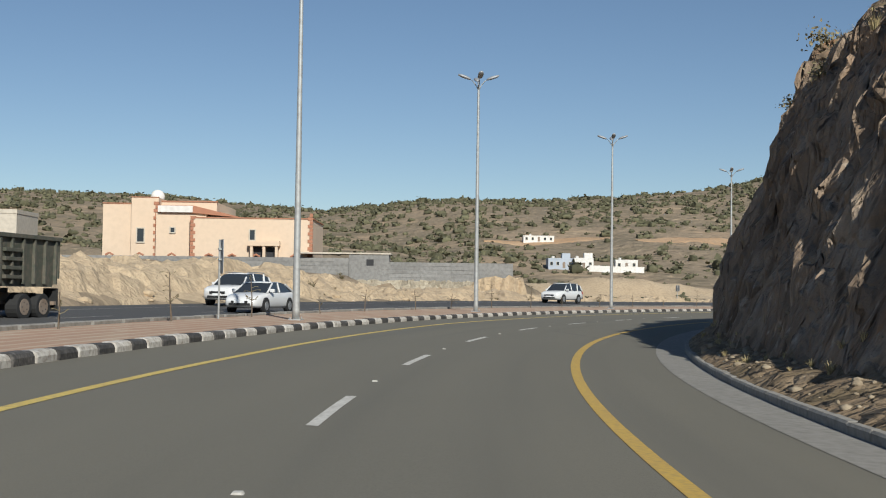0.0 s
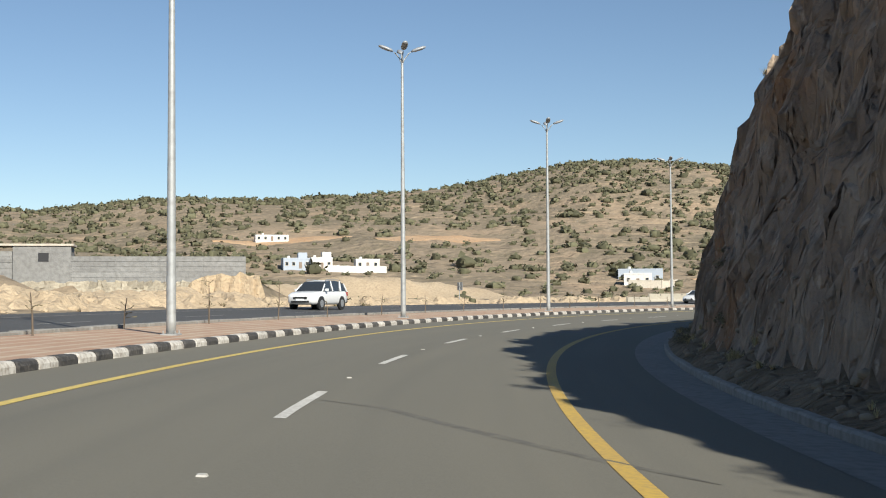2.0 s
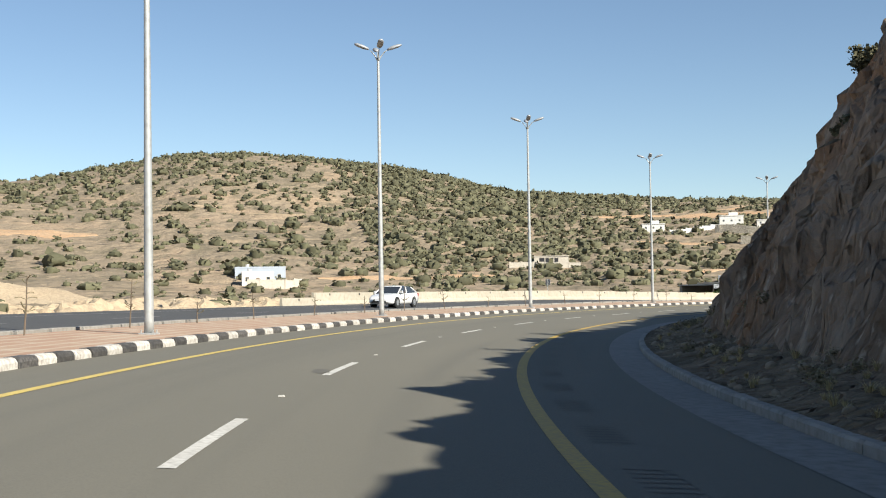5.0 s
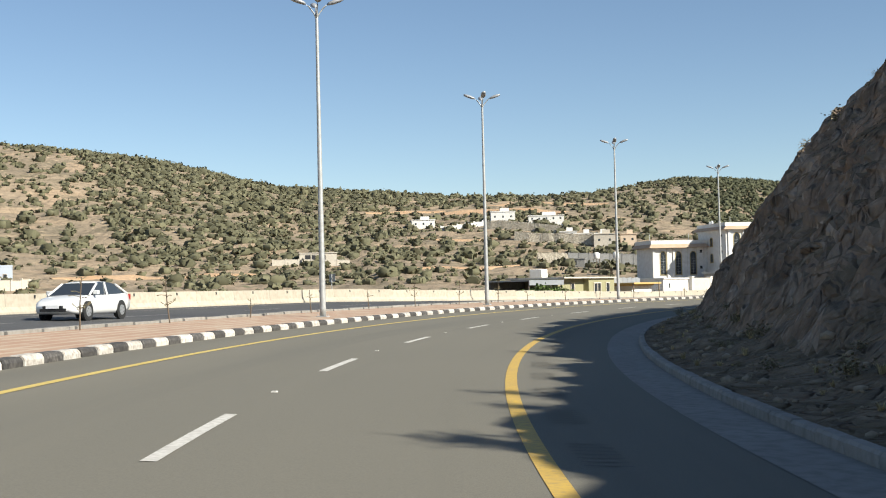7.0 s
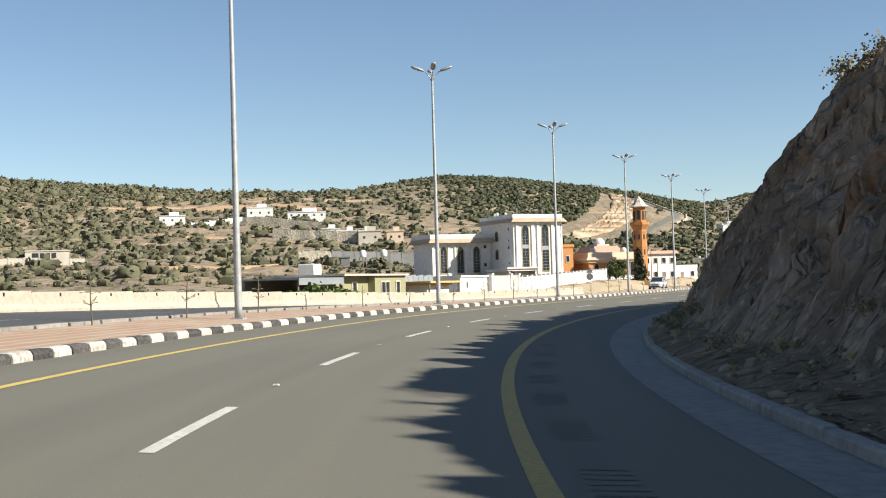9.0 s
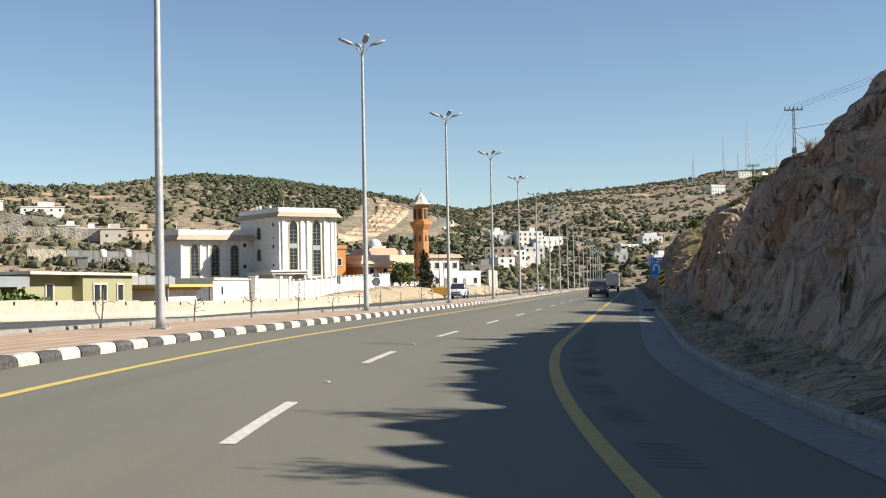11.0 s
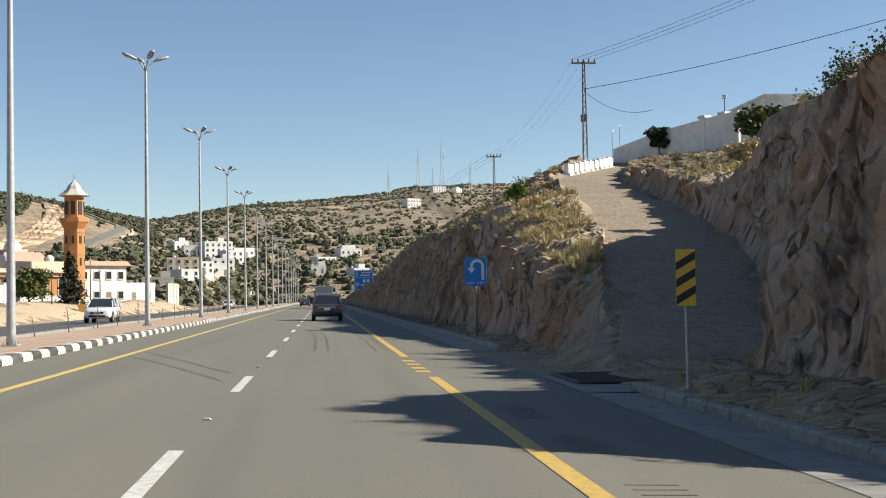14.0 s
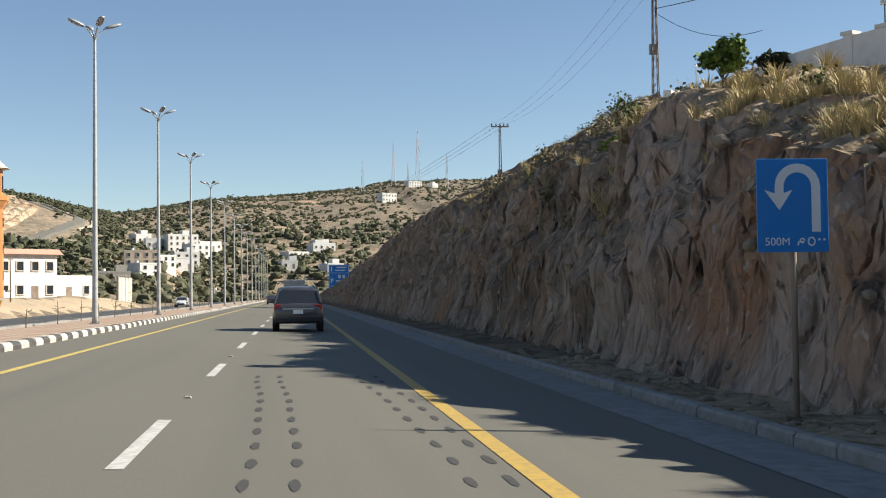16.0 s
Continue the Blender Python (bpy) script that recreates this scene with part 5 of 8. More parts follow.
# ---------------- buildings ----------------
def arch_window(e, x, z, w, h, y=0.0, arched=True, trim=None, deep=0.12, face="-y", span=True):
    """A window in a wall whose face lies at y (looking towards -y): surround, dark pane set back, bars."""
    win = part("window", window_bm(x, z, w, h, y, arched), M_GLASS, e)
    if trim:
        bm = bmesh.new()
        t = 0.13
        add_box(bm, x - w / 2 - t, x - w / 2, y - 0.09, y + 0.02, z, z + h)
        add_box(bm, x + w / 2, x + w / 2 + t, y - 0.09, y + 0.02, z, z + h)
        add_box(bm, x - w / 2 - t, x + w / 2 + t, y - 0.14, y + 0.02, z - 0.14, z)
        if arched:
            k = 8
            for i in range(k):
                a0, a1 = math.pi * i / k, math.pi * (i + 1) / k
                vs = []
                for yy in (y - 0.09, y + 0.02):
                    for rr, aa in ((w / 2, a0), (w / 2 + t, a0), (w / 2 + t, a1), (w / 2, a1)):
                        vs.append(bm.verts.new((x + rr * math.cos(aa), yy, z + h + rr * math.sin(aa))))
                for f in ((0, 1, 2, 3), (7, 6, 5, 4), (0, 4, 5, 1), (1, 5, 6, 2), (2, 6, 7, 3), (3, 7, 4, 0)):
                    bm.faces.new([vs[j] for j in f])
        else:
            add_box(bm, x - w / 2 - t, x + w / 2 + t, y - 0.09, y + 0.02, z + h, z + h + t)
        part("frame", bm, trim, win)
    if span and h > 2.2:
        bm = bmesh.new()
        for i in range(1, int(h / 0.55)):
            add_box(bm, x - w / 2, x + w / 2, y - 0.035, y - 0.012, z + i * 0.55, z + i * 0.55 + 0.035)
        add_box(bm, x - 0.02, x + 0.02, y - 0.035, y - 0.012, z, z + h)
        if h > 5:
            add_box(bm, x - w / 2, x + w / 2, y - 0.05, y - 0.012, z + h * 0.50, z + h * 0.60)
        part("grille", bm, M_HEAD, win)
    return win


def window_bm(x, z, w, h, y, arched):
    bm = bmesh.new()
    pts = [(x - w / 2, z), (x + w / 2, z), (x + w / 2, z + h)]
    if arched:
        pts += [(x + w / 2 * math.cos(a), z + h + w / 2 * math.sin(a)) for a in [math.pi * i / 8 for i in range(1, 8)]]
    pts += [(x - w / 2, z + h)]
    f = [bm.verts.new((p[0], y - 0.01, p[1])) for p in pts]
    b = [bm.verts.new((p[0], y + 0.10, p[1])) for p in pts]
    bm.faces.new(f)
    bm.faces.new(b[::-1])
    for i in range(len(pts)):
        j = (i + 1) % len(pts)
        bm.faces.new((f[i], b[i], b[j], f[j]))
    return bm


def house(name, label, x, y, w, d, h, turn, mat, cols=3, rows=1, z=None, parapet=0.5, win=(0.9, 1.1), stair=True, group="", sunk=2.5):
    """A plain flat-roofed house: walls, parapet, roof, door and windows that face the valley."""
    z = gz(x, y) if z is None else z
    e = thing(name, pose(x, y, z, 0, 0, turn), label, "house", group)
    part("wall", boxes((-w / 2, w / 2, -d / 2, d / 2, -sunk, h)), mat, e)
    part("parapet", boxes((-w / 2 - 0.06, w / 2 + 0.06, -d / 2 - 0.06, -d / 2 + 0.2, h, h + parapet), (-w / 2 - 0.06, w / 2 + 0.06, d / 2 - 0.2, d / 2 + 0.06, h, h + parapet),
                          (-w / 2 - 0.06, -w / 2 + 0.2, -d / 2 + 0.2, d / 2 - 0.2, h, h + parapet), (w / 2 - 0.2, w / 2 + 0.06, -d / 2 + 0.2, d / 2 - 0.2, h, h + parapet)), mat, e)
    part("roof", boxes((-w / 2 + 0.2, w / 2 - 0.2, -d / 2 + 0.2, d / 2 - 0.2, h, h + 0.1)), M_CONCRETE, e)
    fh = h / rows
    for r in range(rows):
        for c in range(cols):
            xx = -w / 2 + (c + 0.5) * w / cols
            if r == 0 and c == cols // 2:
                dr = part("door", boxes((xx - 0.5, xx + 0.5, -d / 2 - 0.03, -d / 2 + 0.05, 0, 2.1)), M_RUST, e)
            else:
                arch_window(e, xx, r * fh + fh * 0.33, win[0], win[1], -d / 2, False, M_OFFWHITE, span=False)
    if stair:
        part("stair_room", boxes((w * 0.1, w * 0.1 + 3.0, 0.2, d / 2 - 0.4, h + 0.1, h + 2.4)), mat, e)
    bm = bmesh.new()
    add_tube(bm, [(-w * 0.25, d * 0.2, h + 0.1), (-w * 0.25, d * 0.2, h + 1.3)], 0.55, 10)
    part("water_tank", bm, M_WHITE, e)
    return e


# villa of cream render behind a block wall
def villa():
    e = thing("villa", pose(-41, 141, 2.4), "cream rendered villa with terracotta quoins and white dome", "house")
    part("wall", boxes((1.9, 5.4, 2.2, 16, 0, 8.95), (8.2, 14.8, 3.0, 16, 0, 9.3)), M_CREAM, e)
    part("tower", boxes((5.3, 8.4, 1.6, 8, 0, 9.65)), M_CREAM, e)
    part("side_wing", boxes((12.4, 26.2, 0.0, 12, 0, 7.3), (8.3, 14.0, 0.9, 12, 0, 7.9)), M_CREAM, e)
    part("parapet", boxes((1.82, 5.3, 2.12, 2.4, 8.95, 9.07), (8.4, 14.9, 2.9, 3.2, 9.3, 9.42), (12.4, 26.3, -0.08, 0.2, 7.3, 7.42), (26.1, 26.32, 0.2, 12, 7.3, 7.42), (5.26, 8.45, 1.55, 1.8, 9.65, 9.75)), M_QUOIN, e)
    bm = bmesh.new()
    vs = [bm.verts.new(p) for p in ((8.6, 0.6, 7.9), (12.5, 0.6, 7.9), (18.2, 0.6, 7.42), (18.2, 6, 7.42), (12.5, 6, 8.75), (8.6, 6, 8.75), (8.6, 0.6, 8.75), (12.5, 0.6, 8.75))]
    for f in ((0, 1, 7, 6), (1, 2, 7), (2, 3, 4, 7), (6, 7, 4, 5), (0, 6, 5), (0, 5, 4, 3, 2, 1)):
        bm.faces.new([vs[i] for i in f])
    part("wing_roof", bm, M_QUOIN, e)
    part("white_fascia", boxes((8.56, 12.5, 0.52, 0.62, 7.95, 8.7)), M_WHITE, e)
    for qx, qy, z1, s in ((8.35, 1.6, 9.6, -1), (12.45, 0.0, 7.9, 1), (26.15, 0.0, 8.2, -1)):
        k = int(z1 / 0.42)
        for i in range(k):
            bm = bmesh.new()
            wd = 0.50 if i % 2 else 0.30
            x0, x1 = (qx - 0.06, qx + wd) if s > 0 else (qx - wd, qx + 0.06)
            add_box(bm, x0, x1, qy - 0.07, qy + 0.35, i * 0.42 + 0.02, i * 0.42 + 0.38)
            part("quoin", bm, M_QUOIN, e)
    arch_window(e, 6.4, 4.6, 0.75, 1.5, 1.6, False, M_OFFWHITE, span=False)
    arch_window(e, 10.2, 5.7, 0.45, 0.5, 0.9, False, M_OFFWHITE, span=False)
    arch_window(e, 19.4, 4.9, 0.55, 1.1, 0.0, False, M_OFFWHITE, span=False)
    part("porch", boxes((19.3, 19.6, -0.9, 0.0, 0, 4.2), (20.7, 21.0, -0.9, 0, 0, 4.2), (22.1, 22.4, -0.9, 0, 0, 4.2), (19.1, 22.6, -1.0, 0, 4.2, 4.75)), M_CREAM, e)
    part("doorway", boxes((19.6, 20.7, -0.05, 0.03, 0, 4.1), (21.0, 22.1, -0.05, 0.03, 0, 4.1)), M_DARK, e)
    for xx in (3.4, 6.8, 10.4, 14.6, 17.2, 19.9, 24.2):
        bm = bmesh.new()
        add_tube(bm, [(xx - 0.45, -0.35, 3.0), (xx, -0.35, 3.25), (xx + 0.45, -0.35, 3.0)], 0.12, 6)
        part("arch_hood", bm, M_QUOIN, e)
    bm = bmesh.new()
    bmesh.ops.create_uvsphere(bm, u_segments=16, v_segments=8, radius=0.95, matrix=pose(7.6, 4.6, 10.0) @ Matrix.Diagonal((0.85, 0.85, 0.85, 1)))
    add_tube(bm, [(7.6, 4.6, 9.6), (7.6, 4.6, 10.1)], 0.76, 14)
    part("dome", bm, M_WHITE, e, smooth=True)
    return e


villa()
house("outbuilding", "white rendered outbuilding beside the villa", -58, 156, 12, 8, 8.2, 0, M_OFFWHITE, 2, 2, z=2.4, stair=False)


# grey block wall on a stone retaining wall
def block_wall(name, label, x0, y0, x1, y1, z0, z1, thick=0.25):
    L = math.hypot(x1 - x0, y1 - y0)
    e = thing(name, pose(x0, y0, 0, 0, 0, math.degrees(math.atan2(y1 - y0, x1 - x0))), label, "wall", kind="structure")
    part("core", boxes((0, L, 0.03, thick - 0.03, z0 - 1.2, z1 - 0.02)), M_BLOCK, e)
    cols, rows = max(1, round(L / 3.3)), max(1, round((z1 - z0) / 0.42))
    me = mesh_of("block_course", *profile_block(L / cols, [(-thick / 2, 0), (-thick / 2, (z1 - z0) / rows - 0.03), (thick / 2, (z1 - z0) / rows - 0.03), (thick / 2, 0)], 0.02), M_BLOCK)
    for i in range(cols):
        for j in range(rows):
            ob = new("block_course", me)
            ob.parent = e
            ob.matrix_parent_inverse = Matrix()
            ob.matrix_basis = Matrix.Translation((i * L / cols, thick / 2, z0 + j * (z1 - z0) / rows)) @ pose(0, 0, 0, 0, 0, -90)
    return e


block_wall("garden_wall", "grey concrete block garden wall", -46, 141.0, -10.4, 138.2, 3.1, 5.35)
block_wall("garden_wall", "grey concrete block garden wall above the stone wall", -6.0, 138.0, 7.7, 138.0, 2.85, 4.95)
shed = thing("block_shed", pose(-10.4, 138.0, 2.6), "grey block shed with a small dark opening and flat roof", "shed")
part("wall", boxes((0, 4.4, 0, 3.5, -1.0, 3.15)), M_BLOCK, shed)
part("roof", boxes((-5.6, 4.6, -0.12, 3.6, 3.15, 3.32)), M_OFFWHITE, shed)
part("opening", boxes((1.9, 2.7, -0.015, 0.06, 1.9, 2.6)), M_DARK, shed)

retain = thing("stone_retaining_wall", Matrix(), "rough rubble stone retaining wall beside the far carriageway", "wall", kind="structure")
part("core", boxes((-14.0, 7.9, 137.1, 138.0, -1.0, 2.78)), M_STONEWALL, retain)
rs = np.random.default_rng(31)
stone_meshes = []
for i in range(7):
    bm = bmesh.new()
    bmesh.ops.create_cube(bm, size=1.0)
    bmesh.ops.bevel(bm, geom=list(bm.edges), offset=0.07, segments=1, affect="EDGES")
    for v in bm.verts:
        v.co.x += 0.28 * v.co.z * rs.uniform(-0.6, 0.8) + rs.uniform(-0.07, 0.07)
        v.co.z += rs.uniform(-0.10, 0.10)
    me = bpy.data.meshes.new("stone")
    bm.to_mesh(me)
    bm.free()
    me.materials.append(M_SLAB)
    stone_meshes.append(me)
for j in range(7):
    x = -14.0
    while x < 7.7:
        w = rs.uniform(0.28, 0.72)
        ob = new("stone", stone_meshes[rs.integers(7)])
        ob.parent = retain
        ob.matrix_world = pose(x + w / 2, 137.02 + 0.02 * j, 0.05 + j * 0.42 + rs.uniform(-0.08, 0.08), rs.uniform(-8, 8), rs.uniform(-22, 22), rs.uniform(-12, 12)) @ Matrix.Diagonal((w * 1.1, rs.uniform(0.36, 0.5), rs.uniform(0.4, 0.75), 1))
        x += w


# white mansion
def slab(bm, outline, z0, z1, grow=0.0):
    """An upright block on a plan outline; grow pushes its top edge outwards."""
    cx = sum(q[0] for q in outline) / len(outline)
    cy = sum(q[1] for q in outline) / len(outline)
    lo = [bm.verts.new((x, y, z0)) for x, y in outline]
    hi = []
    for x, y in outline:
        L = math.hypot(x - cx, y - cy)
        hi.append(bm.verts.new((x + (x - cx) / L * grow, y + (y - cy) / L * grow, z1)))
    bm.faces.new(lo[::-1])
    bm.faces.new(hi)
    k = len(outline)
    for i in range(k):
        bm.faces.new((lo[i], lo[(i + 1) % k], hi[(i + 1) % k], hi[i]))
    return bm


def offset_plan(outline, d):
    cx = sum(q[0] for q in outline) / len(outline)
    cy = sum(q[1] for q in outline) / len(outline)
    return [(x + d * (1 if x > cx else -1), y + d * (1 if y > cy else -1)) for x, y in outline]


def mansion():
    e = thing("mansion", pose(258.0, 264.2, 0, 0, 0, -27) @ Matrix.Diagonal((0.9, 1, 1, 1)), "white three-storey mansion with tall arched windows", "house")
    trim = material("ochre_trim", (0.42, 0.34, 0.16), 0.8)
    tower = [(-12.5, 0.0), (-2.8, 0.0)] + [(-2.8 + 3.1 * math.sin(a), 3.1 - 3.1 * math.cos(a)) for a in [math.pi / 12 * i for i in range(1, 6)]] + [(0.3, 3.1), (0.3, 13.0), (-12.5, 13.0)]
    part("wall", slab(bmesh.new(), tower, -1.5, 12.9), M_WHITE, e)
    part("cornice", slab(slab(bmesh.new(), offset_plan(tower, 0.25), 12.5, 12.75), offset_plan(tower, 0.15), 13.45, 14.2), M_WHITE, e)
    part("cornice_tiles", slab(bmesh.new(), offset_plan(tower, 0.95), 12.75, 13.45, -0.75), M_TILE, e)
    low = [(-26.5, 8.8), (-12.5, 8.8), (-12.5, 17.0), (-26.5, 17.0)]
    part("low_wing", slab(bmesh.new(), low, -1.5, 9.6), M_WHITE, e)
    part("tile_eave", slab(bmesh.new(), [(-27.6, 7.7), (-12.5, 7.7), (-12.5, 17.6), (-27.6, 17.6)], 9.4, 10.2, -0.7), M_TILE, e)
    part("low_parapet", slab(bmesh.new(), [(-26.9, 8.4), (-12.5, 8.4), (-12.5, 17.2), (-26.9, 17.2)], 10.2, 11.0), M_WHITE, e)
    for x in (-11.7, -8.1, -6.8, -3.4):
        part("pilaster", boxes((x - 0.3, x + 0.3, -0.24, 0.02, 0.4, 12.5)), M_WHITE, e)
    for i in range(4):                                   # ribs that wrap round the rounded corner
        a = math.pi / 8 * (i + 0.7)
        q = part("rib", boxes((-0.22, 0.22, -0.16, 0.05, 0.4, 12.5)), M_WHITE, e)
        q.matrix_local = pose(-2.8 + 3.1 * math.sin(a), 3.1 - 3.1 * math.cos(a), 0, 0, 0, math.degrees(a))
        if i in (1, 3):
            q = part("trim_strip", boxes((-0.1, 0.1, -0.06, 0.05, 1.0, 12.3)), trim, e)
            a += 0.17
            q.matrix_local = pose(-2.8 + 3.1 * math.sin(a), 3.1 - 3.1 * math.cos(a), 0, 0, 0, math.degrees(a))
    for x in (-26.2, -22.6, -21.1, -18.8, -17.4, -15.0, -13.2):
        part("pilaster", boxes((x - 0.22, x + 0.22, 8.6, 8.82, 0.4, 9.4)), M_WHITE, e)
    for x, z, h in ((-9.75, 4.5, 6.8), (-5.1, 3.7, 7.7)):
        arch_window(e, x, z, 1.5, h, 0.0, True, trim)
    for x in (-23.75, -19.9, -16.15):
        arch_window(e, x, 3.8, 1.4, 4.1, 8.8, True, trim)
    for z in (8.3, 4.9):
        arch_window(e, -14.1, z, 0.6, 0.6, 8.8, False, None, span=False)
    for yy, z, w, h, arched in ((6.6, 9.5, 1.15, 1.2, True), (6.6, 6.1, 1.15, 1.2, True), (1.9, 11.3, 0.5, 0.55, False), (1.9, 7.9, 0.5, 0.55, False), (1.9, 5.0, 0.4, 0.45, False), (1.9, 9.3, 0.3, 0.35, False)):
        win = arch_window(e, 0, z, w, h, 0, arched, trim if arched else None, span=False)
        win.matrix_local = pose(-12.5, yy, 0, 0, 0, -90)
    part("canopy", boxes((-15.6, -8.6, -2.6, 0.0, 3.75, 4.15), (-15.9, -8.3, -2.9, 0.0, 4.15, 4.4), (-15.6, -12.5, 0.0, 6.0, 3.75, 4.15)), M_WHITE, e)
    part("porch_wall", boxes((-15.2, -14.8, -2.4, 5.6, -1, 3.75), (-9.2, -8.8, -2.4, 0, -1, 3.75)), M_OFFWHITE, e)
    for x, y, z in ((-25.5, 12, 11.0), (-15.5, 12, 11.0), (-8.5, 5, 14.2), (-1.8, 6, 14.2)):
        bm = bmesh.new()
        add_tube(bm, [(x, y, z - 0.2), (x, y, z + 1.5)], 0.07, 6)
        part("roof_post", bm, M_STEEL, e)
    for x, y, r in ((-12.0, 7.0, 0.42), (-11.2, 5.0, 0.36), (-11.4, 9.0, 0.4)):
        bm = bmesh.new()
        bmesh.ops.create_uvsphere(bm, u_segments=12, v_segments=6, radius=r, matrix=pose(x, y, 14.5) @ Matrix.Diagonal((1, 0.4, 1, 1)))
        part("satellite_dish", bm, M_SHEET, e, smooth=True)
    return e


mansion()


def wall_run(name, label, pts, h, mat, thick=0.25, posts=4.0, cap=True, z=None):
    """A garden wall through plan points, with piers and a coping."""
    e = thing(name, Matrix(), label, "wall", kind="structure")
    for (x0, y0), (x1, y1) in zip(pts, pts[1:]):
        L = math.hypot(x1 - x0, y1 - y0)
        a = math.degrees(math.atan2(y1 - y0, x1 - x0))
        k = max(1, round(L / posts))
        for i in range(k):
            u0 = i / k
            xa, ya = x0 + (x1 - x0) * u0, y0 + (y1 - y0) * u0
            zz = gz(xa, ya) if z is None else (z(u0) if callable(z) else z)
            hh = h
            p = part("panel", boxes((0.12, L / k - 0.12, -thick / 2, thick / 2, -1.5, hh), (0, L / k, -thick / 2 - 0.05, thick / 2 + 0.05, hh, hh + 0.12)), mat, e)
            p.matrix_world = pose(xa, ya, zz, 0, 0, a)
            q = part("pier", boxes((-0.22, 0.22, -thick / 2 - 0.1, thick / 2 + 0.1, -1.5, hh + 0.2), (-0.28, 0.28, -thick / 2 - 0.16, thick / 2 + 0.16, hh + 0.2, hh + 0.32)), mat, e)
            q.matrix_world = pose(xa, ya, zz, 0, 0, a)
    return e


def rn(s, n):
    return road(s, n)[:2]


wall_run("compound_wall", "white rendered compound wall in front of the mansion", [rn(311.6, 33), rn(372, 33.5)], 2.0, M_WHITE, z=lambda u: 0.1 + 1.3 * u, posts=2.4)
along = 90 - math.degrees(H1)
g = thing("gatehouse", pose(*rn(294.5, 33), 0, 0, 0, along), "white flat-roofed gatehouse of the mansion", "house")
part("wall", boxes((-5, 5, 0, 6, -1, 2.35)), M_WHITE, g)
part("roof", boxes((-5.15, 5.15, -0.15, 6.15, 2.35, 2.55)), M_WHITE, g)
part("gate", boxes((2.6, 4.4, -0.05, 0.05, 0.2, 1.0)), M_OFFWHITE, g)
arch_window(g, -2.6, 1.1, 0.5, 0.7, 0.0, False, None, span=False)
gw = thing("gate_wall", pose(*rn(305.8, 32.6), 0, 0, 0, along), "cream stained wall with two flat piers beside the gatehouse", "wall")
part("panel", boxes((-5.6, 5.6, 0, 0.3, -1, 2.5)), M_OFFWHITE, gw)
for x in (-5.7, 2.4, 5.8):
    part("pier", boxes((x - 0.35, x + 0.35, -0.12, 0.42, -1, 2.6), (x - 0.45, x + 0.45, -0.2, 0.5, 2.6, 2.75)), M_WHITE, gw)
# yard buildings beside the barrier
y1 = thing("yard_house", pose(*rn(261, 32), 0, 0, 0, along), "olive rendered yard house with flat concrete roof", "house")
part("wall", boxes((-7.2, 7.2, 0, 6, -1, 2.55), (-0.3, 7.3, -0.7, 0, -1, 2.55)), M_OLIVE, y1)
part("roof", boxes((-7.6, 7.6, -1.0, 6.5, 2.55, 2.72)), M_OFFWHITE, y1)
for xx, yy in ((-3.4, 0.0), (1.6, -0.7), (2.6, -0.7), (5.2, -0.7)):
    arch_window(y1, xx, 0.95, 0.85, 1.0, yy, False, M_OFFWHITE, span=False)
y2 = thing("yard_shed", pose(*rn(249.5, 32), 0, 0, 0, along), "dark open shed under a grey sheet roof", "shed")
part("roof", boxes((-4.4, 4.2, -0.8, 4.6, 2.28, 2.42), (-4.4, 4.2, -0.8, -0.7, 1.85, 2.3)), M_SHEET, y2)
part("back_wall", boxes((-4.2, 4.2, 4.2, 4.5, -1, 2.28)), M_BLOCK, y2)
for x in (-4.1, -1.4, 1.3, 4.0):
    part("post", boxes((x - 0.06, x + 0.06, -0.6, -0.48, -1, 2.28)), M_RUST, y2)
tk = thing("roof_tank", pose(*rn(257, 36), 2.72, 0, 0, along), "white square water tank on a yard roof", "water tank")
part("tank", boxes((-0.8, 0.8, -0.8, 0.8, 0.0, 1.0), bevel=0.08), M_WHITE, tk)
part("lid", boxes((-0.3, 0.3, -0.3, 0.3, 1.0, 1.08), bevel=0.02), M_SHEET, tk)
y3 = thing("carport", pose(*rn(274.7, 30), 0, 0, 0, along), "white walled carport with an ochre edge roof", "shed")
part("wall", boxes((-3.0, 3.6, 0.4, 4, -1, 1.55)), M_WHITE, y3)
part("roof", boxes((-4.6, 4.6, -0.6, 4.5, 1.75, 1.95), (-3.4, 4.0, 0.2, 4.2, 1.55, 1.75)), material("ochre_roof", (0.52, 0.36, 0.13), 0.8), y3)
for x in (-4.4, 4.3):
    part("post", boxes((x - 0.07, x + 0.07, -0.45, -0.31, -1, 1.75)), M_RUST, y3)
fence = thing("sheet_fence", pose(*rn(276.5, 34.5), 0, 0, 0, along), "grey corrugated sheet fence of the yard", "fence")
for k in range(22):
    part("sheet", boxes((-8.4 + 0.76 * k, -7.66 + 0.76 * k, 0.02 * (k % 2), 0.05 + 0.02 * (k % 2), -1, 2.6 + 0.05 * (k % 3))), M_SHEET, fence)
hv, hf = leaf_cloud(np.random.default_rng(91), 1500, (5.4, 0.9, 0.95), 0.16, (0, 0, 0.75), 0.3)
hedge = new("yard_hedge", mesh_np("yard_hedge", hv, hf, M_HEDGE))
hedge.matrix_world = pose(*rn(248.5, 30.6), 0.1, 0, 0, along)
tagged(hedge, "green clipped hedge below the yard shed", "hedge")


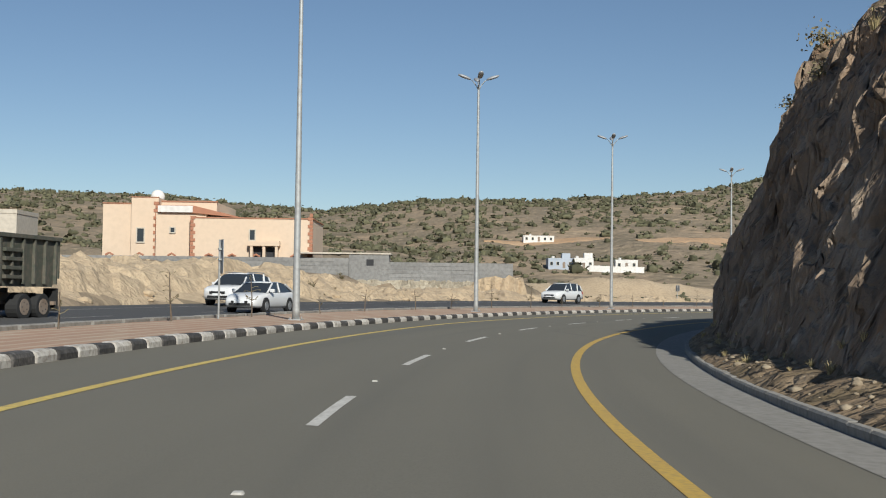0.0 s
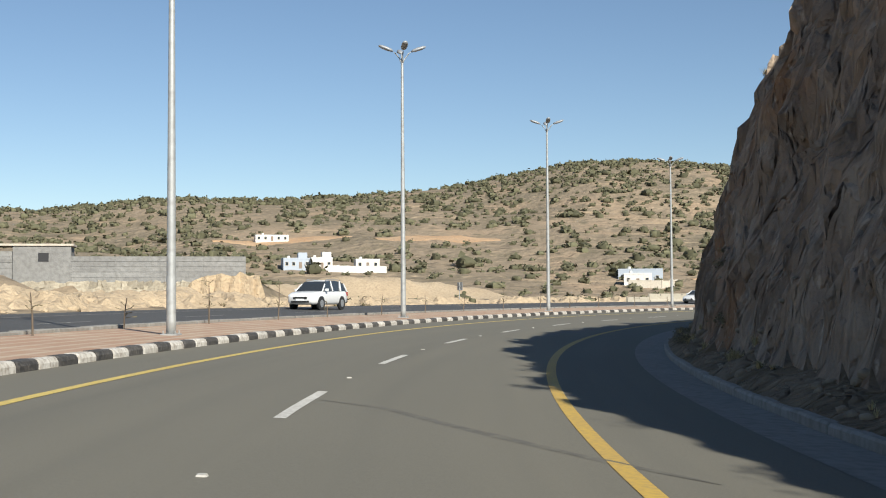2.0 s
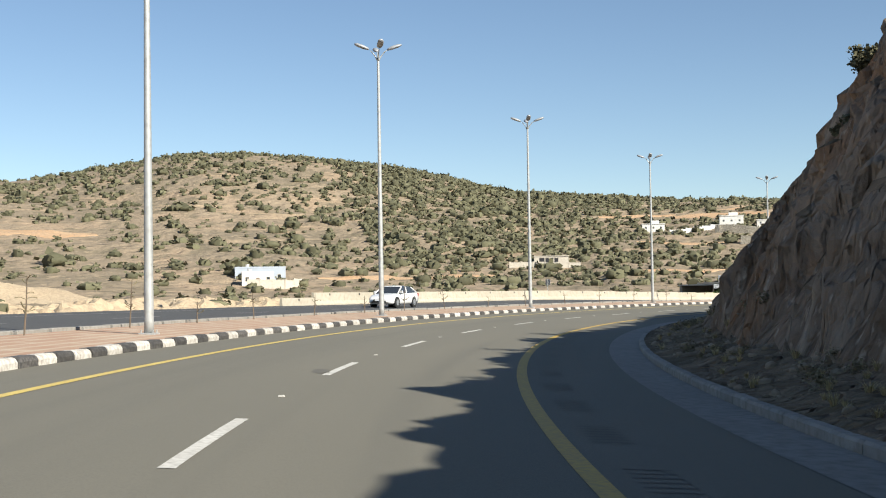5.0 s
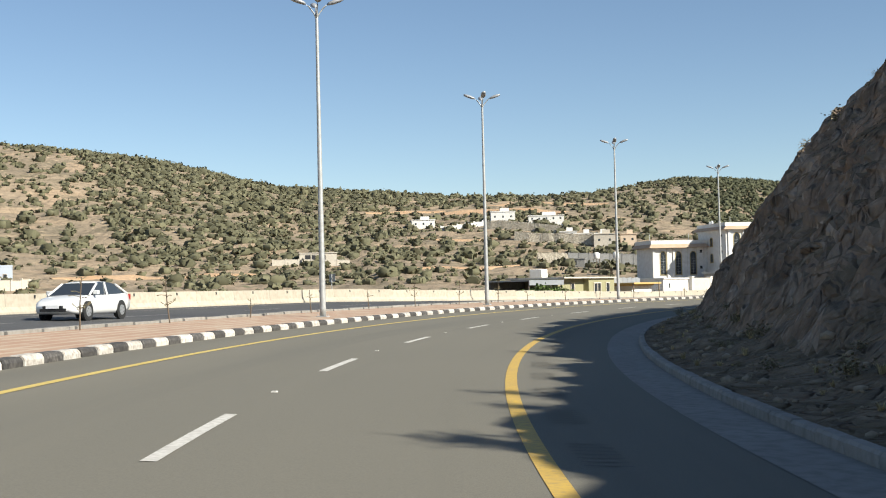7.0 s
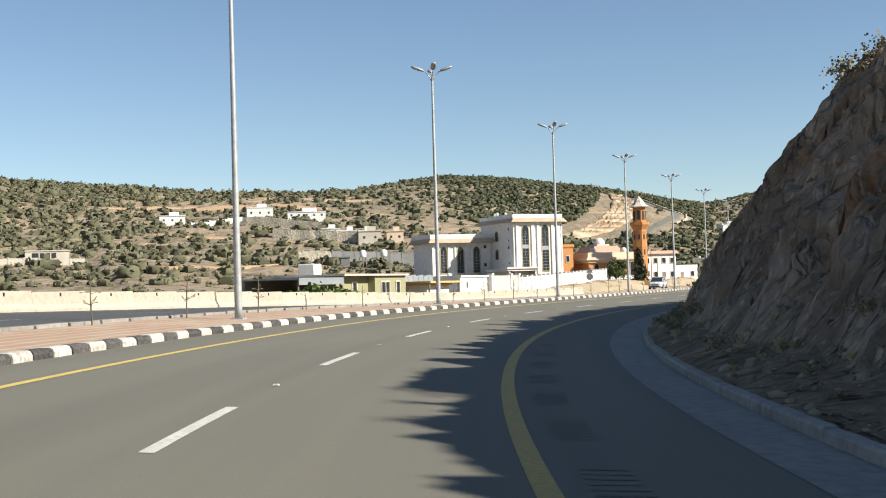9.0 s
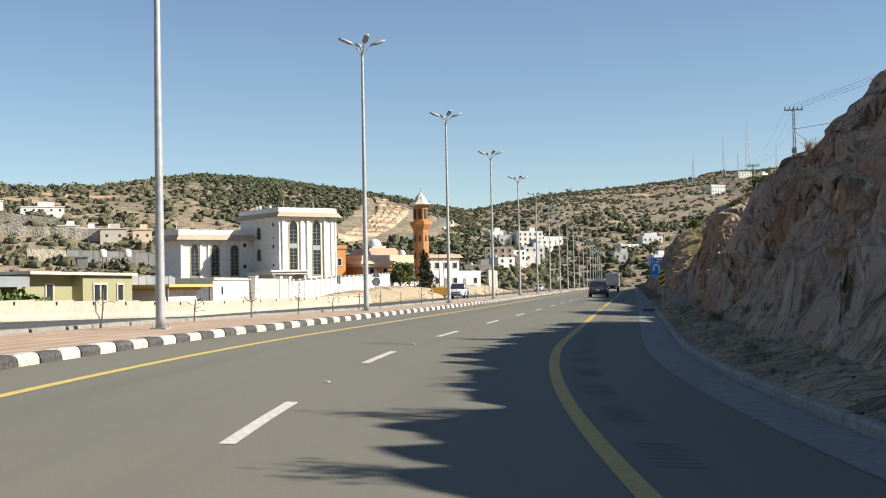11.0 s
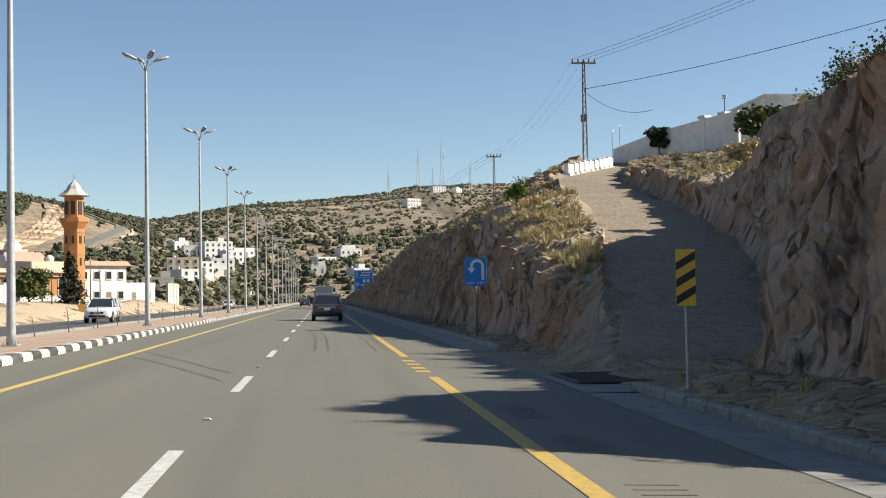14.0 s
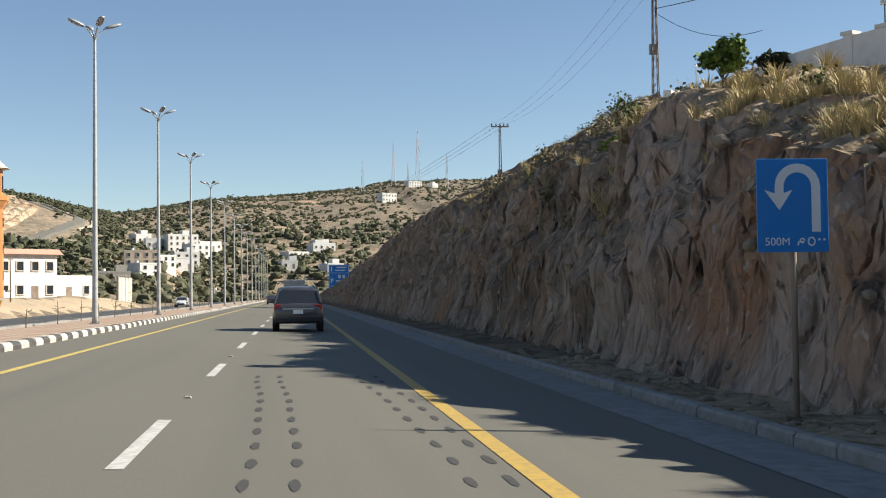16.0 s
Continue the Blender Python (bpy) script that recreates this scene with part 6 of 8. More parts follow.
# mosque with orange minaret
def minaret():
    e = thing("minaret", pose(302.0, 273.0, 0.6) @ Matrix.Diagonal((1.22, 1.22, 1.03, 1)), "orange brick minaret with a pale domed lantern", "minaret")

    def prism(r0, r1, z0, z1, sides=8):
        bm = bmesh.new()
        add_tube(bm, [(0, 0, z0), (0, 0, z1)], [r0, r1], sides)
        return bm
    part("shaft", prism(1.32, 1.25, -1, 11.6), M_ORANGE, e)
    bm = prism(1.25, 1.75, 11.5, 12.5)
    add_tube(bm, [(0, 0, 12.5), (0, 0, 13.1)], 1.8, 8)
    part("gallery", bm, M_ORANGE, e)
    part("upper_shaft", prism(1.22, 1.18, 13.1, 16.2), M_ORANGE, e)
    for i in range(8):
        a = radians(45 * i + 22.5)
        w = part("opening", boxes((-0.26, 0.26, -0.06, 0.04, 13.6, 15.5)), M_DARK, e)
        w.matrix_local = pose(1.12 * math.cos(a), 1.12 * math.sin(a), 0, 0, 0, math.degrees(a) + 90)
        for z in (3.0, 6.2, 9.4):
            w = part("slit", boxes((-0.13, 0.13, -0.05, 0.05, z, z + 1.1)), M_DARK, e)
            w.matrix_local = pose(1.19 * math.cos(a), 1.19 * math.sin(a), 0, 0, 0, math.degrees(a) + 90)
            part("slit_band", boxes((-0.3, 0.3, -0.03, 0.06, z + 1.5, z + 1.62)), M_QUOIN, e).matrix_local = pose(1.19 * math.cos(a), 1.19 * math.sin(a), 0, 0, 0, math.degrees(a) + 90)
    bm = bmesh.new()
    add_tube(bm, [(0, 0, 16.2), (0, 0, 16.35), (0, 0, 16.75), (0, 0, 17.3), (0, 0, 17.75), (0, 0, 18.3), (0, 0, 18.7)], [1.35, 1.95, 1.45, 0.95, 0.8, 0.35, 0.05], 8)
    part("roof", bm, M_OFFWHITE, e)
    bm = bmesh.new()
    add_tube(bm, [(0, 0, 18.6), (0, 0, 19.6)], 0.05, 6)
    part("finial", bm, M_RUST, e)
    return e


minaret()
mq = thing("mosque", pose(302.6, 279.5, 0.6, 0, 0, -30), "orange mosque with cream cornice, tiled roof and white domes", "mosque")
part("wall", boxes((-7.0, 6.0, 0, 13, -2, 4.9)), M_ORANGE, mq)
part("cornice", boxes((-7.4, 6.4, -0.4, 13.4, 4.9, 5.5), (-7.9, 6.9, -0.9, 13.9, 5.5, 6.1), (-7.3, 6.3, -0.3, 13.3, 6.1, 7.2)), M_CREAM, mq)
bm = slab(bmesh.new(), [(-4.6, 2.2), (3.4, 2.2), (3.4, 10.8), (-4.6, 10.8)], 7.2, 8.7, -1.5)
part("tile_roof", bm, M_PINKTILE, mq)
part("lantern_base", boxes((-2.2, 1.0, 4.6, 8.2, 8.5, 9.2)), M_OFFWHITE, mq)
for xx in (-5, -2, 1, 4):
    arch_window(mq, xx, 1.6, 1.0, 2.6, 0.0, True, M_OFFWHITE, span=False)
for xx, yy, zz, r in ((-0.6, 6.4, 9.3, 1.35), (-4.6, 2.4, 7.6, 0.7), (3.4, 2.4, 7.6, 0.7)):
    bm = bmesh.new()
    bmesh.ops.create_uvsphere(bm, u_segments=14, v_segments=8, radius=r, matrix=pose(xx, yy, zz))
    part("dome", bm, M_WHITE, mq, smooth=True)
ob_ = thing("orange_house", pose(293.0, 287.0, 0.5, 0, 0, -30), "orange rendered house with a roof dish beside the mosque", "house")
part("wall", boxes((-3.4, 2.2, 0, 8, -2, 8.6)), M_ORANGE, ob_)
part("parapet", boxes((-3.6, 2.4, -0.2, 8.2, 8.6, 9.3)), M_ORANGE, ob_)
part("annex", boxes((-7.6, -3.4, -1.5, 6, -2, 4.6)), M_WHITE, ob_)
part("annex_roof", slab(bmesh.new(), [(-8.2, -2.1), (-3.4, -2.1), (-3.4, 6.4), (-8.2, 6.4)], 4.6, 5.9, -1.6), M_PINKTILE, ob_)
for xx in (-2.0, 0.8):
    arch_window(ob_, xx, 5.4, 0.8, 1.3, 0.0, False, M_OFFWHITE, span=False)
bm = bmesh.new()
bmesh.ops.create_uvsphere(bm, u_segments=12, v_segments=6, radius=0.9, matrix=pose(-1.2, 1.0, 10.3) @ Matrix.Diagonal((1, 0.4, 1, 1)))
part("satellite_dish", bm, M_SHEET, ob_, smooth=True)
th = house("two_storey_house", "white two-storey house with pink tiled eave", 313.6, 277.0, 8.6, 8, 6.2, -30, M_WHITE, 4, 2, z=1.0, stair=False)
part("tile_eave", slab(bmesh.new(), [(-4.9, -4.6), (4.9, -4.6), (4.9, 4.6), (-4.9, 4.6)], 6.2, 6.9, -0.6), M_PINKTILE, th)
house("side_house", "low white house beside the two-storey house", 329, 279, 9, 6, 3.2, -25, M_WHITE, 3, 1, z=1.0, stair=False)
wall_run("compound_wall", "cream block compound wall across the far road", [(404, 306), (420, 310.5)], 4.0, M_OFFWHITE, z=1.6)
wall_run("compound_wall", "white low wall beside the mosque", [rn(374, 38), rn(402, 38), rn(440, 38)], 1.6, M_WHITE, z=0.6)
tree("cypress", "dark dense cypress tree beside the minaret", 262.5, 251.5, 0.1, 6.9, 1.7, M_CYPRESS, 2, 2600, 0.18, 0.12, True)
tree("round_tree", "round green street tree by the white wall", 248.6, 248.4, 0.1, 4.9, 2.6, M_TREE, 3, 2600, 0.16)
for x, y, h in ((251.5, 247.5, 5.0), (262.5, 249.0, 6.6), (276.0, 255.0, 5.6)):
    e = thing("wooden_pole", pose(x, y, 0.0), "thin weathered wooden pole beside the street trees", "pole")
    bm = bmesh.new()
    add_tube(bm, [(0, 0, -0.5), (0.03, 0, h * 0.5), (0.0, 0.02, h)], [0.09, 0.08, 0.06], 7)
    part("shaft", bm, M_WOOD, e, smooth=True)
    part("cap", boxes((-0.35, 0.35, -0.04, 0.04, h - 0.3, h - 0.2)), M_RUST, e)
for i, (s, n, h) in enumerate(((352, 31.5, 1.4), (362, 31.0, 1.1), (288, 40, 3.2))):
    tree("garden_bush", "dry branching bush in front of the white wall", *rn(s, n), -0.3, h, 1.2, M_TWIG, 40 + i, 500, 0.12, 0.2)
# date palm
pm = thing("date_palm", pose(322, 366, 4.2), "grey green date palm beside the mansion", "palm tree")
bm = bmesh.new()
add_tube(bm, [(0, 0, -0.5), (0.1, 0, 2.0), (0.1, 0.1, 4.2)], [0.35, 0.28, 0.25], 8)
part("trunk", bm, M_TRUNK, pm)
bm = bmesh.new()
for i in range(34):
    a, up = i * 2.4, 0.15 + 0.85 * ((i * 7) % 10) / 10
    prev = None
    for k in range(7):
        u = k / 6
        r = 2.7 * u
        z = 4.2 + 1.9 * up * math.sin(u * 2.2) - 1.4 * u * u * (1.2 - up)
        c = Vector((math.cos(a) * r, math.sin(a) * r, z))
        side = Vector((-math.sin(a), math.cos(a), 0)) * (0.34 * math.sin(0.25 + u * 2.7) + 0.02)
        row = [bm.verts.new(c + side - Vector((0, 0, 0.14))), bm.verts.new(c), bm.verts.new(c - side - Vector((0, 0, 0.14)))]
        if prev:
            bm.faces.new((prev[0], row[0], row[1], prev[1]))
            bm.faces.new((prev[1], row[1], row[2], prev[2]))
        prev = row
part("fronds", bm, M_SHRUB, pm)

# houses on the slopes
house("hill_house", "long low white house on a cut terrace", 43, 570, 14, 5, 2.2, 4, M_WHITE, 5, 1, stair=False)
house("farm_house", "pale blue farm house with a roof room", 42, 452, 9, 7, 3.0, 2, M_BLUISH, 4, 1)
house("farm_house", "white farm house with a roof room", 50, 450, 7, 7, 3.3, 2, M_WHITE, 3, 1)
wall_run("farm_wall", "white farm compound wall on the slope", [(52, 444), (62, 445), (72, 448)], 2.0, M_WHITE)
house("farm_shed", "white farm shed behind the wall", 66, 453, 8, 5, 2.8, 0, M_WHITE, 3, 1, stair=False)
house("valley_house", "white and grey walled house in the valley", 152, 425, 9, 7, 3.4, -20, M_WHITE, 3, 1, stair=False)
house("valley_shed", "long shed with a pale blue roof", 158, 438, 15, 6, 4.5, -20, M_BLUISH, 4, 1, stair=False, z=6.0)
wall_run("valley_wall", "white stepped yard wall in the valley", [(146, 417), (156, 414), (164, 420)], 2.4, M_OFFWHITE)
def low_house(name, label, x, y, w, d, h, turn, mat, group="", open_front=False):
    """A low house with a stepped roof, set into the slope."""
    e = thing(name, pose(x, y, gz(x, y), 0, 0, turn), label, "house", group)
    part("wall", boxes((-w / 2, w / 2, -d / 2, d / 2, -3, h)), mat, e)
    part("roof", boxes((-w / 2 - 0.25, w / 2 + 0.25, -d / 2 - 0.25, d / 2 + 0.25, h, h + 0.3)), mat, e)
    if open_front:
        part("opening", boxes((-w * 0.35, w * 0.2, -d / 2 - 0.04, -d / 2 + 0.06, 0.5, h - 0.5)), M_DARK, e)
        for k in range(3):
            part("post", boxes((-w * 0.2 + k * w * 0.13, -w * 0.2 + k * w * 0.13 + 0.3, -d / 2 - 0.1, -d / 2 - 0.03, 0.3, h - 0.4)), mat, e)
    else:
        part("roof_room", boxes((-w * 0.1, w * 0.28, -d * 0.1, d * 0.4, h + 0.3, h + 1.9)), mat, e)
        for k in range(max(2, int(w / 3.2))):
            xx = -w / 2 + (k + 0.5) * w / max(2, int(w / 3.2))
            arch_window(e, xx, h * 0.35, 0.8, 0.9, -d / 2, False, None, span=False)
    return e


low_house("unfinished_house", "white unfinished house with a dark open front", 271, 447, 12, 7, 3.0, -32, M_OFFWHITE, open_front=True)
wall_run("unfinished_wall", "low cream wall before an unfinished house", [(255, 449), (276, 436)], 1.8, M_OFFWHITE)
GROUP = "houses on the ridge"
low_house("ridge_house", "white flat-roofed house on the ridge", 401, 548, 10.5, 8, 3.2, -36, M_WHITE, GROUP)
wall_run("ridge_wall", "long white compound wall on the ridge", [(397, 531), (408, 527), (420, 523)], 2.2, M_WHITE)
low_house("ridge_house", "white house with a roof room behind the terrace wall", 432, 528, 11, 8, 4.0, -40, M_WHITE, GROUP)
low_house("ridge_house", "long white flat-roofed house above the terrace wall", 444, 512, 16, 7, 2.6, -42, M_WHITE, GROUP)
for k, (x, y, w) in enumerate(((416, 472, 7), (422, 468, 6), (428, 464, 6))):
    low_house("stepped_house", "low white house stepping down the slope", x, y, w, 6, 2.8 - 0.4 * k, -46, M_WHITE, "stepped houses")


def rubble(name, label, x0, y0, x1, y1, h, lean=1.0):
    e = thing(name, Matrix(), label, "wall", kind="structure")
    L = math.hypot(x1 - x0, y1 - y0)
    k = max(4, int(L / 2))
    vs, fs = [], []
    for i in range(k + 1):
        u = i / k
        x, y = x0 + (x1 - x0) * u, y0 + (y1 - y0) * u
        z = gz(x, y)
        nx, ny = (y1 - y0) / L, -(x1 - x0) / L
        q = 0.25 * fbm(x, y, 60, 0.3, 2)
        vs += [(x + nx * (lean + q), y + ny * (lean + q), z - 2.0), (x + nx * q, y + ny * q, z + h + 0.3 * q), (x - nx * 3, y - ny * 3, z + h), (x - nx * 3, y - ny * 3, z - 2)]
    for i in range(k):
        for j in range(3):
            a = i * 4 + j
            fs.append((a, a + 1, a + 5, a + 4))
    part_ob = obj("face", vs, fs, M_STONEWALL, e)
    return e


rubble("terrace_wall", "long pale rubble stone terrace wall under ridge houses", 411, 516, 424, 484, 3.6)
rubble("terrace_wall", "pale rubble stone terrace wall on the slope", 381, 468, 398, 436, 3.6)
rubble("terrace_wall", "dark rubble stone wall at the slope's foot", 338, 413, 346, 406, 4.2)
wall_run("grey_yard_wall", "long grey rendered yard wall below the terraces", [(346, 406), (358, 398), (371, 388)], 4.2, M_BLOCK)
low_house("wall_shed", "dark fronted shed built against the yard wall", 343, 402, 9, 4, 2.4, -50, M_BLOCK, open_front=True)
low_house("terrace_house", "cream house on stone terraces", 398, 436, 8, 7, 4.0, -48, M_OFFWHITE, "terrace houses")
low_house("terrace_house", "brown cream house on stone terraces", 405, 430, 6, 7, 3.6, -48, M_CREAM, "terrace houses")
for x, y in ((340, 388), (345, 384)):
    e = thing("tank_stand", pose(x, y, gz(x, y)), "white round water tank on a steel stand", "water tank")
    bm = bmesh.new()
    add_tube(bm, [(0, 0, 3.4), (0, 0, 3.6), (0, 0, 5.2), (0, 0, 5.6)], [0.9, 1.0, 1.0, 0.4], 14)
    part("tank", bm, M_WHITE, e, smooth=True)
    for a, b in ((-1, -1), (1, -1), (1, 1), (-1, 1)):
        part("leg", boxes((a * 0.7 - 0.06, a * 0.7 + 0.06, b * 0.7 - 0.06, b * 0.7 + 0.06, -1, 3.42)), M_RUST, e)

# the town up the straight road
TOWN = [(668, 406, 17, 9, 3, -44), (540, 364, 14, 8.5, 3, -62), (527, 357, 9, 5.5, 2, -38), (493, 351, 12, 4, 1, -62), (728, 361, 14, 3.8, 1, -50), (652, 392, 11, 6, 2, -40), (612, 380, 12, 6, 2, -52), (690, 403, 14, 4.5, 1, -36),
        (590, 372, 9, 5, 1, -48), (680, 430, 9, 5, 1, -40), (560, 345, 7, 3.5, 1, -58), (700, 365, 13, 2.6, 1, -40), (640, 348, 8, 3.5, 1, -60), (662, 416, 8, 5, 1, -58), (565, 369, 10, 5, 2, -34), (640, 330, 9, 3.5, 1, -46), (1134, 430, 17, 8, 2, -42), (1300, 446, 18, 6, 2, -45), (1312, 430, 9, 5, 1, -35)]
for i, (x, y, w, h, r, turn) in enumerate(TOWN):
    house("town_house", "pale rendered town house among trees" if i < 16 else "white flat-roofed house high on the far hill", x, y, w * 0.8, 8, h * 0.82, turn, (M_WHITE, M_CREAM, M_WHITE, M_OFFWHITE)[i % 4] if i < 4 else M_WHITE, max(2, int(w / 3.2)), r, stair=i % 3 == 0 or i == 4, group="town houses", sunk=4)
tb = part("upper_storey", boxes((-3.6, 2.2, -1.5, 3.4, 3.1, 5.2)), M_WHITE, bpy.data.objects["town_house.004"])
spots = []
rs = np.random.default_rng(77)
for _ in range(560):
    x, y = rs.uniform(470, 900), 0
    y = 335 + (x - 470) * 0.10 + rs.uniform(-25, 75)
    spots.append((x, y, gz(x, y) - 0.2, rs.uniform(1.2, 3.2), rs.uniform(0.9, 1.4)))
scatter("town_trees", "dark green trees between the town houses", "trees", spots, SHRUBS, M_SHRUB_DARK, rs)


# ---------------- vehicles ----------------
def loft(bm, rings, close=True):
    rows = [[bm.verts.new(p) for p in r] for r in rings]
    k = len(rows[0])
    for r0, r1 in zip(rows, rows[1:]):
        for j in range(k if close else k - 1):
            bm.faces.new((r0[j], r0[(j + 1) % k], r1[(j + 1) % k], r1[j]))
    bm.faces.new(rows[0][::-1])
    bm.faces.new(rows[-1])
    return bm


def wheel(e, x, y, r, w, side, rim=None):
    bm = bmesh.new()
    add_tube(bm, [(x, y - w / 2, r), (x, y - w / 2 + 0.03, r), (x, y + w / 2 - 0.03, r), (x, y + w / 2, r)], [r * 0.93, r, r, r * 0.93], 20)
    t = part("wheel", bm, M_TYRE, e, smooth=False)
    bm = bmesh.new()
    yo = y + side * (w / 2)
    add_tube(bm, [(x, yo - side * 0.05, r), (x, yo + side * 0.012, r)], [r * 0.64, r * 0.6], 16)
    part("rim", bm, rim or M_RIM, t)
    bm = bmesh.new()
    for i in range(5):
        a = i * 1.2566
        add_box(bm, x + 0.34 * r * math.cos(a) - 0.05 * r, x + 0.34 * r * math.cos(a) + 0.05 * r, min(yo, yo + side * 0.016), max(yo, yo + side * 0.016), r + 0.34 * r * math.sin(a) - 0.05 * r, r + 0.34 * r * math.sin(a) + 0.05 * r)
    part("hub_holes", bm, M_DARK, t)


def car(label, m, mat, suv=False, dirty=False):
    """A car: lofted body, glazed cabin with roof and pillars, lamps, grille, bumpers, plates, mirrors, wheels."""
    e = thing("car", m, label, "car", "vehicles on the road")
    if suv:
        L, W, H, belt, r = 4.9, 0.98, 1.78, 1.12, 0.38
        st = [(-2.45, 0.95, 0.86, 0.55), (-2.38, 1.10, 0.93, 0.38), (-2.0, 1.14, 0.97, 0.33), (-1.0, 1.13, 0.98, 0.30), (0.6, 1.12, 0.98, 0.30), (1.15, 1.13, 0.97, 0.30), (1.9, 1.06, 0.95, 0.32), (2.32, 0.96, 0.86, 0.36), (2.44, 0.80, 0.74, 0.45)]
        cab = [(-2.32, 1.12, 0.10), (-2.12, 1.62, 0.62), (-1.5, 1.755, 0.0), (-0.3, 1.78, 0.0), (0.30, 1.73, 0.0), (0.62, 1.58, 0.0), (1.25, 1.13, 0.0)]
        wx = (-1.45, 1.48)
    else:
        L, W, H, belt, r = 4.85, 0.91, 1.45, 0.96, 0.335
        st = [(-2.42, 0.82, 0.72, 0.5), (-2.36, 0.98, 0.82, 0.34), (-1.9, 1.02, 0.89, 0.26), (-1.0, 0.98, 0.91, 0.22), (0.6, 0.95, 0.91, 0.22), (1.15, 0.95, 0.90, 0.22), (1.8, 0.85, 0.87, 0.23), (2.25, 0.72, 0.78, 0.28), (2.42, 0.58, 0.66, 0.36)]
        cab = [(-2.0, 1.0, 0.0), (-1.2, 1.37, 0.0), (-0.7, 1.44, 0.0), (0.0, 1.45, 0.0), (0.35, 1.40, 0.0), (1.22, 0.95, 0.0)]
        wx = (-1.38, 1.42)
    bm = bmesh.new()
    rings = []
    for x, zt, hw, zb in st:
        h = zt - zb
        half = [(hw * 0.90, zb), (hw * 0.985, zb + 0.18 * h), (hw, zb + 0.52 * h), (hw * 0.975, zb + 0.74 * h), (hw * 0.93, zt - 0.03), (hw * 0.80, zt)]
        rings.append([(x, y, z) for y, z in half] + [(x, 0, zt + 0.025)] + [(x, -y, z) for y, z in half[::-1]])
    loft(bm, rings)
    body = part("body", bm, mat, e, smooth=True)
    bm = bmesh.new()
    rings = []
    for x, z, _ in cab:
        hb = W * 0.93
        ht = hb - max(0.0, z - belt) * 0.32
        rings.append([(x, hb * 0.98, belt - 0.06), (x, ht, z - 0.015), (x, ht * 0.8, z), (x, 0, z + 0.012), (x, -ht * 0.8, z), (x, -ht, z - 0.015), (x, -hb * 0.98, belt - 0.06)])
    loft(bm, rings)
    part("cabin_glass", bm, M_GLASS, e)
    top = [c for c in cab if c[1] > H - 0.2]
    bm = bmesh.new()
    rings = []
    for x, z, _ in top:
        ht = W * 0.93 - (z - belt) * 0.32
        rings.append([(x, ht + 0.012, z - 0.07), (x, ht * 0.8, z + 0.014), (x, 0, z + 0.028), (x, -ht * 0.8, z + 0.014), (x, -ht - 0.012, z - 0.07), (x, 0, z - 0.03)])
    loft(bm, rings)
    part("roof", bm, mat, e, smooth=True)
    for sy in (1, -1):
        bm = bmesh.new()
        for i, j in ((0, 1), (len(cab) - 1, len(cab) - 2)):
            pts = []
            for k in (i, j):
                x, z, _ = cab[k]
                ht = W * 0.93 - max(0, z - belt) * 0.32
                pts.append((x, sy * (ht + 0.005), z - 0.02))
            add_tube(bm, pts, 0.045, 6)
        xm = -0.25
        zt = float(lerp(xm, [c[0] for c in cab], [c[1] for c in cab]))
        add_tube(bm, [(xm, sy * W * 0.93, belt), (xm - 0.05, sy * (W * 0.93 - (zt - belt) * 0.32 + 0.004), zt - 0.03)], 0.04, 6)
        if suv:
            add_tube(bm, [(-1.35, sy * W * 0.93, belt), (-1.6, sy * (W * 0.93 - (zt - belt) * 0.32 + 0.004), zt - 0.05)], 0.06, 6)
        part("pillars", bm, mat, e)
        bm = bmesh.new()
        add_box(bm, 0.78, 0.95, min(sy * W * 0.93, sy * (W + 0.16)), max(sy * W * 0.93, sy * (W + 0.16)), belt + 0.0, belt + 0.16, bevel=0.03)
        part("mirror", bm, mat, e)
        f, b = st[-2], st[1]
        y0, y1 = sorted((sy * f[2] * 0.52, sy * f[2] * 0.97))
        part("headlight", boxes((f[0] - 0.16, f[0] + 0.02, y0, y1, f[1] - 0.20, f[1] - 0.05), bevel=0.02), M_CLEARLENS, e)
        y0, y1 = sorted((sy * b[2] * 0.68, sy * b[2] * 1.0))
        part("tail_light", boxes((b[0] - 0.05, b[0] + 0.14, y0, y1, b[1] - 0.26, b[1] - 0.02), bevel=0.02), M_REDLENS, e)
        for x in wx:
            bm = bmesh.new()
            add_tube(bm, [(x, sy * (W - 0.10), r), (x, sy * (W + 0.004), r)], r * 1.17, 20)
            part("wheel_arch", bm, M_BLACK, e)
            wheel(e, x, sy * (W - 0.10), r, 0.23, sy)
    f, b = st[-1], st[0]
    part("grille", boxes((f[0] - 0.06, f[0] + 0.03, -f[2] * 0.62, f[2] * 0.62, f[1] - 0.16, f[1] - 0.02), (f[0] - 0.08, f[0] + 0.02, -f[2] * 0.8, f[2] * 0.8, f[3] - 0.02, f[3] + 0.10), bevel=0.015), M_BLACK, e)
    part("number_plate", boxes((f[0] + 0.02, f[0] + 0.05, -0.26, 0.26, f[3] + 0.10, f[3] + 0.22)), M_SIGNWHITE, e)
    part("rear_bumper", boxes((b[0] - 0.07, b[0] + 0.25, -b[2] * 1.02, b[2] * 1.02, b[3] - 0.16, b[3] + (0.06 if suv else 0.0)), bevel=0.03), M_BLACK if suv else mat, e)
    zp = b[1] - 0.17 if suv else b[1] - 0.2
    part("number_plate", boxes((b[0] - 0.05, b[0] + 0.0, -0.19, 0.19, zp - 0.07, zp + 0.09)), M_SIGNWHITE, e)
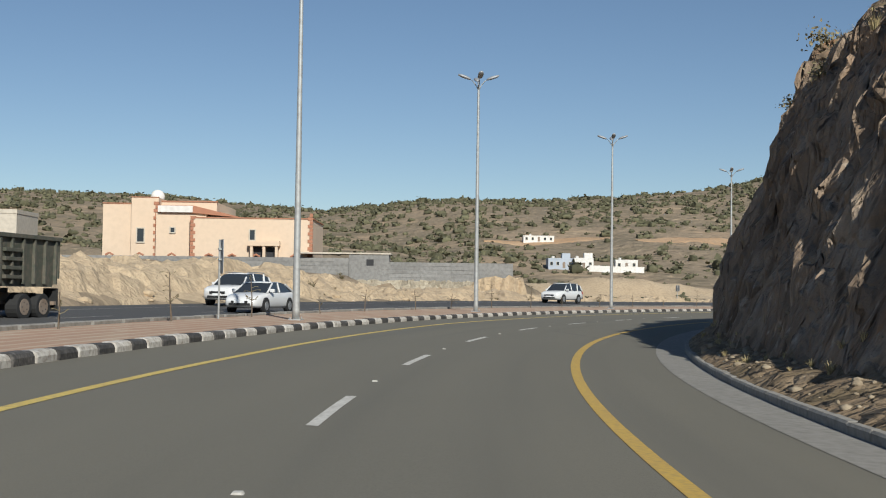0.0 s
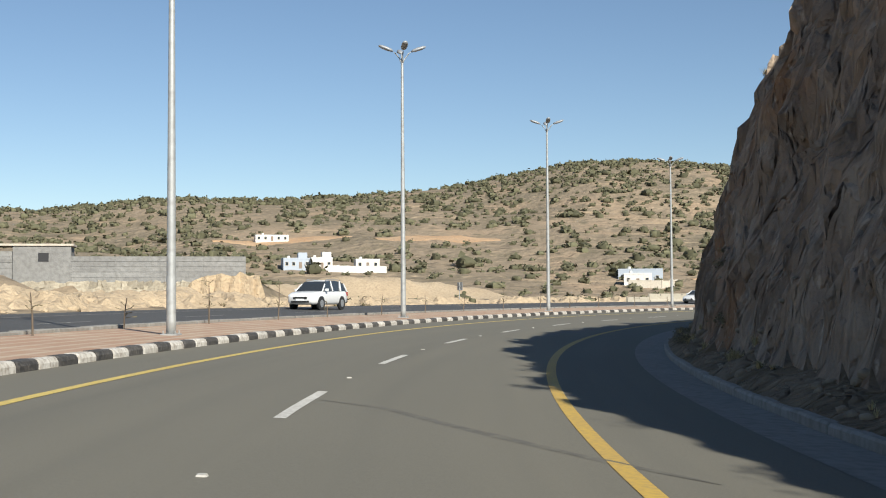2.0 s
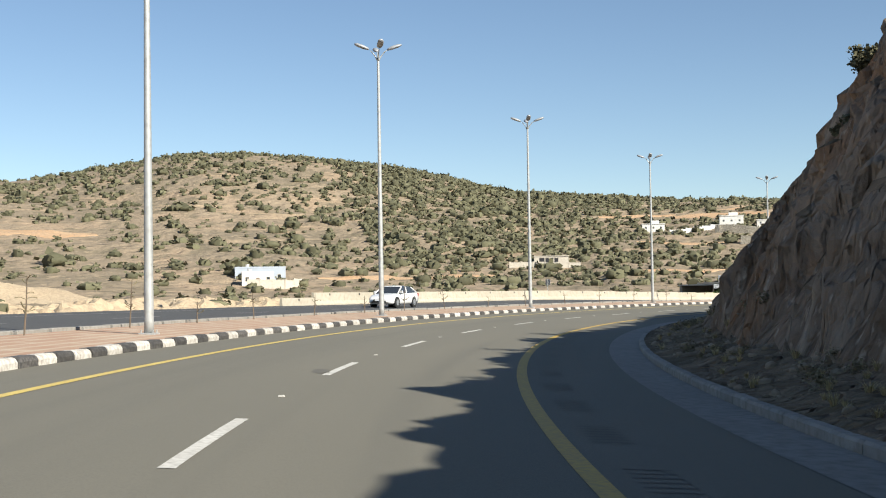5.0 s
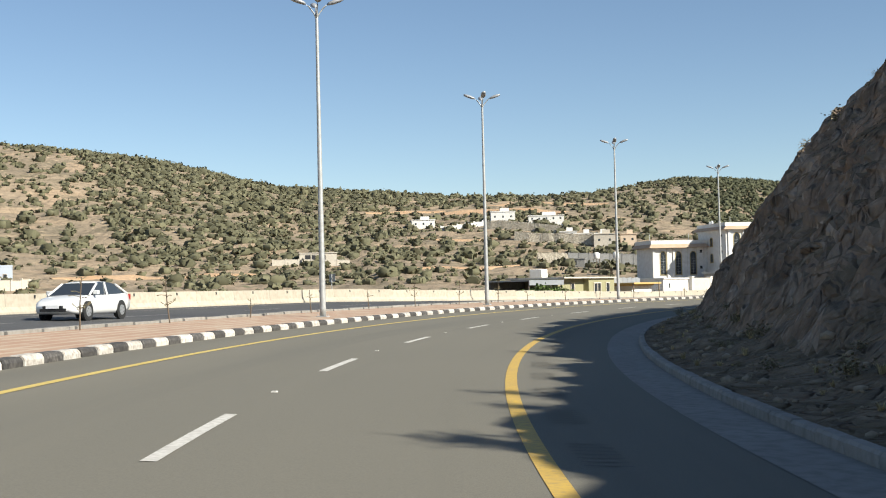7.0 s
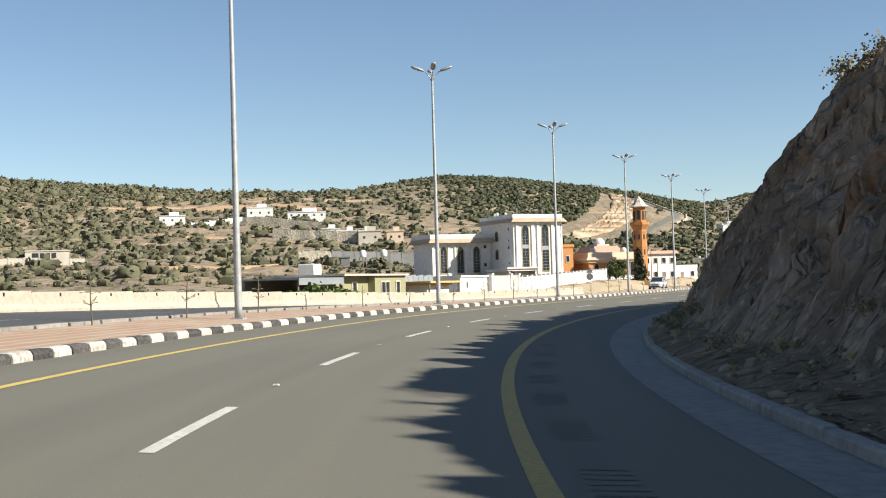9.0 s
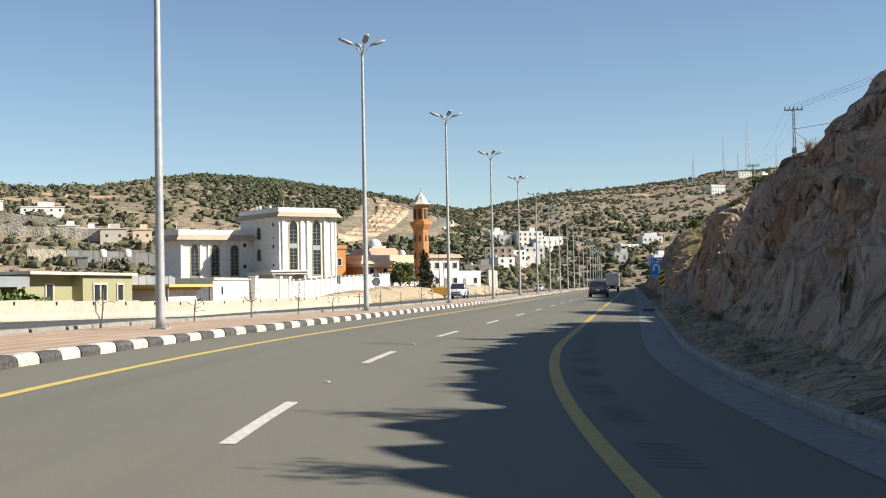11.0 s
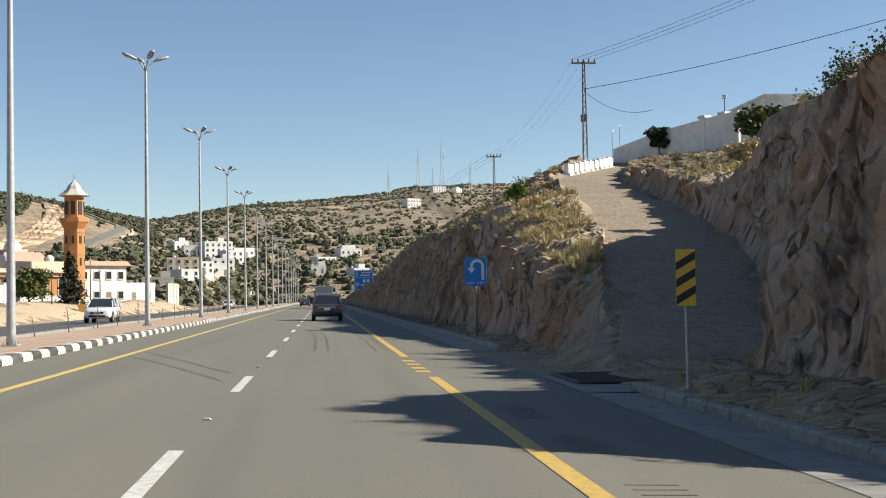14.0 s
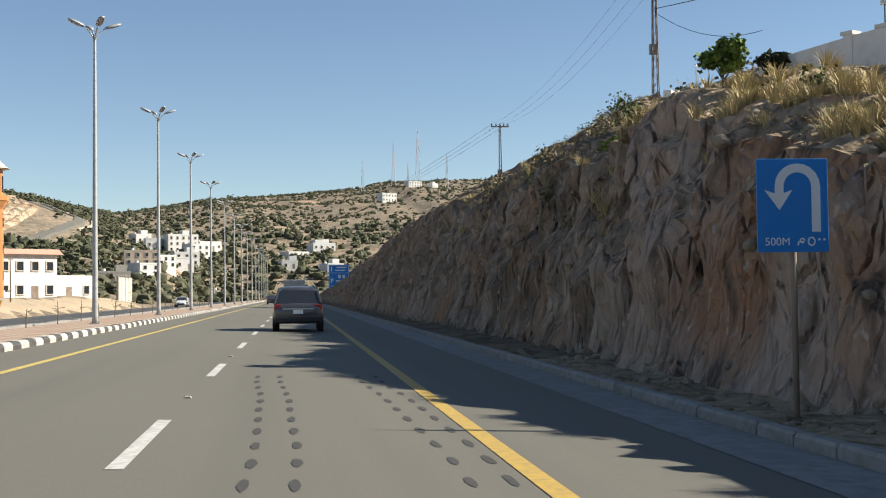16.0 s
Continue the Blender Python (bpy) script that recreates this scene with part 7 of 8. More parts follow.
    if suv:
        part("rear_trim", boxes((b[0] - 0.035, b[0] + 0.05, -b[2] * 0.7, b[2] * 0.7, zp + 0.10, zp + 0.15)), M_RIM, e)
        for sy in (1, -1):
            bm = bmesh.new()
            add_tube(bm, [(-1.9, sy * 0.66, 1.76), (-1.7, sy * 0.66, 1.83), (0.1, sy * 0.66, 1.84), (0.3, sy * 0.66, 1.78)], 0.022, 6)
            part("roof_rail", bm, M_RIM, e)
    return e


def on_road(s, n, zf, back=False, dz=0.0):
    x, y, h = road(s, n)
    return pose(x, y, zf(s, n) + dz, 0, 0, 90 - math.degrees(h) + (180 if back else 0))


car("dark grey sport utility car seen driving ahead", on_road(321.5, 1.75, road_z), M_PAINT_DARK, True)
car("white saloon car on the far carriageway", on_road(55.5, 17.35, opp_z, True), M_PAINT_WHITE)
car("white sport utility car behind a saloon", on_road(62.5, 22.3, opp_z, True), M_PAINT_WHITE, True)
car("white sport utility car on the far lane", on_road(106.0, 21.0, opp_z, True), M_PAINT_WHITE, True)
car("white saloon car near the concrete barrier", on_road(165.0, 18.4, opp_z, True), M_PAINT_WHITE)
car("white sport utility car by the side road", on_road(331.0, 18.0, opp_z, True), M_PAINT_WHITE, True)
car("white car far down the oncoming road", on_road(455.0, 18.0, opp_z, True), M_PAINT_WHITE)
car("dark car far ahead in the outer lane", on_road(470.0, 5.2, road_z), M_PAINT_DARK)


def box_truck():
    e = thing("box_truck", on_road(416, 1.8, road_z), "grey box truck seen from behind", "truck", "vehicles on the road")
    part("box", boxes((-3.2, 2.6, -1.2, 1.2, 1.05, 3.25), bevel=0.03), M_BOXVAN, e)
    part("rear_door", boxes((-3.26, -3.2, -1.14, -0.02, 1.15, 3.15)), M_BOXVAN, e)
    part("rear_door", boxes((-3.26, -3.2, 0.02, 1.14, 1.15, 3.15)), M_BOXVAN, e)
    part("top_rail", boxes((-3.28, -3.19, -1.2, 1.2, 2.95, 3.0), (-3.28, -3.19, -0.5, -0.44, 2.6, 3.2), (-3.28, -3.19, 0.44, 0.5, 2.6, 3.2)), M_SHEET, e)
    part("chassis", boxes((-3.1, 4.2, -0.45, 0.45, 0.62, 1.05)), M_BLACK, e)
    part("cab", boxes((2.8, 4.6, -1.1, 1.1, 0.7, 2.6), bevel=0.12), M_PAINT_WHITE, e)
    part("bumper", boxes((-3.2, -3.0, -1.15, 1.15, 0.45, 0.62)), M_BLACK, e)
    for sy in (1, -1):
        part("tail_light", boxes((-3.22, -3.1, min(sy * 0.8, sy * 1.1), max(sy * 0.8, sy * 1.1), 0.75, 0.92)), M_REDLENS, e)
        for x in (-2.0, 3.6):
            wheel(e, x, sy * 0.95, 0.46, 0.34, sy)
    return e


box_truck()


def dump_truck():
    e = thing("dump_truck", on_road(37.9, 20.4, opp_z, True, -0.1) @ Matrix.Diagonal((1, 1, 0.86, 1)), "olive grey dump truck with ribbed steel bed", "truck", "vehicles on the road")
    bm = bmesh.new()
    loft(bm, [[(x, y, z) for y, z in ((-1.2, z0), (1.2, z0), (1.25, z1), (-1.25, z1))] for x, z0, z1 in ((-4.3, 1.75, 3.35), (-3.9, 1.35, 3.35), (1.6, 1.35, 3.35), (1.75, 1.5, 3.55))])
    part("bed", bm, M_TRUCKBED, e)
    for sy in (1, -1):
        for i in range(8):
            x = -4.0 + i * 0.78
            y0, y1 = sorted((sy * 1.21, sy * 1.33))
            part("rib", boxes((x - 0.06, x + 0.06, y0, y1, 1.45, 3.3), bevel=0.01), M_TRUCKBED, e)
        y0, y1 = sorted((sy * 1.2, sy * 1.36))
        part("top_rail", boxes((-4.35, 1.75, y0, y1, 3.25, 3.42), bevel=0.02), M_TRUCKBED, e)
        part("side_plates", boxes(*[(-0.9 + k * 0.0 - 0.55, -0.35, y0, y1 + 0.005, 1.65 + 0.35 * k, 1.8 + 0.35 * k) for k in range(4)], bevel=0.01), M_TRUCKBED, e)
        for x in (-3.3, -1.95, 3.9):
            wheel(e, x, sy * 0.98, 0.54, 0.46 if x < 0 else 0.32, sy, M_RUST)
        part("mud_guard", boxes((-4.3, -4.24, min(sy * 0.7, sy * 1.25), max(sy * 0.7, sy * 1.25), 0.35, 1.3)), M_BLACK, e)
        part("tank", boxes((0.3, 1.7, min(sy * 0.6, sy * 1.15), max(sy * 0.6, sy * 1.15), 0.55, 1.05), bevel=0.08), M_RUST, e)
    part("tailgate", boxes((-4.42, -4.3, -1.24, 1.24, 1.7, 3.4), bevel=0.02), M_TRUCKBED, e)
    part("chassis", boxes((-4.2, 4.9, -0.45, 0.45, 0.75, 1.1), (-4.3, -4.1, -1.2, 1.2, 0.6, 0.75)), M_RUST, e)
    part("cab", boxes((2.2, 4.7, -1.2, 1.2, 0.9, 2.9), bevel=0.12), M_PAINT_RED, e)
    part("windscreen", boxes((4.66, 4.73, -1.0, 1.0, 1.9, 2.7)), M_GLASS, e)
    return e


dump_truck()


# ---------------- signs ----------------
def text_mesh(name, body, size, mat, parent, m):
    cu = bpy.data.curves.new(name, "FONT")
    cu.body = body
    cu.size = size
    cu.align_x = "CENTER"
    cu.extrude = 0.002
    tmp = bpy.data.objects.new(name, cu)
    me = bpy.data.meshes.new_from_object(tmp)
    bpy.data.objects.remove(tmp)
    me.materials.clear()
    me.materials.append(mat)
    ob = new(name, me)
    ob.parent = parent
    ob.matrix_basis = m
    return ob


def flat_strip(pts, w, y, depth=0.006):
    """A flat band of width w along plan points (x, z), standing in the plane y."""
    bm = bmesh.new()
    rows = []
    for i, (x, z) in enumerate(pts):
        a, b = pts[max(0, i - 1)], pts[min(len(pts) - 1, i + 1)]
        d = Vector((b[0] - a[0], b[1] - a[1])).normalized()
        nx, nz = -d.y * w / 2, d.x * w / 2
        rows.append([bm.verts.new((x + nx, y - depth, z + nz)), bm.verts.new((x - nx, y - depth, z - nz)), bm.verts.new((x - nx, y, z - nz)), bm.verts.new((x + nx, y, z + nz))])
    for r0, r1 in zip(rows, rows[1:]):
        for j in range(4):
            bm.faces.new((r0[j], r0[(j + 1) % 4], r1[(j + 1) % 4], r1[j]))
    bm.faces.new(rows[0])
    bm.faces.new(rows[-1])
    return bm


def facing(s, n, z, turn=0.0):
    """A pose whose local -y looks back along the road towards oncoming traffic."""
    x, y, h = road(s, n)
    return pose(x, y, z, 0, 0, -math.degrees(h) + turn)


def uturn_sign():
    s, n = 283.2, -3.55
    e = thing("uturn_sign", facing(s, n, road_z(s, n) + 0.3, -4) @ Matrix.Diagonal((0.93, 1, 0.93, 1)), "blue rectangular U-turn sign with white arrow", "road sign")
    bm = bmesh.new()
    add_tube(bm, [(0.02, 0.06, -0.5), (0.02, 0.06, 2.85)], 0.038, 10)
    part("post", bm, M_RUST, e, smooth=True)
    part("panel", boxes((-0.43, 0.43, 0.0, 0.02, 1.82, 2.93), bevel=0.006), M_SIGNBLUE, e)
    arc = [(0.28, 2.06), (0.28, 2.60)] + [(0.06 + 0.22 * math.cos(a), 2.60 + 0.22 * math.sin(a)) for a in [math.pi * k / 10 for k in range(1, 10)]] + [(-0.16, 2.60), (-0.16, 2.50)]
    part("arrow", flat_strip(arc, 0.105, -0.001), M_SIGNWHITE, e)
    bm = bmesh.new()
    vs = [[bm.verts.new((x, y, z)) for x, z in ((-0.34, 2.56), (-0.16, 2.50), (0.0, 2.56), (-0.16, 2.32))] for y in (-0.007, -0.001)]
    bm.faces.new(vs[0])
    bm.faces.new(vs[1][::-1])
    for j in range(4):
        bm.faces.new((vs[0][j], vs[0][(j + 1) % 4], vs[1][(j + 1) % 4], vs[1][j]))
    part("arrow_head", bm, M_SIGNWHITE, e)
    text_mesh("distance_text", "500M", 0.135, M_SIGNWHITE, e, pose(-0.19, -0.004, 1.90, 90, 0, 0))
    ring = [(0.22 + 0.04 * math.cos(a), 1.945 + 0.048 * math.sin(a)) for a in [2 * math.pi * k / 12 for k in range(13)]]
    part("numeral", flat_strip(ring, 0.018, -0.001), M_SIGNWHITE, e)
    part("numeral", boxes((0.30, 0.325, -0.007, -0.001, 1.955, 1.98), (0.36, 0.385, -0.007, -0.001, 1.955, 1.98)), M_SIGNWHITE, e)
    tail = [(0.11 + 0.026 * math.cos(a), 1.955 + 0.026 * math.sin(a)) for a in [2 * math.pi * k / 10 for k in range(10)]] + [(0.09, 1.945), (0.065, 1.94), (0.055, 1.90)]
    part("numeral", flat_strip(tail, 0.016, -0.001), M_SIGNWHITE, e)
    return e


uturn_sign()


def direction_sign():
    e = thing("direction_sign", facing(613, -7.6, 0.6), "large blue direction sign with white writing bars", "road sign")
    for x in (0.9, 4.6):
        bm = bmesh.new()
        add_tube(bm, [(x, 0.2, -1), (x, 0.2, 9.2)], 0.11, 8)
        part("post", bm, M_STEEL, e)
    part("panel", boxes((0, 5.6, 0, 0.08, 2.6, 9.2), bevel=0.02), M_SIGNBLUE, e)
    part("border", boxes((0.1, 5.5, -0.012, 0, 9.0, 9.08), (0.1, 5.5, -0.012, 0, 2.72, 2.8), (0.1, 0.18, -0.012, 0, 2.8, 9.0), (5.42, 5.5, -0.012, 0, 2.8, 9.0), (0.18, 5.42, -0.012, 0, 6.9, 6.98)), M_SIGNWHITE, e)
    for x0, x1, z in ((2.2, 4.9, 8.3), (1.8, 4.6, 7.5), (2.0, 4.9, 4.6), (2.2, 4.7, 3.9), (0.8, 2.2, 3.2), (3.6, 4.8, 3.2)):
        part("writing_bar", boxes((x0, x1, -0.012, 0, z, z + 0.32)), M_SIGNWHITE, e)
    part("symbol", boxes((2.6, 3.3, -0.012, 0, 5.5, 6.4), (3.8, 4.5, -0.012, 0, 5.5, 6.4)), M_SIGNWHITE, e)
    part("arrow", boxes((0.7, 0.95, -0.012, 0, 7.4, 8.6), (0.6, 0.85, -0.012, 0, 4.2, 5.4), (0.85, 1.3, -0.012, 0, 5.1, 5.4), (1.1, 1.3, -0.012, 0, 4.6, 5.1)), M_SIGNWHITE, e)
    return e


direction_sign()


def chevron_sign():
    s, n = 256.1, -3.4
    e = thing("chevron_sign", facing(s, n, road_z(s, n), -14), "yellow and black striped marker sign on a post", "road sign")
    e.matrix_world = e.matrix_world @ Matrix.Diagonal((0.92, 0.92, 0.95, 1))
    bm = bmesh.new()
    add_tube(bm, [(0, 0.05, -0.3), (0, 0.05, 2.3)], 0.03, 8)
    part("post", bm, M_STEEL, e)
    part("panel", boxes((-0.16, 0.16, 0, 0.02, 1.5, 2.4)), M_SIGNYELLOW, e)
    for k in range(3):
        bm = bmesh.new()
        z = 1.52 + 0.27 * k
        vs = [[bm.verts.new((x, y, zz)) for x, zz in ((-0.155, z + 0.13), (-0.155, z), (0.155, z + 0.18), (0.155, z + 0.31))] for y in (-0.006, -0.001)]
        bm.faces.new(vs[0])
        bm.faces.new(vs[1][::-1])
        for j in range(4):
            bm.faces.new((vs[0][j], vs[0][(j + 1) % 4], vs[1][(j + 1) % 4], vs[1][j]))
        part("stripe", bm, M_BLACK, e)
    return e


chevron_sign()


def back_sign(s, n, zf, h, w, ph, label, turn=150, disc=False):
    """A sign seen from behind: post, grey panel, brackets."""
    e = thing("sign_back", facing(s, n, zf(s, n), turn), label, "road sign")
    bm = bmesh.new()
    add_tube(bm, [(0, 0.05, -0.3), (0, 0.05, h)], 0.035, 8)
    part("post", bm, M_STEEL, e)
    if disc:
        bm = bmesh.new()
        add_tube(bm, [(0, 0.0, h - 0.9), (0, -0.02, h - 0.9)], w, 20)
        part("disc", bm, M_SHEET, e)
        bm = bmesh.new()
        vs = [[bm.verts.new((x, y, h + z)) for x, z in ((-0.5, -0.38), (0.5, -0.38), (0.0, 0.5))] for y in (-0.02, 0.0)]
        bm.faces.new(vs[0])
        bm.faces.new(vs[1][::-1])
        for j in range(3):
            bm.faces.new((vs[0][j], vs[0][(j + 1) % 3], vs[1][(j + 1) % 3], vs[1][j]))
        part("triangle", bm, M_SHEET, e)
    else:
        part("panel", boxes((-w / 2, w / 2, -0.02, 0.0, h - ph, h), bevel=0.005), M_SHEET, e)
    part("bracket", boxes((-0.1, 0.1, -0.01, 0.09, h - 0.35, h - 0.3), (-0.1, 0.1, -0.01, 0.09, h - 0.7, h - 0.65)), M_STEEL, e)
    return e


back_sign(40.2, 12.4, median_z, 2.65, 0.75, 1.15, "grey sign back on the paved median", 120)
back_sign(137, 27.5, lambda s, n: gz(*road(s, n)[:2]), 2.0, 0.7, 0.7, "small grey sign beyond the far road", 160)
back_sign(328, 27.0, lambda s, n: gz(*road(s, n)[:2]), 2.9, 0.5, 0.7, "grey round and triangular sign backs on a post", 175, True)
back_sign(205, 27.2, lambda s, n: gz(*road(s, n)[:2]), 2.2, 0.6, 0.6, "small grey sign behind the barrier", 170)
back_sign(316, 28.5, lambda s, n: gz(*road(s, n)[:2]), 2.6, 0.45, 0.9, "small grey sign by the mansion wall", 170)
sk = thing("skip_container", facing(374, 26.6, 0.0, 10), "ochre yellow steel rubbish skip", "skip")
bm = bmesh.new()
loft(bm, [[(x, y, z) for x, z in ((-1.0, 0.1), (1.0, 0.1), (1.4, 1.3), (-1.4, 1.3))] for y in (-0.8, 0.8)])
part("tub", bm, material("ochre_paint", (0.50, 0.26, 0.03), 0.6, second=(0.36, 0.2, 0.05), scale=3), sk)
part("skids", boxes((-0.8, 0.8, -0.7, -0.55, 0, 0.12), (-0.8, 0.8, 0.55, 0.7, 0, 0.12)), M_RUST, sk)

# bare saplings and sticks on the median
rnd = random.Random(9)


def sapling(h, twigs):
    e = thing("sapling", Matrix(), "thin bare young tree in the median", "sapling", "saplings on the median")
    bm = bmesh.new()
    add_tube(bm, [(0, 0, -0.05), (0.02, 0.01, h * 0.5), (-0.01, 0.02, h)], [0.028, 0.022, 0.012], 6)
    part("stem", bm, M_TRUNK, e)
    for i in range(twigs):
        bm = bmesh.new()
        a, z = rnd.uniform(0, 6.28), h * rnd.uniform(0.35, 0.98)
        L = rnd.uniform(0.12, 0.38)
        add_tube(bm, [(0, 0, z), (math.cos(a) * L * 0.6, math.sin(a) * L * 0.6, z + 0.05), (math.cos(a) * L, math.sin(a) * L, z + rnd.uniform(0.02, 0.14))], [0.012, 0.01, 0.02], 4)
        part("twig", bm, M_TWIG, e)
    return e


protos = [sapling(1.05, 4), sapling(0.75, 3), sapling(1.5, 12), sapling(0.9, 6)]
first = [True] * 4
s = 22.0
k = 0
while s < 430:
    i = (k * 7 + k // 3) % 4
    if k in (25,):
        i = 2
    x, y, h = road(s, 12.55 + rnd.uniform(-0.2, 0.1))
    m = pose(x, y, median_z(s, 12.5) - 0.02, rnd.uniform(-5, 5), rnd.uniform(-5, 5), rnd.uniform(0, 360))
    if first[i]:
        protos[i].matrix_world = m
        first[i] = False
    else:
        copy_thing(protos[i], m)
    s += rnd.uniform(5.5, 7.5)
    k += 1


# ---------------- power line, towers ----------------
def power_pole(x, y, z, h, turn, name_label):
    e = thing("power_pole", pose(x, y, z, 0, 0, turn), name_label, "power pole", "power poles")
    bm = bmesh.new()
    for a, b in ((-1, -1), (1, -1), (1, 1), (-1, 1)):
        add_tube(bm, [(a * 0.22, b * 0.22, -1.0), (a * 0.10, b * 0.10, h)], 0.04, 5)
    k = int(h / 0.55)
    for i in range(k):
        z0, z1 = h * i / k, h * (i + 1) / k
        r0, r1 = 0.22 - 0.12 * i / k, 0.22 - 0.12 * (i + 1) / k
        sg = 1 if i % 2 else -1
        for ax in (-1, 1):
            add_tube(bm, [(-sg * r0, ax * r0, z0), (sg * r1, ax * r1, z1)], 0.02, 4)
            add_tube(bm, [(ax * r0, -sg * r0, z0), (ax * r1, sg * r1, z1)], 0.02, 4)
    part("mast", bm, M_RUST, e)
    part("cross_arm", boxes((-1.15, 1.15, -0.07, 0.07, h - 0.25, h - 0.1)), M_RUST, e)
    for xx in (-1.05, -0.5, 0.0, 0.5, 1.05):
        bm = bmesh.new()
        add_tube(bm, [(xx, 0, h - 0.1), (xx, 0, h + 0.02), (xx, 0, h + 0.12), (xx, 0, h + 0.22)], [0.03, 0.09, 0.06, 0.08], 8)
        part("insulator", bm, M_BLACK, e)
    part("junction_box", boxes((-0.3, 0.3, 0.2, 0.45, h * 0.42, h * 0.42 + 0.7)), M_HEAD, e)
    return e


UP = (248.2, 190.7)
upz = cz(*UP) - 0.2
power_pole(*UP, upz, 23.2 - upz, -72, "dark lattice power pole with cross arm")
U2 = (321.0, 212.6)
power_pole(*U2, 12.0, 11.0, -72, "wooden power pole on the far crest")


def wire(a, b, sag, label="thin dark overhead power cable", r=0.016):
    a, b = Vector(a), Vector(b)
    bm = bmesh.new()
    pts = []
    for i in range(25):
        u = i / 24
        p = a.lerp(b, u)
        p.z -= sag * 4 * u * (1 - u)
        pts.append(p)
    add_tube(bm, pts, r, 5)
    return tagged(part("power_cable", bm, M_BLACK), label, "cable", "overhead cables")


for dx in (-1.0, 0.0, 1.0):
    wire((UP[0] + 0.31 * dx, UP[1] - 0.95 * dx, 23.4), (U2[0] + 0.31 * dx, U2[1] - 0.95 * dx, 23.2), 1.6, r=0.008)
    wire((UP[0] + 0.31 * dx, UP[1] - 0.95 * dx, 23.4), (190 + dx, 120, 42), 3.0)
wire((UP[0], UP[1], 20.6), (196, 128, 27.5), 2.2, r=0.028)
wire((UP[0], UP[1], 20.4), (241.0, 184.0, 17.3), 0.9, r=0.02)
for dx in (-1.0, 0.0, 1.0):
    wire((U2[0] + 0.31 * dx, U2[1] - 0.95 * dx, 23.2), (760 + dx, 420, 34), 9.0, r=0.015)
wire((-120, 60, 40), (15, 66, 30), 3.0, r=0.02)


M_TOWER = material("tower_paint", (0.55, 0.50, 0.49), 0.6, second=(0.42, 0.34, 0.33), scale=0.2)


def radio_tower(x, y, h, label, dishes=(0.45, 0.6)):
    e = thing("radio_tower", pose(x, y, gz(x, y), 0, 0, 20), label, "radio tower", "radio towers")
    w = h * 0.045
    for a, b in ((-1, -1), (1, -1), (1, 1), (-1, 1)):
        bm = bmesh.new()
        add_tube(bm, [(a * w, b * w, -2), (a * w * 0.3, b * w * 0.3, h * 0.75), (a * 0.15, b * 0.15, h * 0.92)], [0.13, 0.11, 0.08], 4)
        part("leg", bm, M_TOWER, e)
    bm = bmesh.new()
    k = 14
    for i in range(k):
        z0, z1 = h * 0.8 * i / k, h * 0.8 * (i + 1) / k
        r0, r1 = w * (1 - 0.72 * i / k), w * (1 - 0.72 * (i + 1) / k)
        for ax in (-1, 1):
            add_tube(bm, [(-r0, ax * r0, z0), (r1, ax * r1, z1)], 0.06, 4)
            add_tube(bm, [(ax * r0, -r0, z0), (ax * r1, r1, z1)], 0.06, 4)
    part("lattice", bm, M_TOWER, e)
    bm = bmesh.new()
    add_tube(bm, [(0, 0, h * 0.9), (0, 0, h)], 0.07, 5)
    part("mast", bm, M_TOWER, e)
    for z in dishes:
        bm = bmesh.new()
        add_tube(bm, [(-w * 0.5, -w * 0.5, h * z), (-w * 0.5, -w * 0.8, h * z)], 0.7, 10)
        part("dish", bm, M_WHITE, e)
    return e


radio_tower(1302.6, 441.8, 58, "tall red and white lattice radio tower on the ridge", (0.3, 0.45, 0.6))
radio_tower(1290, 492, 34, "slim lattice radio tower on the ridge")
radio_tower(1322, 418, 34, "slim lattice radio tower on the ridge", (0.5,))
radio_tower(1330, 472, 44, "thin lattice radio tower on the ridge", ())
radio_tower(1306, 452, 24, "short lattice radio tower on the ridge", ())

# ---------------- hilltop compound above the drive ----------------
def hill_pt(s, m):
    x, y, _ = road(s, -m)
    return x, y, cz(x, y)


hw = thing("hilltop_house", pose(244.5, 174.5, 15.0, 0, 0, -72), "white flat-roofed house behind a white wall", "house")
part("wall", boxes((0, 13, 0, 11, -3, 3.45)), M_WHITE, hw)
part("parapet", boxes((-0.15, 13.1, -0.15, 0.15, 3.45, 3.7), (-0.15, 0.15, 0.15, 11, 3.45, 3.7)), M_WHITE, hw)
part("roof", boxes((0.15, 13.1, 0.15, 11, 3.45, 3.52)), M_WHITE, hw)
part("step_wall", boxes((2.5, 13.4, -1.8, -0.1, -3, 2.0)), M_WHITE, hw)
hwl = thing("hilltop_wall", Matrix(), "white rendered wall beside the drive", "wall", kind="structure")
pts = [(243.4, 187.6, 13.1, 1.2), (238.6, 183.2, 13.2, 1.9), (234.9, 179.8, 13.2, 2.2), (231.9, 176.9, 13.4, 2.2)]
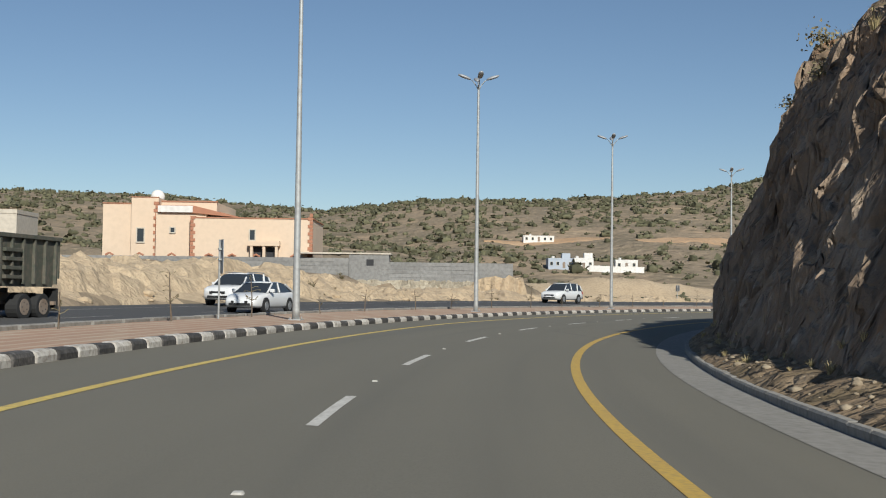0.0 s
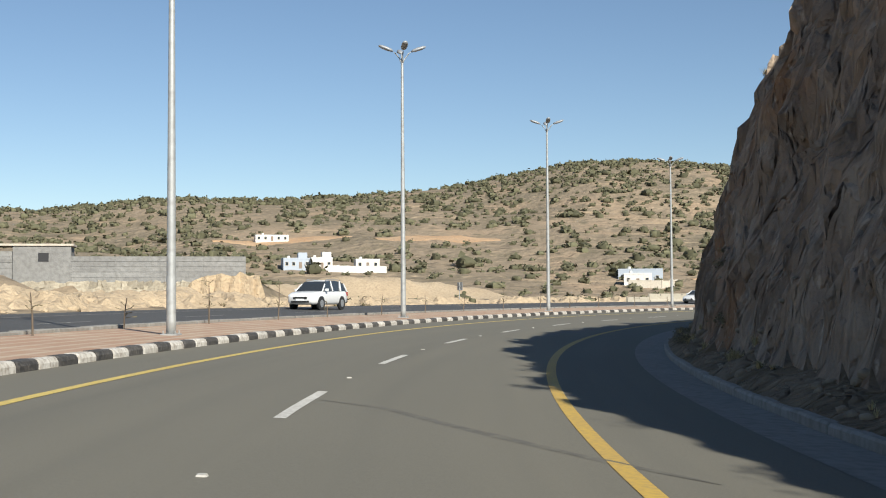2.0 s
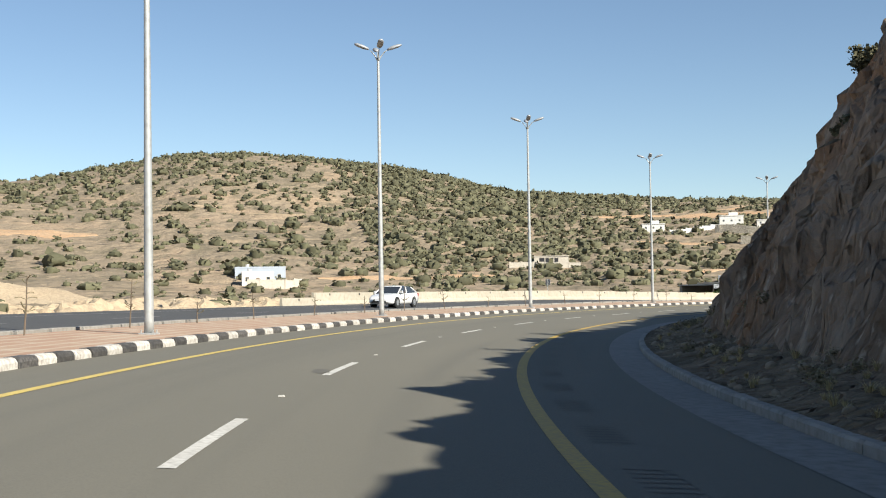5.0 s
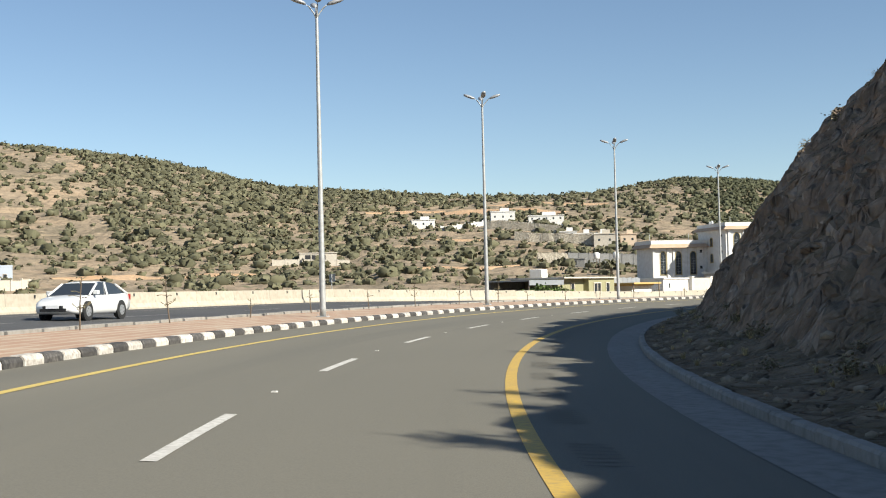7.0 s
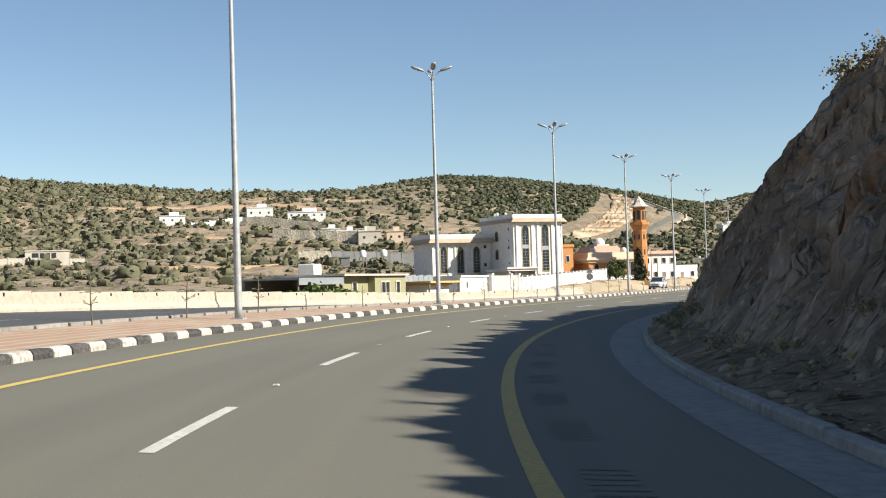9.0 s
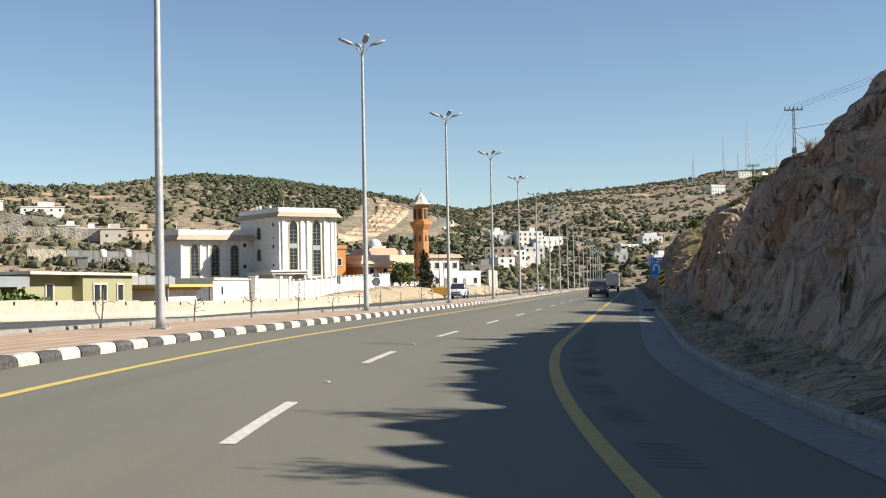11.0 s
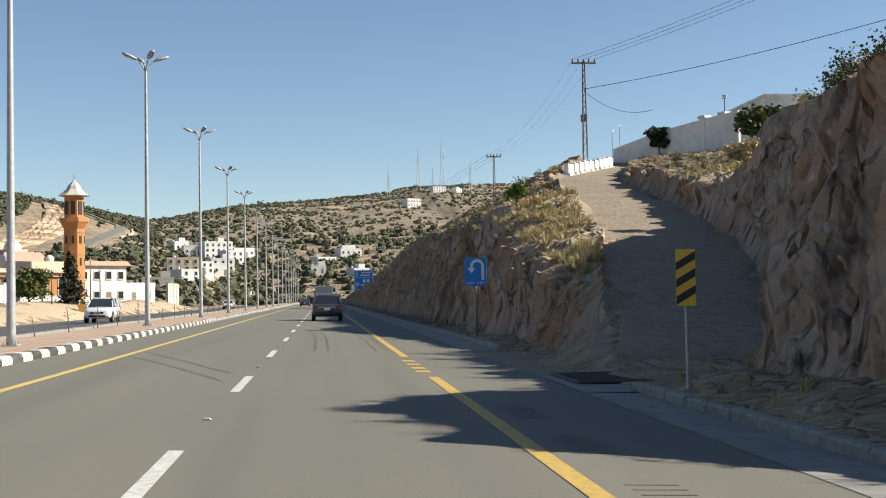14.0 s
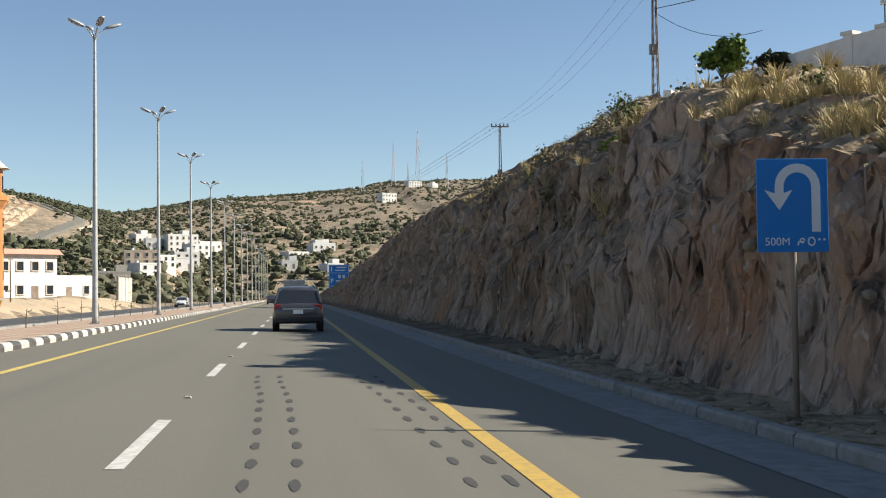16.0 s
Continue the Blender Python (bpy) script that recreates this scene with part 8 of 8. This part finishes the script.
for (xa, ya, za, ha), (xb, yb, zb, hb) in zip(pts, pts[1:]):
    bm = bmesh.new()
    L = Vector((xb - xa, yb - ya, 0)).normalized()
    nrm = Vector((-L.y, L.x, 0)) * 0.14
    vs = [bm.verts.new(p) for p in ((xa - nrm.x, ya - nrm.y, za - 3), (xb - nrm.x, yb - nrm.y, zb - 3), (xb + nrm.x, yb + nrm.y, zb - 3), (xa + nrm.x, ya + nrm.y, za - 3),
                                    (xa - nrm.x, ya - nrm.y, za + ha), (xb - nrm.x, yb - nrm.y, zb + hb), (xb + nrm.x, yb + nrm.y, zb + hb), (xa + nrm.x, ya + nrm.y, za + ha))]
    for f in ((3, 2, 1, 0), (4, 5, 6, 7), (0, 1, 5, 4), (1, 2, 6, 5), (2, 3, 7, 6), (3, 0, 4, 7)):
        bm.faces.new([vs[i] for i in f])
    part("panel", bm, M_WHITE, hwl)
for q in ((234.8, 179.6), (233.2, 178.0)):
    pr = part("gate_pier", boxes((-0.28, 0.28, -0.28, 0.28, -3, 2.3), (-0.4, 0.4, -0.4, 0.4, 2.3, 2.5)), M_WHITE, hwl)
    pr.matrix_world = pose(*q, 13.2, 0, 0, -45)
gt = part("gate", boxes((-1.0, 1.0, -0.3, -0.2, -1, 2.1)), material("green_gate", (0.03, 0.13, 0.09), 0.6), hwl, "green steel gate")
gt.matrix_world = pose(234.0, 178.8, 13.2, 0, 0, 45)
gd = part("side_door", boxes((-0.35, 0.35, 0.12, 0.2, -0.4, 1.3)), M_DARK, hwl, "dark narrow side door")
gd.matrix_world = pose(235.6, 180.45, 13.2, 0, 0, -137)
jb = thing("white_barrier_blocks", Matrix(), "white painted concrete blocks at the top of a drive", "barrier")
for i in range(9):
    u = i / 8
    x, y = 223.6 + 11.4 * u, 189.3 - 1.9 * u
    b = part("block", boxes((-0.62, 0.62, -0.32, 0.32, -0.6, 0.05), (-0.6, 0.6, -0.2, 0.2, 0.05, 0.75), bevel=0.05), M_WHITE, jb)
    b.matrix_world = pose(x, y, cz(x, y) + 0.1, 0, 0, -10 + rnd.uniform(-4, 4))
tree("hilltop_tree", "dark round tree beside the white wall", 238.0, 183.4, cz(238.0, 183.4), 2.9, 1.25, M_CYPRESS, 61, 1300, 0.16, 0.3)
tree("fig_tree", "leafy green fig tree by the hilltop gate", 229.0, 175.6, cz(229.0, 175.6), 2.8, 2.2, M_TREE, 62, 1700, 0.17, 0.25)
for i, (x, y) in enumerate(((246.0, 188.0), (244.6, 187.2))):
    e = thing("garden_lamp", pose(x, y, cz(x, y) - 0.6) @ Matrix.Diagonal((0.8, 0.8, 0.8, 1)), "short white street lamp beyond the wall", "street lamp")
    bm = bmesh.new()
    add_tube(bm, [(0, 0, -1), (0, 0, 4.2 + i * 0.6), (0.25, 0, 4.5 + i * 0.6), (0.8, 0, 4.6 + i * 0.6)], 0.05, 6)
    part("pole", bm, M_STEEL, e)
    part("head", boxes((0.7, 1.2, -0.1, 0.1, 4.55 + i * 0.6, 4.68 + i * 0.6), bevel=0.02), M_WHITE, e)
fl = thing("flood_lamp", pose(233.2, 178.0, 15.7), "white flood lamp on a gate pier", "lamp")
bm = bmesh.new()
add_tube(bm, [(0, 0, -0.2), (0, 0, 1.2)], 0.04, 6)
part("stem", bm, M_BLACK, fl)
part("head", boxes((-0.1, 0.35, -0.18, 0.18, 1.1, 1.4), bevel=0.05), M_WHITE, fl)

# bushes that stand out on the cutting
for i, (s, m, h, r, mat, lab) in enumerate(((295.0, 7.0, 1.15, 0.55, M_GREEN, "bright green bush on the cutting edge"), (306.0, 7.6, 0.6, 0.5, M_GREEN, "low green bush on the rib"),
                                            (271.0, 13.6, 1.1, 1.6, M_TREE, "dense dark green shrub on the bank beside the drive"), (277.0, 15.6, 1.0, 1.5, M_TREE, "dense dark green shrub on the bank beside the drive"), (266.0, 11.6, 0.9, 1.3, M_TREE, "dense dark green shrub on the bank beside the drive"),
                                            (284.4, 14.2, 0.9, 0.8, M_DRY, "dry straw coloured bush at the foot of the bank"), (290.0, 16.6, 0.8, 0.9, M_DRY, "dry straw coloured bush at the foot of the bank"),
                                            (238.0, 12.0, 0.9, 1.0, M_TREE, "green shrub tree above the cutting"), (234.0, 12.0, 1.5, 1.6, M_TWIG, "dry branching shrub above the cutting"),
                                            (252.5, 10.6, 1.2, 1.2, M_TWIG, "dry branching shrub above the cutting"), (229.0, 13.0, 1.8, 1.8, M_TWIG, "dry branching shrub above the cutting"), (254.0, 8.8, 0.9, 1.1, M_TREE, "dark shrub beside the drive"),
                                            (239.5, 9.2, 1.3, 1.3, M_TWIG, "dry bush above the cutting"),
                                                                                            (62.0, 8.9, 0.9, 0.7, M_TWIG, "small grey shrub on the rock crest"), (121.0, 9.4, 1.0, 0.7, M_SHRUB, "small dark shrub clinging to the rock"), (118.0, 8.3, 0.9, 0.6, M_SHRUB, "small dark shrub clinging to the rock"))):
    x, y, z = hill_pt(s, m)
    tree("cutting_bush", lab, x, y, z - 0.1, h, r, mat, 80 + i, 2000 if mat is not M_TWIG else 1600, 0.05 if mat is not M_TWIG else 0.04, 0.2)

# earth cuts and terraces on the far slopes
M_CUT = material("fresh_cut_earth", (0.48, 0.33, 0.20), 0.95, second=(0.42, 0.25, 0.13), scale=0.08, fine=(0.34, 0.24, 0.15), fine_scale=0.7, bump=0.6, bump_scale=1.2)


def earth_cut(label, pts, width, lift=0.25, mat=None, name="earth_cut"):
    """A band of bared earth or road laid over the slope along plan points."""
    vs, fs = [], []
    dense = []
    for (x0, y0), (x1, y1) in zip(pts, pts[1:]):
        k = max(2, int(math.hypot(x1 - x0, y1 - y0) / 3))
        dense += [(x0 + (x1 - x0) * i / k, y0 + (y1 - y0) * i / k) for i in range(k)]
    dense.append(pts[-1])
    cols = 7
    for i, (x, y) in enumerate(dense):
        a, b = dense[max(0, i - 1)], dense[min(len(dense) - 1, i + 1)]
        d = Vector((b[0] - a[0], b[1] - a[1])).normalized()
        end = min(1.0, 0.25 + 3 * min(i, len(dense) - 1 - i) / len(dense)) if mat is None else 1.0
        w = width * end * (1 + (0.35 * fbm(x, y, 70, 0.08, 3) if mat is None else 0))
        for j in range(cols):
            u = (j / (cols - 1) - 0.5) * w
            px, py = x - d.y * u, y + d.x * u
            edge = 1 - abs(j / (cols - 1) - 0.5) * 2
            vs.append((px, py, gz(px, py) - 0.15 + (lift + 0.15) * min(1.0, edge * 3)))
    for i in range(len(dense) - 1):
        for j in range(cols - 1):
            a = i * cols + j
            fs.append((a, a + cols, a + cols + 1, a + 1))
    ob = obj(name, vs, fs, mat or M_CUT)
    if ob.data.polygons[0].normal.z < 0:
        ob.data.flip_normals()
    return tagged(ob, label, "earth", kind="structure")


for lab, pts, w in CUTS:
    earth_cut(lab, pts, w)


def rock_cut():
    """The pale benched rock face above the hill road: a steep layered sheet between foot and rim."""
    foot = [Vector((*q[0], gz(*q[0]))) for q in HILL_CUT]
    rim = [Vector((*q[1], gz(*q[1]))) for q in HILL_CUT]
    vs, fs, rows, cols = [], [], 60, 22
    for i in range(rows + 1):
        u = i / rows * (len(foot) - 1)
        k = min(int(u), len(foot) - 2)
        a, b = foot[k].lerp(foot[k + 1], u - k), rim[k].lerp(rim[k + 1], u - k)
        for j in range(cols + 1):
            v = j / cols
            bench = (math.floor(v * 4) + min(1.0, (v * 4 % 1.0) * 1.8)) / 4      # four worn benches
            q = a.lerp(b, v)
            q.z = gz(q.x, q.y) + 0.9 + 5.0 * (bench - v) + 0.8 * fbm(q.x, q.y, 3, 0.10, 4)
            if j == 0 or i in (0, rows):
                q.z = gz(q.x, q.y) - 0.3
            vs.append(q[:])
    for i in range(rows):
        for j in range(cols):
            n = i * (cols + 1) + j
            fs.append((n, n + cols + 1, n + cols + 2, n + 1))
    ob = obj("rock_cut", vs, fs, M_CUTROCK)
    if ob.data.polygons[0].normal.z < 0:
        ob.data.flip_normals()
    tagged(ob, "pale benched rock cutting above the hill road", "rock face", kind="structure")


M_CUTROCK = ground_material("cut_limestone", [((0.46, 0.35, 0.235),), ((0.36, 0.245, 0.15), 0.04, 0.42, 0.58), ((0.54, 0.44, 0.32), 0.4, 0.5, 0.66, (0.15, 0.15, 1.0)), ((0.25, 0.17, 0.105), 0.35, 0.50, 0.60, (0.05, 0.05, 2.2)), ((0.22, 0.19, 0.12), 0.09, 0.56, 0.66)], bump=0.9, bump_scale=0.5)
rock_cut()
earth_cut("narrow asphalt road climbing the far hill", HILL_ROAD, 6.0, 0.5, M_ASPHALT, "hill_road")
earth_cut("pale low parapet along the hill road", [(x + 3.6, y - 5.0) for x, y in HILL_ROAD[3:]], 1.2, 0.9, M_BARRIER, "hill_parapet")
